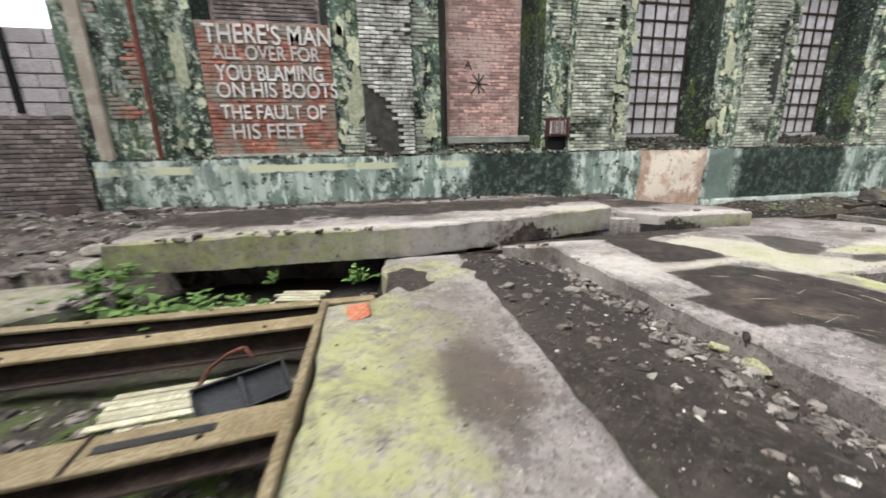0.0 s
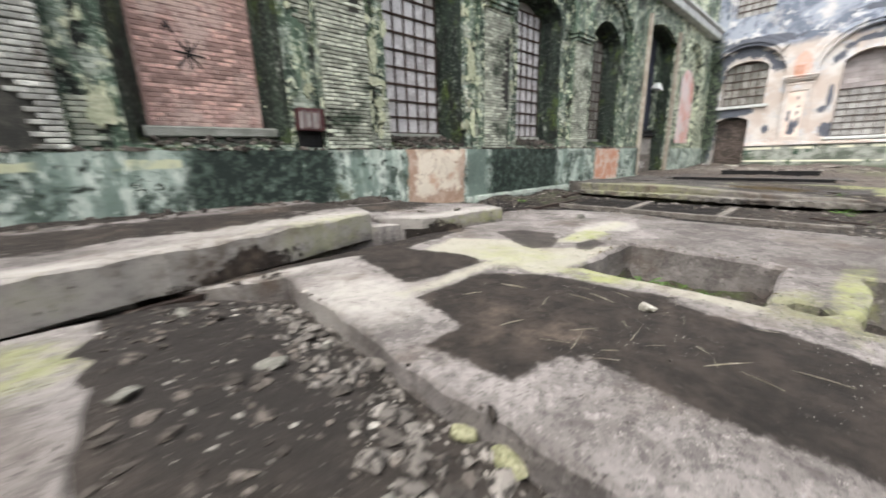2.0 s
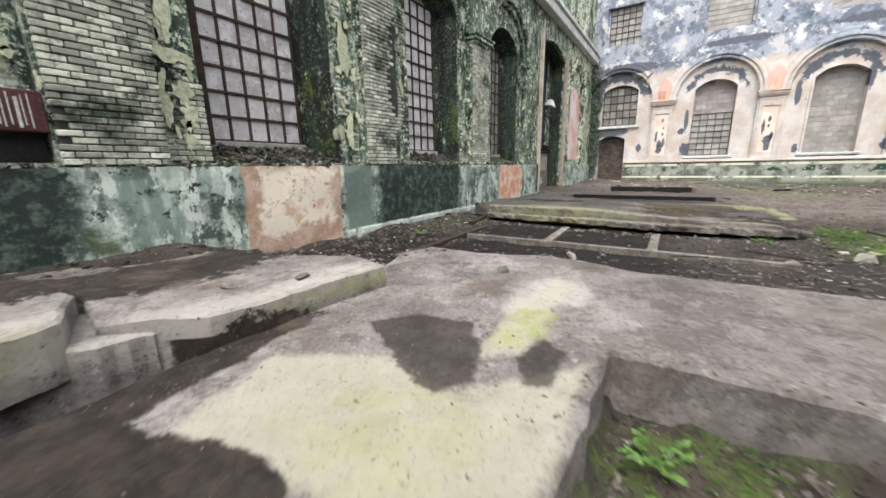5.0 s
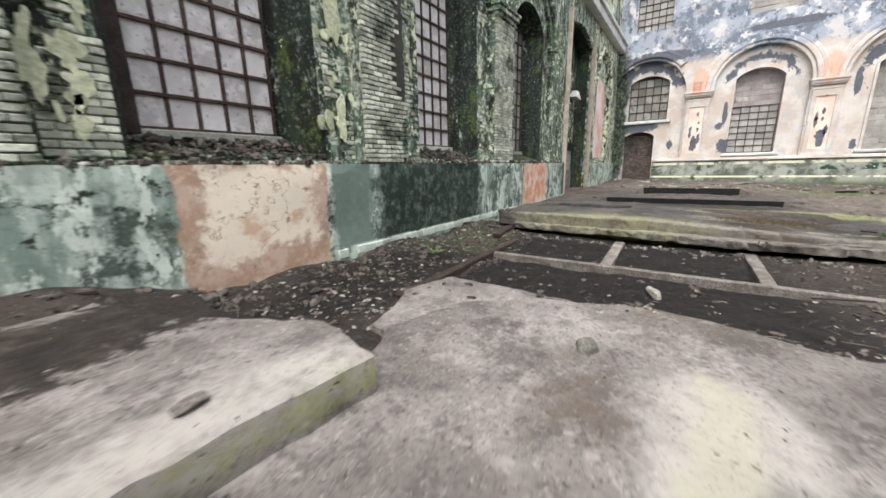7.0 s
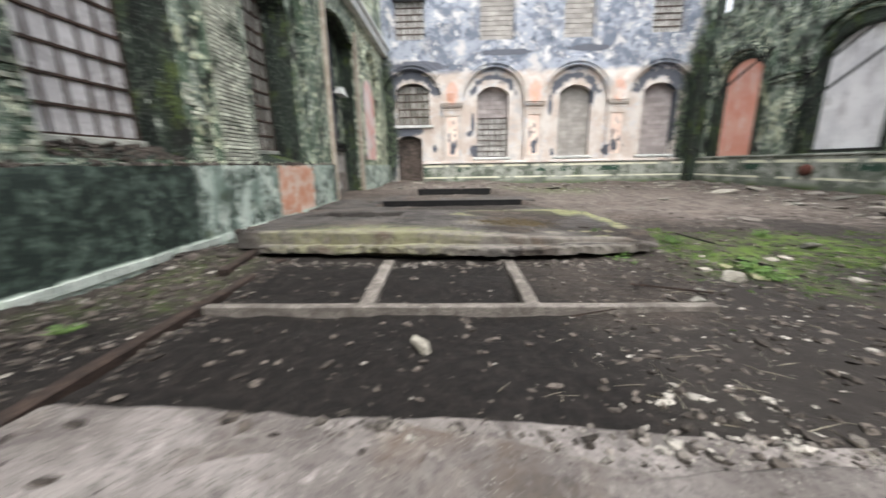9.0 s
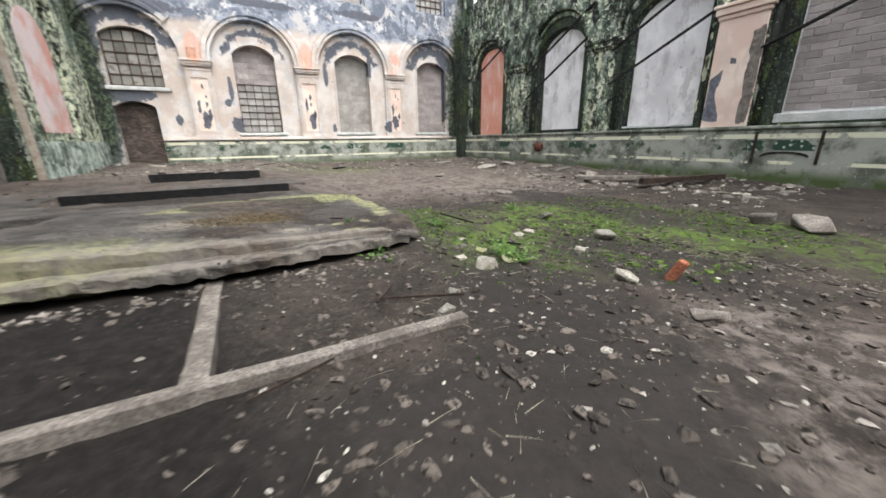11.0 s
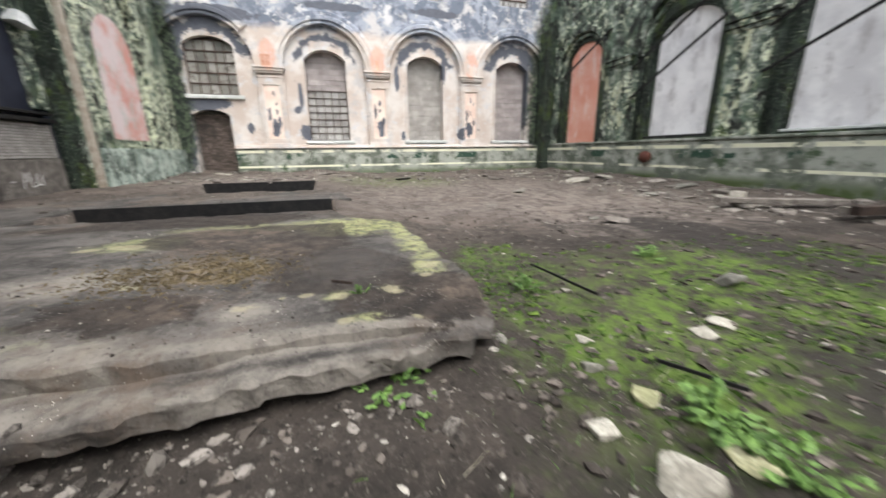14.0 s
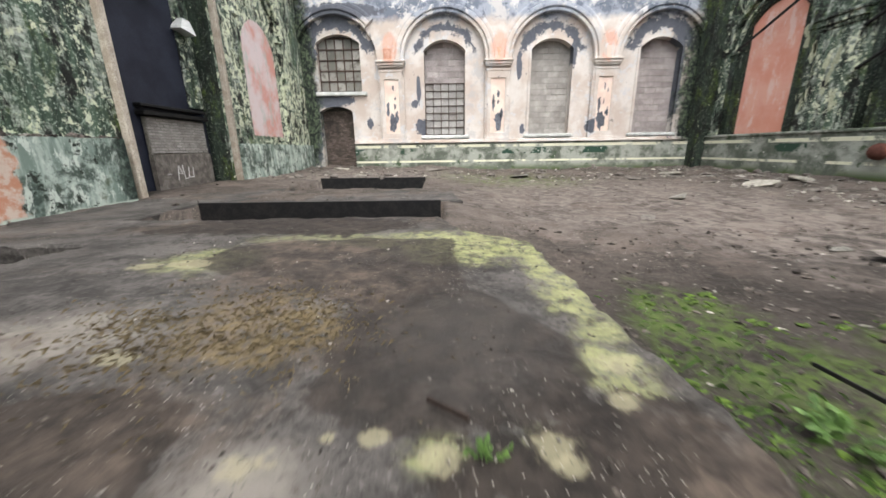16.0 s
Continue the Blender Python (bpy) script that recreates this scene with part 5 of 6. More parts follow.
courses(door_1, north, 17.07, 18.83, 0.88, 1.6, 0.4, M_BLOCK, seed=70)
backing(door_1, north, 17.95, 0.92, -0.1, 0.86, 0.38, M_RUBBLE, 0.1, "lower_board", "grey board with white scrawl")
for k, pts in enumerate((((17.3, 0.45), (17.42, 0.45)), ((17.6, 0.3), (17.66, 0.62)), ((17.66, 0.62), (17.76, 0.44)), ((17.62, 0.46), (17.76, 0.44)), ((17.78, 0.62), (17.82, 0.32)), ((17.82, 0.32), (17.93, 0.34)), ((17.98, 0.58), (17.95, 0.36)), ((17.95, 0.36), (18.1, 0.34)), ((18.1, 0.34), (18.12, 0.56)))):
    bm = bmesh.new()
    rod(bm, north(*pts[0], 0.377), north(*pts[1], 0.377), 0.011, 6)
    part("graffiti_stroke", bm, M_LETTER, door_1)
for z0, z1, d in ((1.62, 1.7, 0.3), (1.78, 1.84, 0.34)):
    bm = bmesh.new()
    pbox(bm, north, 16.95, 18.9, z0, z1, d, 0.5, 0.01)
    part("rail", bm, M_BLACK, door_1, "black iron rail")
bm = bmesh.new()
pbox(bm, north, 18.55, 19.05, 1.9, 5.4, 0.44, 0.5, 0.01)
part("pale_strip", bm, M_PALE_GREEN, door_1, "pale streaked plaster strip")
bm = bmesh.new()
pbox(bm, north, 16.6, 17.9, 3.9, 4.0, 0.36, 0.5, 0.01)
part("rail", bm, M_BLACK, door_1)
lantern = tagged(new("wall_lantern"), "white-shaded wall lantern on a short black bracket", "lantern")
bm = bmesh.new()
bmesh.ops.create_cone(bm, cap_ends=True, segments=4, radius1=0.26, radius2=0.12, depth=0.26, matrix=Matrix.Translation((18.62, 6.62, 3.62)) @ pose(0, 0, 0, 12, 8, 30))
part("shade", bm, M_WHITE, lantern)
bm = bmesh.new()
rod(bm, (18.62, 6.64, 3.7), (18.58, 6.76, 3.92), 0.02)
part("bracket", bm, M_BLACK, lantern)

# box in the slot by the second pilaster
sign_box = tagged(new("wall_box"), "maroon metal box streaked with white paint", "box")
bm = bmesh.new()
pbox(bm, north, 3.2, 3.6, 1.4, 1.72, -0.16, -0.002, 0.012)
part("case", bm, M_MAROON, sign_box)
for k in range(9):
    bm = bmesh.new()
    u = 3.22 + k * 0.036
    pbox(bm, north, u, u + 0.008 + 0.012 * (k % 3 == 0), 1.43 + 0.02 * (k % 2), 1.66 + 0.015 * (k % 3), -0.165, -0.158, 0.001)
    part("paint_streak", bm, M_LETTER, sign_box)
bm = bmesh.new()
pbox(bm, north, 3.22, 3.58, 1.13, 1.4, -0.05, -0.002, 0.004)
part("backplate", bm, M_BLACK, sign_box)

# ---- north-west brick wall ----
courses(wall_nw, nwest, -6.9, -4.0, 0.15, 1.8, -0.012, M_GREY_BRICK, length=0.22, course=0.07, seed=80)
courses(wall_nw, nwest, -6.9, -4.0, 1.8, 3.0, -0.012, M_LIT_LILAC, length=0.45, course=0.2, seed=81, name="block")
bm = bmesh.new()
pbox(bm, nwest, -4.98, -4.9, 1.85, 3.0, -0.06, 0.0, 0.01)
part("iron_strip", bm, M_BLACK, wall_nw)


# ---- east wall ----
for k, c in enumerate((2.77, -1.29, -5.36)):
    p = structure("pilaster_%d" % (k + 5), "peach plaster pilaster with peeling panel and moulded capital")
    bm = bmesh.new()
    for dims in ((c - 0.42, c - 0.27, 1.3, 3.75, -0.2, -0.1), (c + 0.27, c + 0.42, 1.3, 3.75, -0.2, -0.1), (c - 0.42, c + 0.42, 3.45, 3.75, -0.203, -0.1), (c - 0.42, c + 0.42, 1.3, 1.5, -0.203, -0.1)):
        pbox(bm, east, *dims, 0.012)
    part("border", bm, M_FAR, p)
    bm = bmesh.new()
    pbox(bm, east, c - 0.27, c + 0.27, 1.5, 3.45, -0.165, -0.12, 0.004)
    part("panel", bm, M_PINK, p)
    r = random.Random(300 + k)
    spots = [(r.uniform(-0.08, 0.08), 1.9, 0.15, 0.3), (0.17, r.uniform(2.3, 2.6), 0.05, 0.3), (-0.16, r.uniform(2.1, 2.3), 0.06, 0.16)]
    spots += [(r.uniform(-0.18, 0.18), r.uniform(2.4, 3.3), r.uniform(0.02, 0.05), r.uniform(0.05, 0.14)) for _ in range(3)]
    for m, (du, v, ru, rv) in enumerate(spots):
        flake(p, east, blot(c + du, v, ru, rv, m + 11.7 * k), -0.168, M_BARE, "bare_patch", "slate-grey patch where plaster fell", seed=m + k)
    for z0, z1, d in ((3.7, 3.78, 0.02), (3.85, 3.92, 0.05), (3.92, 4.02, 0.09), (4.02, 4.1, 0.13), (1.2, 1.32, 0.05)):
        bm = bmesh.new()
        pbox(bm, east, c - 0.42 - d, c + 0.42 + d, z0, z1, -0.2 - d, 0.0, 0.015)
        part("moulding", bm, M_FAR, p)
    bm = bmesh.new()
    pbox(bm, east, c - 0.24, c + 0.24, 4.1, 4.5, -0.21, -0.1, 0.012)
    part("orange_block", bm, M_FADED if k < 2 else M_PINK, p, "faded orange block above the capital")

for k, c in enumerate(E_BAYS[1:]):
    w = structure("window_%d" % (7 + k), "arched window walled up with grey blocks")
    backing(w, east, c, 0.82, 1.3, 4.9, 0.31, M_BLOCK)
    lo = 3.35 if k == 0 else 1.42
    courses(w, east, c - 0.78, c + 0.78, lo, 4.8, 0.3, M_BLOCK if k == 1 else M_BLOCK_BROWN, length=0.42, course=0.21, seed=90 + k, name="block", along_y=True)
    if k == 0:
        glazing(w, east, c - 0.76, c + 0.76, 1.45, 3.35, 5, 7, 0.28, 0.013, M_DULL_PANE, ((1, 2), (4, 6)), 0, True)
    bm = bmesh.new()
    pbox(bm, east, c - 0.95, c + 0.95, 1.28, 1.42, -0.1, 0.4, 0.03)
    rough_up(bm, 0.03, 4, k)
    part("sill", bm, M_WHITE, w, "white dusty sill")
    bm = bmesh.new()
    pts = arch(c, 0.86, 1.4, 4.45, 0.38)
    inner = arch(c, 0.78, 1.4, 4.45, 0.35)
    rows = [[bm.verts.new(east(*p, d)) for p, d in ((a, 0.0), (a, -0.05), (b, -0.05), (b, 0.06))] for a, b in zip(pts[1:] + pts[:1], inner[1:] + inner[:1])]
    for a, b in zip(rows, rows[1:]):
        for i in range(3):
            bm.faces.new((a[i], a[i + 1], b[i + 1], b[i]))
    bmesh.ops.recalc_face_normals(bm, faces=bm.faces)
    part("surround", bm, M_FAR, w)

w = structure("window_6", "small barred window with grimy panes over the bricked door")
glazing(w, east, 3.95, 5.55, 3.1, 4.95, 5, 5, 0.22, 0.02, M_GRIME, (), 0, True)
backing(w, east, 4.75, 0.86, 3.0, 5.1, 0.27, M_DARK_MORTAR)
bm = bmesh.new()
pbox(bm, east, 3.75, 5.7, 2.92, 3.06, -0.1, 0.3, 0.02)
part("sill", bm, M_WHITE, w)
door_2 = structure("door_2", "arched doorway bricked up with brown bricks")
backing(door_2, east, 5.0, 0.68, -0.3, 2.6, 0.33, M_DARK_MORTAR)
courses(door_2, east, 4.38, 5.62, 0.0, 2.42, 0.3, M_BROWN_BRICK, seed=95, along_y=True)
bm = bmesh.new()
pbox(bm, east, -9.35, 4.3, 1.12, 1.18, -0.36, 0.0, 0.015)
pbox(bm, east, -9.35, 4.3, 1.18, 1.25, -0.26, 0.0, 0.015)
part("ledge", bm, M_FAR, dado_e)
for k, (c, half) in enumerate(((4.8, 0.7), (0.6, 0.8), (-3.3, 0.7), (-7.4, 0.7))):
    w = structure("window_%d" % (10 + k), "upper window, walled up with pale bricks" if k in (1, 2) else "upper barred window")
    backing(w, east, c, half + 0.1, 6.9, TOP - 0.3, 0.2, M_BLOCK_BROWN)
    if k in (0, 3):
        glazing(w, east, c - half, c + half, 7.0, 8.7, 5, 6, 0.15, 0.02, M_DULL_PANE, (), 0, True)
    else:
        courses(w, east, c - half, c + half, 6.92, TOP - 0.4, 0.17, M_BLOCK, length=0.42, course=0.21, seed=99 + k, name="block", along_y=True)

# ---- south wall ----
for k, c in enumerate(S_BAYS):
    w = structure("window_%d" % (14 + k), "salmon red painted blind arch" if k == 0 else "tall arch walled up and rendered pale grey")
    half = 0.95 if k == 0 else 1.12
    backing(w, south, c, half, 1.2, 5.1, 0.1 if k == 0 else 0.24, M_FADED_FIELD if k == 0 else M_RENDER)
    if k == 3:
        courses(w, south, c - 1.0, c + 1.0, 1.55, 4.5, 0.22, M_BLOCK_BROWN, length=0.45, course=0.15, seed=120, name="block")
    if k:
        bm = bmesh.new()
        pbox(bm, south, c - 1.1, c + 1.1, 1.26, 1.36 if k != 3 else 1.5, 0.05, 0.4, 0.02)
        part("sill", bm, M_BLACK if k < 2 else M_WHITE, w)
for k, c in enumerate((19.65, 15.45, 11.5, 7.55)):
    p = structure("pilaster_%d" % (8 + k), "bare pink plaster pilaster with dark peeled patches" if k == 2 else "dark green pilaster with flaking cream paint")
    bm = bmesh.new()
    pbox(bm, south, c - 0.5, c + 0.5, 1.16, 3.75, -0.22, -0.1, 0.015)
    part("shaft", bm, M_PINK if k == 2 else M_GREEN, p)
    for z0, z1, d in ((3.7, 3.8, 0.03), (3.8, 3.95, 0.08), (3.95, 4.03, 0.12)):
        bm = bmesh.new()
        pbox(bm, south, c - 0.5 - d, c + 0.5 + d, z0, z1, -0.23 - d, 0.0, 0.015)
        part("capital", bm, M_PALE_GREEN if k != 2 else M_PINK, p)
    if k == 2:
        for s, lp in enumerate(([(c + 0.15, 1.4), (c + 0.48, 1.4), (c + 0.46, 2.4), (c + 0.2, 2.6), (c + 0.28, 2.0)], [(c - 0.48, 1.3), (c - 0.3, 1.3), (c - 0.28, 3.3), (c - 0.48, 3.4)], [(c + 0.0, 2.72), (c + 0.06, 2.72), (c + 0.05, 2.8)])):
            bm = slab_mesh([lp], 0.003, 0.0, 0.06, 0.06, None, 0, 0.002, s)
            for v in bm.verts:
                v.co = south(v.co.x, v.co.y, -0.221 - v.co.z)
            part("bare_patch", bm, M_BARE if s != 1 else M_RUBBLE, p, "dark patch where plaster fell")
bm = bmesh.new()
pbox(bm, south, -9.2, 24.1, 1.16, 1.24, -0.3, 0.0, 0.015)
part("ledge", bm, M_FAR_DADO, dado_s)
# cream paint left on the arcade in ragged strips
r = random.Random(91)
for u0, u1, v0, v1, w, count, big in ((20.1, 20.35, 1.4, 3.9, -0.154, 9, 0.2), (18.75, 18.95, 1.4, 4.0, -0.004, 8, 0.2), (15.95, 16.12, 1.4, 4.0, -0.004, 6, 0.18), (15.1, 15.8, 1.6, 3.6, -0.224, 9, 0.2), (19.3, 19.9, 1.6, 3.6, -0.224, 8, 0.18), (20.5, 20.8, 1.6, 4.2, -0.004, 6, 0.2), (12.2, 12.35, 1.4, 3.9, -0.004, 5, 0.16)):
    for k in range(count):
        size = big * r.uniform(0.4, 1.0)
        flake(wall_s, south, blot(r.uniform(u0, u1), r.uniform(v0, v1), size * 0.4, size * r.uniform(0.6, 1.5), k + u0), w, M_FLAKE, seed=k + u0)
# slanting iron tie rods before the arches
for k, (a, b) in enumerate((((23.0, 3.95), (20.3, 5.1)), ((19.05, 2.63), (16.0, 4.3)), ((19.1, 3.57), (15.9, 5.25)), ((15.0, 2.69), (12.0, 4.06)), ((15.02, 3.66), (12.4, 4.95)), ((11.0, 2.95), (9.0, 3.75)))):
    bm = bmesh.new()
    rod(bm, south(*a, -0.2), south(*b, -0.2), 0.04, 8)
    rod(bm, south(*a, -0.23), south(*a, 0.02), 0.03, 6)
    rod(bm, south(*b, -0.23), south(*b, 0.02), 0.03, 6)
    tagged(link("tie_rod", bm, M_BLACK), "slanting black iron tie rod fixed to the arcade", "rod", "tie rods on the south wall")
valve = tagged(new("pipe_stub"), "rusty round pipe end sticking out of the dado", "pipe")
bm = bmesh.new()
bmesh.ops.create_uvsphere(bm, u_segments=14, v_segments=8, radius=0.19, matrix=Matrix.Translation((17.9, -8.95, 0.7)))
part("cap", bm, M_RUST, valve, "", True)
bm = bmesh.new()
rod(bm, (17.9, -8.95, 0.7), (17.9, -9.15, 0.7), 0.1, 12)
part("pipe", bm, M_RUST, valve)
bracket = tagged(new("wall_bracket"), "black iron bracket with a curved bar on the dado", "bracket")
for u in (10.7, 9.55):
    bm = bmesh.new()
    pbox(bm, south, u - 0.025, u + 0.025, 0.4, 1.1, -0.29, -0.25, 0.006)
    part("upright", bm, M_STEEL, bracket)
bm = bmesh.new()
for i in range(8):
    t0, t1 = math.pi * i / 8, math.pi * (i + 1) / 8
    rod(bm, south(10.12 + 0.42 * math.cos(t0), 0.56 + 0.09 * math.sin(t0), -0.265), south(10.12 + 0.42 * math.cos(t1), 0.56 + 0.09 * math.sin(t1), -0.265), 0.018, 6)
part("curved_bar", bm, M_BLACK, bracket)


# ---- things on the floor: the girder pit ----
def girder(a, b, wide, deep, label, slot=None):
    """A rusty ochre steel joist over the pit, top flange at the ends' height."""
    a, b = Vector(a), Vector(b)
    length = (b - a).length
    m = Matrix.Translation(a) @ Euler((0, 0, math.atan2(b.y - a.y, b.x - a.x))).to_matrix().to_4x4() @ pose(0, 0, 0, 0, math.degrees(-math.asin((b.z - a.z) / length)), 0)
    g = tagged(new("steel_girder"), label, "girder", "girders over the pit")
    bm = bmesh.new()
    box(bm, 0, length, -wide / 2, wide / 2, -0.022, 0, 0.004, m)
    flange = part("top_flange", bm, M_TIMBER, g)
    bm = bmesh.new()
    box(bm, 0, length, -0.012, 0.012, -deep + 0.02, -0.022, 0.0, m)
    part("web", bm, M_STEEL, g)
    bm = bmesh.new()
    box(bm, 0, length, -wide / 2, wide / 2, -deep, -deep + 0.02, 0.004, m)
    part("bottom_flange", bm, M_STEEL, g)
    for k in range(4):
        bm = bmesh.new()
        x = length * (0.12 + 0.25 * k)
        bmesh.ops.create_cone(bm, cap_ends=True, segments=8, radius1=0.013, radius2=0.011, depth=0.014, matrix=m @ Matrix.Translation((x, wide * 0.2 * (-1) ** k, 0.004)))
        part("bolt", bm, M_STEEL, flange)
    if slot:
        bm = bmesh.new()
        box(bm, slot[0], slot[1], -0.02, 0.025, 0.001, 0.006, 0.001, m)
        part("slot", bm, M_BLACK, g)
        bm = bmesh.new()
        box(bm, slot[0] - 0.05, slot[0] - 0.04, -wide / 2, wide / 2, 0.0, 0.012, 0.001, m)
        part("seam", bm, M_STEEL, g)
    return g


girder((-3.0, 2.66, 0.04), (-0.02, 2.56, 0.06), 0.09, 0.12, "narrow ochre steel girder over the pit")
girder((-3.0, 2.16, 0.05), (-0.36, 2.27, 0.06), 0.16, 0.17, "ochre steel girder lying across the pit")
girder((-3.0, 1.15, 0.04), (-0.36, 1.37, 0.05), 0.19, 0.14, "wide ochre steel girder with a slotted plate", (1.95, 2.35))
girder((-3.0, 0.25, 0.04), (-0.36, 0.4, 0.05), 0.19, 0.14, "ochre steel girder at the pit's near end")
bm = bmesh.new()
box(bm, -0.38, -0.335, -0.9, 2.42, -0.28, 0.125, 0.006)
rough_up(bm, 0.006, 3)
tagged(link("edge_plate", bm, M_TIMBER), "ochre steel edge plate along the concrete strip", "plate")
bm = bmesh.new()
stone_mesh(bm, (-0.12, 2.2, 0.11), 0.1, 5, 2, 0.2)
tagged(link("brick_fragment", bm, M_ORANGE), "bright orange broken brick on the concrete edge", "brick")


def split_board(centre, size, turn, tilt, seed):
    """A pale ribbed board, broken at its ends."""
    t = tagged(new("broken_board"), "pale split board lying in the pit", "board", "boards in the pit")
    m = Matrix.Translation(centre) @ pose(0, 0, 0, tilt, 2, turn)
    r = random.Random(seed)
    n = 6
    for i in range(n):
        bm = bmesh.new()
        w = size[1] / n
        a, b = r.uniform(0, 0.07), r.uniform(0, 0.07)
        box(bm, -size[0] / 2 + a, size[0] / 2 - b, -size[1] / 2 + i * w, -size[1] / 2 + (i + 0.92) * w, -0.008, 0.01 + 0.004 * (i % 2), 0.004, m)
        part("slat", bm, M_BOARD, t)


split_board((-1.2, 1.98, -0.22), (0.62, 0.26, 0), 8, 6, 1)
split_board((-1.15, 1.82, -0.26), (0.5, 0.16, 0), 2, 0, 2)
split_board((-1.75, 1.62, -0.27), (0.3, 0.1, 0), 35, 4, 3)
split_board((-1.35, 3.2, -0.2), (0.9, 0.22, 0), 4, 3, 4)
split_board((-0.7, 3.35, -0.17), (0.5, 0.2, 0), -8, 5, 5)
tray = tagged(new("plastic_tray"), "black plastic tray tipped up in the pit", "tray")
tm = Matrix.Translation((-0.76, 1.9, -0.17)) @ pose(0, 0, 0, 42, 0, 28)
for dims, nm in (((-0.23, 0.23, -0.1, 0.1, -0.012, 0.0), "base"), ((-0.23, 0.23, -0.1, -0.088, 0, 0.05), "rim"), ((-0.23, 0.23, 0.088, 0.1, 0, 0.05), "rim"), ((-0.23, -0.218, -0.088, 0.088, 0, 0.05), "rim"), ((0.218, 0.23, -0.088, 0.088, 0, 0.05), "rim"), ((-0.01, 0.01, -0.088, 0.088, 0, 0.035), "divider")):
    bm = bmesh.new()
    box(bm, *dims, 0.003, tm)
    part(nm, bm, M_PLASTIC, tray)
bm = bmesh.new()
pts = [Vector((-1.02, 1.98, -0.16)), Vector((-0.98, 2.06, -0.09)), Vector((-0.88, 2.1, -0.03)), Vector((-0.79, 2.1, 0.0)), Vector((-0.74, 2.06, -0.05))]
for a, b in zip(pts, pts[1:]):
    rod(bm, a, b, 0.012, 6)
tagged(link("rope_loop", bm, M_RUST), "stiff rusty loop of cable beside the tray", "cable")


# ---- plants ----
def weed(x, y, z, size, count, seed, label="bright green weed growing in the rubble", kind="plant"):
    r = random.Random(seed)
    t = tagged(new("weed"), label, kind)
    t.location = (x, y, z)
    stems, leaves = bmesh.new(), bmesh.new()
    for i in range(count):
        a, out, up = r.uniform(0, 6.3), r.uniform(0.15, 1.0) * size, r.uniform(0.25, 0.9) * size
        tip = Vector((math.cos(a) * out, math.sin(a) * out, up * (1.1 - out / size * 0.5)))
        rod(stems, (0.02 * math.cos(a), 0.02 * math.sin(a), -0.01), tip, 0.0035, 4)
        for k in range(5):
            f = 0.45 + 0.14 * k
            base = tip * f
            d = Vector((math.cos(a + r.uniform(-1.3, 1.3)), math.sin(a + r.uniform(-1.3, 1.3)), r.uniform(-0.35, 0.35))).normalized()
            side = d.cross(Vector((0, 0, 1))).normalized()
            ln = size * r.uniform(0.22, 0.38)
            w = ln * 0.36
            q = [base, base + d * ln * 0.5 + side * w - Vector((0, 0, 0.006)), base + d * ln, base + d * ln * 0.5 - side * w - Vector((0, 0, 0.006)), base + d * ln * 0.5 + Vector((0, 0, 0.004))]
            v = [leaves.verts.new(p) for p in q]
            for tri in ((0, 1, 4), (1, 2, 4), (2, 3, 4), (3, 0, 4)):
                leaves.faces.new([v[j] for j in tri])
    tagged(part("stem", stems, M_LEAF, t), kind="stuff")
    tagged(part("foliage", leaves, M_LEAF, t), kind="stuff")
    return t


for k, (x, y, s, n) in enumerate(((-2.1, 3.05, 0.3, 16), (-1.75, 2.98, 0.26, 16), (-1.4, 2.9, 0.24, 14), (-2.35, 3.3, 0.34, 14), (-1.0, 2.95, 0.2, 10), (-2.45, 2.85, 0.24, 12))):
    weed(x, y, -0.16, s * 1.25, n + 6, 200 + k, "leafy green weed growing out of the girder pit")
weed(-2.2, 3.45, 0.05, 0.3, 14, 207, "leafy weed climbing the end of the platform")
weed(-0.15, 3.3, -0.05, 0.17, 12, 208, "small green fern by the platform edge")
weed(-0.95, 3.5, -0.05, 0.13, 8, 209, "small green fern by the platform edge")
weed(4.35, 1.75, -0.2, 0.16, 12, 210, "low green weed in the shallow pit")
weed(4.05, 1.82, -0.2, 0.13, 9, 211, "low green weed in the shallow pit")
weed(9.72, 0.62, -0.12, 0.16, 14, 212, "yellow-green weed in the hollow under the slab")
weed(9.55, 0.5, -0.12, 0.09, 8, 213, "yellow-green weed in the hollow under the slab")
weed(9.1, -0.5, -0.1, 0.2, 16, 214, "bright green weed behind a pale stone")
weed(8.9, -0.55, -0.1, 0.15, 12, 215, "bright green weed behind a pale stone")
weed(10.95, -2.1, -0.1, 0.16, 12, 216, "bright green weed on the mossy earth")
weed(10.6, -0.55, -0.1, 0.16, 10, 217, "broad-leaved seedling on the mossy earth")
weed(10.33, 0.7, 0.14, 0.07, 6, 218, "tuft of grass on the slab")
weed(7.6, 5.35, -0.02, 0.1, 10, 219, "small weed in the rubble at the wall's foot")
weed(3.9, 0.2, -0.22, 0.15, 12, 220, "low green weed in the second pit")
weed(4.3, 0.0, -0.22, 0.15, 12, 221, "low green weed in the second pit")

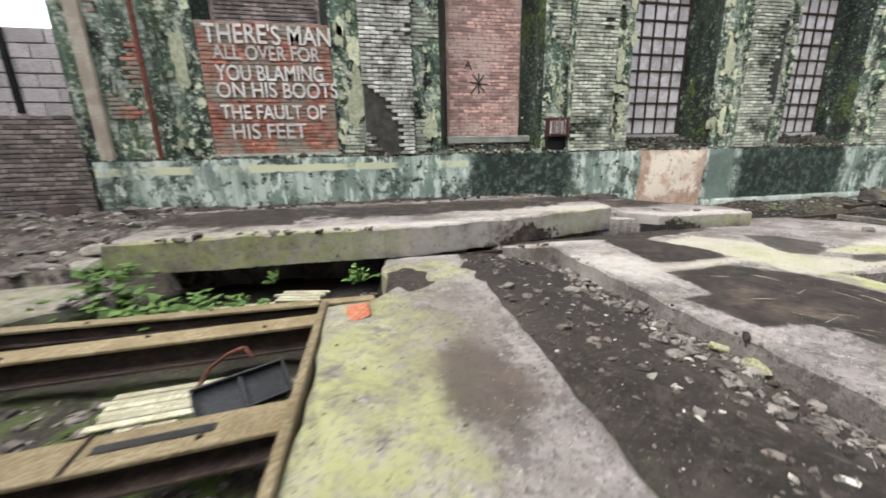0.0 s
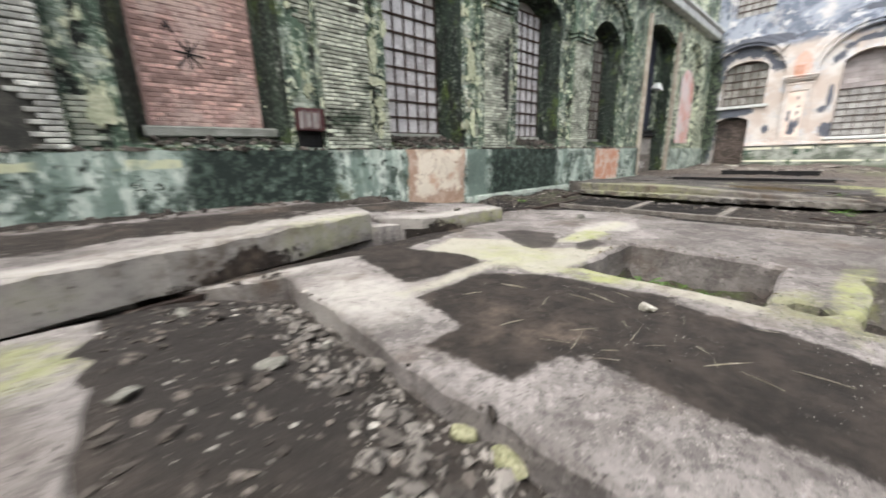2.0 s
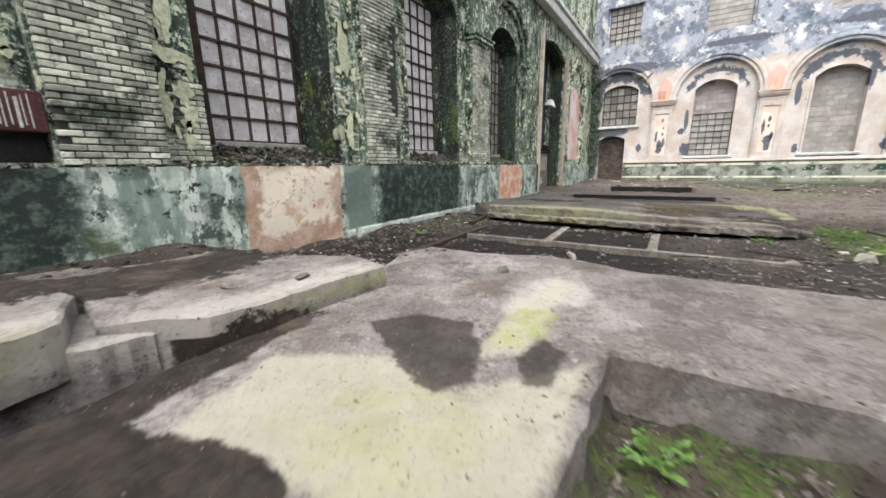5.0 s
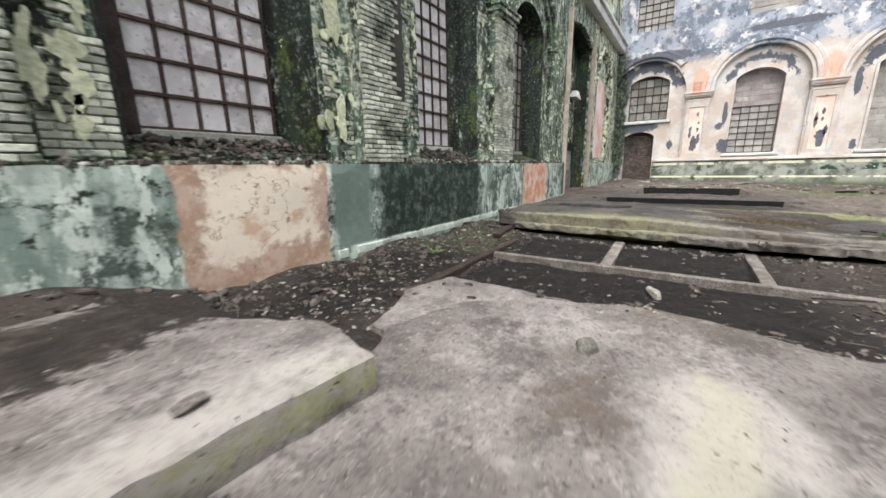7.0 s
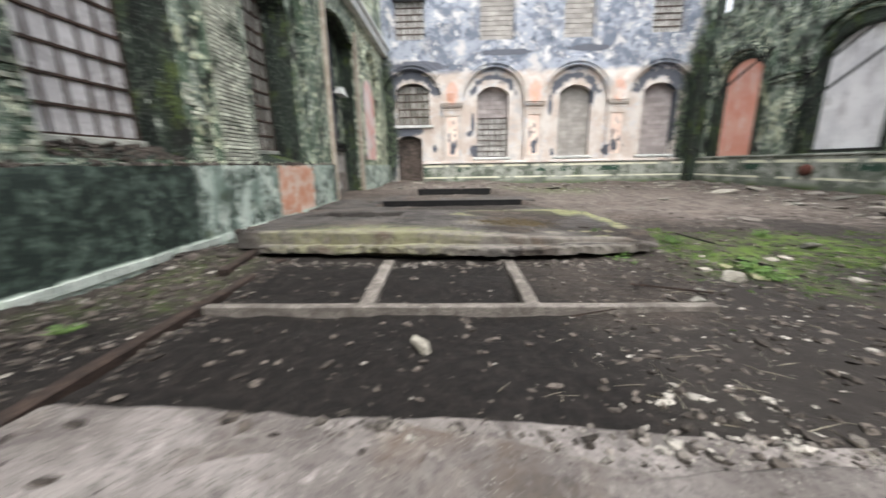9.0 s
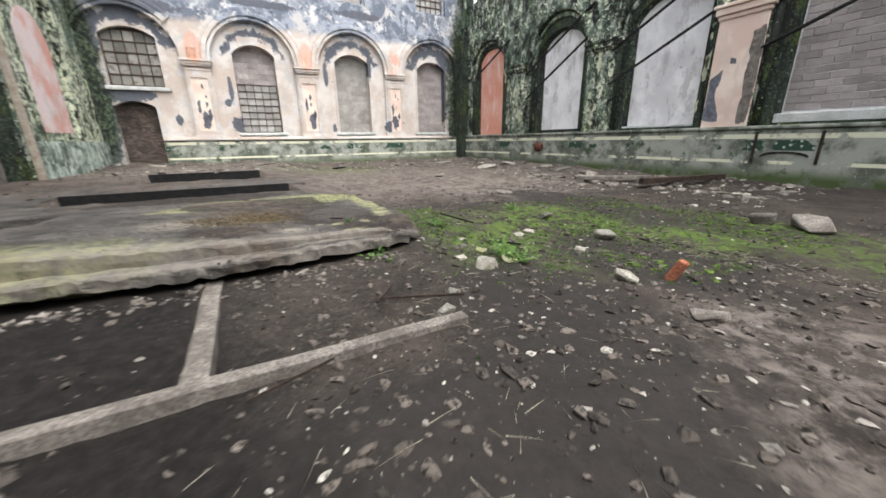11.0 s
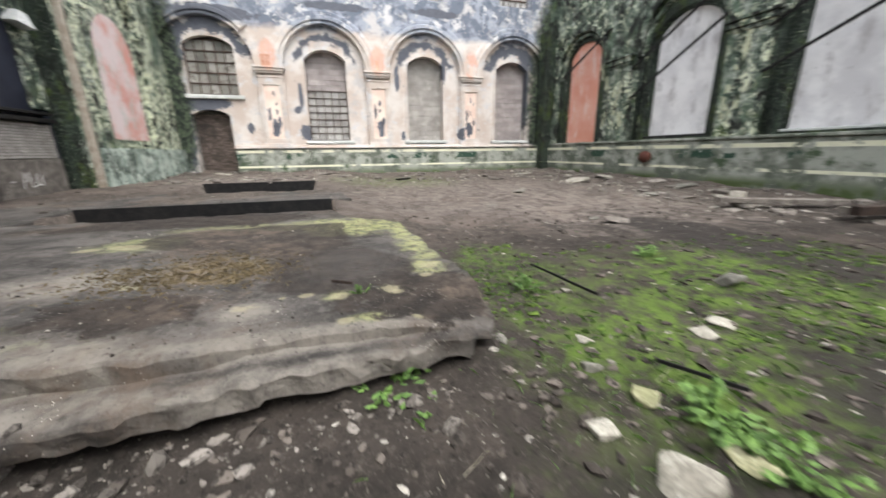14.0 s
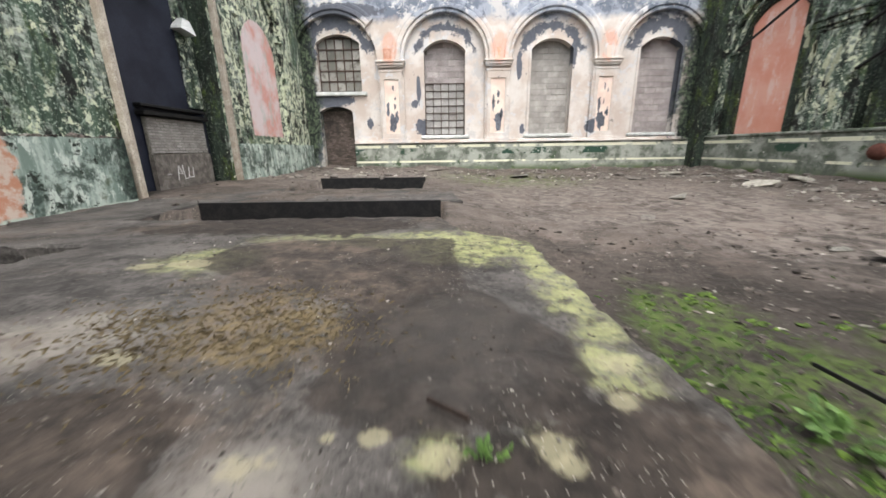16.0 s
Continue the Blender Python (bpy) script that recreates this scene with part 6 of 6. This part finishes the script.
# ---- iron strips and ribs in the sunken floor ----
def bar(name, a, b, wide, high, material, label, seed=0):
    a, b = Vector(a), Vector(b)
    m = Matrix.Translation((a + b) / 2) @ Euler((0, 0, math.atan2(b.y - a.y, b.x - a.x))).to_matrix().to_4x4()
    bm = bmesh.new()
    n = max(2, int((b - a).length / 0.2))
    h = (b - a).length / 2
    rows = []
    for i in range(n + 1):
        x = -h + 2 * h * i / n
        j = 0.012 * noise.noise(Vector((x * 2, seed, 0)))
        rows.append([bm.verts.new((x, s * wide / 2 * (1 + 0.15 * noise.noise(Vector((x * 5, s, seed)))) + j, z)) for s, z in ((-1, -high), (-1, -0.006), (-0.8, 0), (0.8, 0), (1, -0.006), (1, -high))])
    for p, q in zip(rows, rows[1:]):
        for i in range(5):
            bm.faces.new((p[i], p[i + 1], q[i + 1], q[i]))
    bm.faces.new(rows[0])
    bm.faces.new(rows[-1])
    bmesh.ops.recalc_face_normals(bm, faces=bm.faces)
    bmesh.ops.transform(bm, matrix=m, verts=bm.verts)
    return tagged(link(name, bm, material), label, name.replace("_", " "))


bar("floor_rail", (8.2, 0.5, -0.07), (8.2, 4.8, -0.07), 0.09, 0.25, M_RUBBLE, "pale worn rail set in the sunken floor", 1)
bar("floor_rib", (8.24, 3.4, -0.075), (9.7, 3.46, -0.075), 0.13, 0.25, M_RUBBLE, "low concrete rib between earth panels", 2)
bar("floor_rib", (8.24, 1.97, -0.075), (9.7, 1.98, -0.075), 0.12, 0.25, M_RUBBLE, "low concrete rib between earth panels", 3)
bar("floor_kerb", (6.2, 4.78, -0.04), (9.75, 4.88, -0.08), 0.11, 0.3, M_STEEL, "dark iron kerb beside the wall rubble", 4)
bar("floor_kerb", (9.0, 5.15, 0.0), (10.1, 5.35, 0.02), 0.12, 0.2, M_STEEL, "broken dark kerb below the slab", 5)
bar("iron_lintel", (0.95, 3.62, 0.05), (1.75, 3.7, 0.06), 0.05, 0.12, M_STEEL, "rusty iron strip under the platform edge", 6)

# ---- single stones, bricks and timbers ----
def stone(x, y, size, seed, material, label, flat=0.6, name="stone", sink=0.25):
    bm = bmesh.new()
    size *= 0.8
    stone_mesh(bm, (x, y, surface(x, y) + size * flat * (1 - sink) * 0.8), size, seed, 2, flat)
    return tagged(link(name, bm, material), label, name.replace("_", " "))


stone(5.76, 3.06, 0.085, 11, M_STONE, "grey angular stone on the concrete", 0.75)
stone(7.62, 2.86, 0.12, 12, M_CHIP, "pale angular stone on dark earth", 0.55)
stone(3.15, 1.3, 0.05, 13, M_CHIP, "small pale stone on the earth sheet")
stone(8.97, -0.22, 0.12, 14, M_CHIP, "pale stone among green leaves", 0.8)
stone(9.25, -0.1, 0.07, 15, M_CHIP, "small flat pale stone", 0.5)
stone(9.03, -1.91, 0.19, 16, M_STONE, "thick mossy slab fragment on the moss", 0.45)
stone(10.2, -2.1, 0.16, 17, M_STONE, "grey stone half hidden in weeds", 0.4)
stone(8.9, -1.35, 0.1, 18, M_CHIP, "flat white stone on wet moss", 0.3)
stone(9.7, -1.2, 0.1, 19, M_CHIP, "flat white stone on wet moss", 0.25)
stone(8.35, 0.55, 0.08, 20, M_STONE, "grey stone on trodden earth")
stone(8.6, 0.35, 0.07, 21, M_STONE, "grey stone on trodden earth")
stone(8.05, -0.9, 0.1, 22, M_CHIP, "chipped pale stone beside a brick")
stone(9.9, 0.0, 0.05, 23, M_STONE, "small grey stone at the slab corner")
stone(9.6, -0.35, 0.06, 24, M_STONE, "small grey stone on moss")
stone(7.4, -0.8, 0.16, 25, M_RUBBLE, "flat grey stone sunk in earth", 0.25)
stone(13.5, -6.9, 0.2, 26, M_CHIP, "white block of plaster on the far floor", 0.9)
stone(13.0, -6.4, 0.3, 27, M_RUBBLE, "broken slab leaning on rubble", 0.3)
stone(8.5, -4.2, 0.25, 28, M_RUBBLE, "grey lump of fallen masonry", 0.5)
stone(8.0, -4.3, 0.3, 29, M_RUBBLE, "grey lump of fallen masonry", 0.4)
stone(4.3, 4.0, 0.07, 30, M_RUBBLE, "dark clod of earth on the slab", 0.4)
stone(3.9, 4.25, 0.06, 31, M_RUBBLE, "dark clod of earth on the slab", 0.4)
stone(-4.3, 6.0, 0.3, 32, M_STEEL, "dark rusty plate leaning on rubble", 0.3)
for k, (x, y, size) in enumerate(((12.7, -5.7, 0.17), (14.7, -6.0, 0.3), (13.8, -7.1, 0.4), (14.6, -2.1, 0.2), (16.2, -3.5, 0.35), (17.7, -6.3, 0.45), (12.6, -3.2, 0.25), (15.5, -7.8, 0.4), (18.5, -8.0, 0.5), (19.5, -4.4, 0.35), (20.8, -1.5, 0.4), (21.5, -6.5, 0.45), (16.8, -8.3, 0.35), (13.0, -8.2, 0.3), (20.2, 3.2, 0.3), (21.8, 1.2, 0.35), (13.0, -3.1, 0.12), (22.5, 4.4, 0.3))):
    stone(x, y, size, 60 + k, (M_RUBBLE, M_STONE, M_CHIP)[k % 3], "flat broken slab of concrete among far rubble", 0.16, "slab_fragment", 0.1)
for k, (x, y, size, flat) in enumerate(((1.86, 1.26, 0.08, 0.6), (1.84, 1.45, 0.07, 0.6), (1.43, 1.33, 0.06, 0.4), (1.75, 2.39, 0.05, 0.6), (1.22, 3.18, 0.08, 0.3), (1.45, 2.27, 0.09, 0.3), (0.95, 2.34, 0.06, 0.4))):
    stone(x, y, size, 90 + k, M_STONE if k > 1 else M_MOSSY_STONE, "broken lump of pale concrete on dark earth", flat)
for k, (x, y, size) in enumerate(((9.35, -0.41, 0.1), (9.0, -0.5, 0.11), (9.77, -1.43, 0.1), (10.46, -0.8, 0.07), (9.84, -0.48, 0.07))):
    stone(x, y, size, 110 + k, M_MOSSY_STONE if k < 2 else M_CHIP, "pale yellowish flat stone on wet moss", 0.28)
stone(-3.2, 4.8, 0.25, 33, M_CHIP, "pale lump of fallen plaster", 0.35)
stone(-3.0, 4.3, 0.2, 34, M_CHIP, "pale lump of fallen plaster", 0.4)
loose = new("loose_brick", brick_data("loose_brick", (0.2, 0.1, 0.07), M_ORANGE, 0.012))
loose.matrix_world = pose(7.9, -1.3, surface(7.9, -1.3) + 0.075, 20, 65, 30)
tagged(loose, "orange-red brick lying tilted on mossy earth", "brick")
for a, b, w, h, lab in (((11.5, -6.1, 0.06), (11.2, -8.6, 0.16), 0.14, 0.1, "long grey plank lying by the south wall"), ((13.2, -6.0, 0.04), (12.2, -7.6, 0.08), 0.2, 0.08, "pale broken plank on rubble"), ((10.95, -0.78, -0.02), (10.2, -0.86, 0.0), 0.035, 0.03, "thin dark batten lying on moss"), ((9.5, -0.62, -0.05), (9.2, -0.8, -0.03), 0.03, 0.03, "short dark stick on moss"), ((8.7, 0.95, -0.06), (8.45, 0.35, -0.05), 0.035, 0.03, "bent grey stick on earth"), ((8.1, 1.35, -0.06), (7.95, 1.75, -0.06), 0.02, 0.02, "thin brown twig on earth"), ((8.85, 0.75, -0.05), (8.6, 0.95, -0.04), 0.05, 0.02, "splinter of grey wood on earth"), ((10.5, 0.86, 0.185), (10.42, 0.74, 0.185), 0.03, 0.03, "short rusty bolt on the slab")):
    bar("plank" if w > 0.1 else "stick", a, b, w * (1 if w > 0.1 else 0.35), h * (1 if w > 0.1 else 0.6), M_BLACK if "dark" in lab else M_STEEL if w < 0.1 else M_RUBBLE, lab, a[0])
far_beam = bar("timber_beam", (11.3, -5.9, 0.1), (10.9, -8.4, 0.22), 0.12, 0.12, M_STEEL, "dark timber beam propped on the plank", 8)
# black rims down the far walls of the two trenches
bar("trench_rim", (15.1, 0.86, 0.14), (15.1, 4.6, 0.14), 0.08, 0.5, M_BLACK, "black rim covering the trench's far wall", 9)
bar("trench_rim", (19.27, 1.3, 0.18), (19.27, 4.1, 0.18), 0.08, 0.5, M_BLACK, "black rim covering the trench's far wall", 10)

# ---- what nobody could count: rubble, chips, moss, straw ----
ICO = bmesh.new()
bmesh.ops.create_icosphere(ICO, subdivisions=1, radius=1.0)
ICO_V = np.array([tuple(v.co) for v in ICO.verts])
ICO_F = np.array([[v.index for v in f.verts] for f in ICO.faces])
ICO.free()


def scatter(name, zones, sizes, material, label, seed, flat=(0.35, 0.9), mask=None, height=None, sink=0.3):
    """Many small lumps in one mesh. zones: (count, x0, x1, y0, y1)."""
    r = np.random.RandomState(seed)
    vs, fs, k = [], [], 0
    for count, x0, x1, y0, y1 in zones:
        for _ in range(count):
            x, y = r.uniform(x0, x1), r.uniform(y0, y1)
            if mask and not mask(x, y):
                continue
            s = sizes[0] + (sizes[1] - sizes[0]) * r.rand() ** 4.0
            f = r.uniform(*flat)
            z = (height(x, y) if height else surface(x, y)) + s * f * (1 - 2 * sink) * 0.5
            a = r.uniform(0, 6.3)
            co = ICO_V * (1 + r.uniform(-0.42, 0.42, (12, 1))) * (s * r.uniform(0.7, 1.4), s * r.uniform(0.5, 1.0), s * f)
            c, sn = math.cos(a), math.sin(a)
            tilt = r.uniform(-0.3, 0.3)
            X = co[:, 0] * c - co[:, 1] * sn
            Y = co[:, 0] * sn + co[:, 1] * c
            vs.append(np.stack([X + x, Y + y, co[:, 2] + X * tilt * 0.5 + z], 1))
            fs.append(ICO_F + 12 * k)
            k += 1
    me = bpy.data.meshes.new(name)
    me.from_pydata(np.concatenate(vs).tolist(), [], np.concatenate(fs).tolist())
    me.materials.append(material)
    return tagged(new(name, me), label, "rubble", "", "stuff")


def island_stone(name, a, b, vary=0.5):
    n = Nodes(name)
    c = n.mix(n.island(), a, b)
    c = n.mix(n.step(n.noise(30, 5), 0.45, 0.65), c, tuple(v * 0.45 for v in a))
    return n.done(c, 0.95, n.bump(n.noise(80, 4), 0.4, 0.006))


M_GRIT = island_stone("mixed_grit", (0.03, 0.025, 0.021), (0.15, 0.128, 0.11))
M_CHIPS = island_stone("pale_chips", (0.13, 0.12, 0.105), (0.46, 0.43, 0.38))
M_SCARP = island_stone("crumbled_concrete", (0.05, 0.043, 0.037), (0.26, 0.235, 0.21))
M_CLUMP = island_stone("moss_clumps", (0.02, 0.032, 0.008), (0.1, 0.16, 0.025))
OPEN_PITS = [(-2.6, -0.4, 0.2, 2.1), (-2.3, 0.0, 2.7, 3.6), (3.7, 4.65, 0.9, 1.95), (3.7, 4.65, -1.2, 0.44)]
low = lambda x, y: surface(x, y) < 0.09
off_slab = lambda x, y: x < 9.4 or surface(x, y) < 0.03 or x > 14
scatter("earth_grit", [(900, 0.85, 1.9, -0.5, 3.6), (600, 6.4, 9.9, 1.6, 4.8), (2600, 6.4, 9.9, -2.5, 1.7), (1800, 5.0, 10.2, 4.6, 6.0), (2500, 7.0, 14.0, -6.0, 0.3), (700, 12, 23, -9, 0), (500, 15, 24, 0, 6)] + [(350, *p) for p in OPEN_PITS], (0.006, 0.045), M_GRIT, "dark grit and clods on the earth", 1, (0.25, 0.7), off_slab)
scatter("pale_chips", [(420, 0.85, 1.9, -0.5, 3.6), (130, 6.4, 9.9, 1.7, 4.8), (700, 6.4, 9.9, -2.5, 1.7), (900, 5.0, 10.2, 4.7, 6.0), (800, 7.0, 13.0, -5.0, 0.3), (500, 12, 23, -9, 0), (200, 15, 24, 0, 6)] + [(110, *p) for p in OPEN_PITS], (0.004, 0.026), M_CHIPS, "pale chips of plaster and stone on the earth", 2, (0.12, 0.5), off_slab)
scatter("slab_litter", [(500, 1.9, 6.4, -0.5, 4.0), (700, -2.2, 4.8, 4.0, 6.0), (2600, 9.9, 12.6, 0.1, 3.0), (400, 12.0, 14.0, 0.1, 5.5), (250, -0.3, 0.8, 0.3, 3.4)], (0.002, 0.009), M_GRIT, "small dark litter on the concrete", 3)
scatter("slab_chips", [(110, 1.9, 6.4, -0.5, 4.0), (200, -2.2, 4.8, 4.6, 6.0), (500, 9.9, 12.6, 0.1, 3.0), (60, 12, 14, 0.1, 5.5)], (0.002, 0.009), M_CHIPS, "small pale chips on the concrete", 4)
scatter("scarp_rubble", [(420, 1.5, 2.0, 0.2, 2.2), (200, 1.55, 1.98, 2.2, 3.2)], (0.01, 0.06), M_SCARP, "crumbled concrete along the broken floor edge", 15, (0.4, 0.8), low)
scatter("edge_crumbs", [(420, 9.42, 9.64, 0.3, 4.8), (160, 6.5, 6.75, 0.8, 3.4)], (0.008, 0.045), M_SCARP, "crumbs of concrete fallen from the broken edges", 19, (0.3, 0.8))
scatter("pit_rubble", [(520, *OPEN_PITS[0]), (300, *OPEN_PITS[1])], (0.012, 0.07), M_SCARP, "brown rubble and clods in the girder pit", 16, (0.3, 0.8))
scatter("pit_moss", [(500, -1.6, -0.42, 0.2, 1.15)], (0.01, 0.04), M_CLUMP, "yellow-green moss on the pit floor", 17, (0.2, 0.5))
scatter("wall_rubble", [(600, 4.9, 10.2, 5.2, 6.02), (400, -3.6, 4.8, 5.6, 6.02)], (0.01, 0.065), M_GRIT, "broken plaster along the wall's foot", 5)
scatter("far_rubble", [(380, 14, 24, -9.0, -5.5), (300, 19, 24.1, -5, 6), (260, 9, 14, -9.0, -6), (160, -5.6, -2.6, 3.9, 6.4)], (0.03, 0.17), M_RUBBLE, "fallen rubble lying at the far walls", 6, (0.2, 0.6))
scatter("far_chips", [(260, 14, 24, -9.0, -5.5), (260, 19, 24.1, -5, 6), (200, 9, 14, -9.0, -5), (260, -5.6, -2.5, 3.8, 6.4)], (0.02, 0.1), M_CHIPS, "pale plaster lumps at the far walls", 7, (0.2, 0.6))
scatter("white_rubble", [(60, 5.3, 6.7, 4.5, 5.5), (40, 4.8, 9.8, 5.0, 5.9), (60, 6.6, 7.1, 0.9, 1.8), (25, 6.6, 8.0, -0.6, 1.6)], (0.012, 0.05), M_CHIPS, "white plaster fragments in the dark rubble", 14, (0.15, 0.5))
mossy = lambda x, y: noise.noise(Vector((x * 0.9, y * 0.9, 7))) + 0.5 * noise.noise(Vector((x * 3, y * 3, 2))) > 0.16 and low(x, y)
scatter("moss_clumps", [(6000, 7.6, 11.5, -4.6, -1.2), (700, 8.5, 11.5, -1.2, -0.3), (1500, 10.2, 12.4, -1.1, 0.0), (300, 3.7, 4.65, 0.9, 1.95), (300, 3.7, 4.65, -1.2, 0.44), (300, -2.4, -0.4, 0.3, 2.0)], (0.008, 0.04), M_CLUMP, "cushions of bright green moss on damp earth", 8, (0.2, 0.5), mossy)
scatter("ledge_debris", [(900, -3.7, 15.6, 6.05, 6.2), (600, 4.95, 6.65, 6.2, 6.75), (500, 8.6, 10.3, 6.2, 6.75), (200, 1.4, 3.0, 6.2, 6.5)], (0.008, 0.07), M_GRIT, "dirt and debris on the dado ledge and sills", 9, (0.4, 0.9), None, lambda x, y: 1.13 if y < 6.28 else 1.2 + (y - 6.3) * 0.42)
scatter("ledge_chips", [(160, -3.7, 15.6, 6.06, 6.2), (90, 4.9, 6.65, 6.2, 6.75), (60, 1.4, 3.0, 6.2, 6.5)], (0.008, 0.05), M_CHIPS, "pale flakes on the dado ledge and sills", 10, (0.3, 0.8), None, lambda x, y: 1.13 if y < 6.28 else 1.2 + (y - 6.3) * 0.42)


def blades(name, zones, length, material, label, seed, keep_low=False):
    """Short bent blades of grass or straw in one mesh."""
    r = np.random.RandomState(seed)
    vs, fs = [], []
    for count, cx, cy, sx, sy in zones:
        for _ in range(count):
            x, y = cx + sx * r.randn(), cy + sy * r.randn()
            z = surface(x, y)
            if keep_low and z > 0.03:
                continue
            a, ln = r.uniform(0, 6.3), length * r.uniform(0.5, 1.3)
            w = 0.0022
            dx, dy = math.cos(a), math.sin(a)
            up = r.uniform(0.2, 0.9) * (1 if length < 0.1 else 0.12)
            k = len(vs)
            vs += [(x - dy * w, y + dx * w, z), (x + dy * w, y - dx * w, z), (x + dx * ln * 0.5, y + dy * ln * 0.5, z + ln * up * 0.7), (x + dx * ln, y + dy * ln, z + ln * up * 0.6)]
            fs += [(k, k + 1, k + 2), (k + 1, k + 3, k + 2)]
    me = bpy.data.meshes.new(name)
    me.from_pydata(vs, [], fs)
    me.materials.append(material)
    tagged(new(name, me), label, "grass", "", "stuff")


blades("dry_grass", [(1700, 11.0, 1.65, 0.2, 0.26), (900, 10.9, 2.0, 0.2, 0.2), (900, 4.2, 1.5, 0.25, 0.25)], 0.032, M_STRAW, "flattened dry brown grass", 11)
blades("green_grass", [(800, 9.5, -2.2, 0.9, 1.0), (300, 9.4, -0.6, 0.4, 0.3), (200, 11.0, -0.5, 0.4, 0.15), (200, 4.2, 1.5, 0.3, 0.3)], 0.06, M_LEAF, "sparse green grass in the moss", 12, True)

blades("dry_stalks", [(60, 7.1, 1.3, 0.35, 0.5), (40, 7.6, 0.3, 0.6, 0.6), (30, 8.6, 0.4, 0.4, 0.4), (110, 8.1, -2.35, 0.45, 0.12), (60, 8.6, -2.5, 0.3, 0.2), (40, 2.9, 1.2, 0.4, 0.6)], 0.17, M_STALK, "pale dry stalks lying about", 18)

# from the plan's units to metres
for thing in list(scene.objects):
    if thing.parent is None and thing.type in ("MESH", "EMPTY"):
        thing.matrix_basis = Matrix.Scale(SIZE, 4) @ thing.matrix_basis
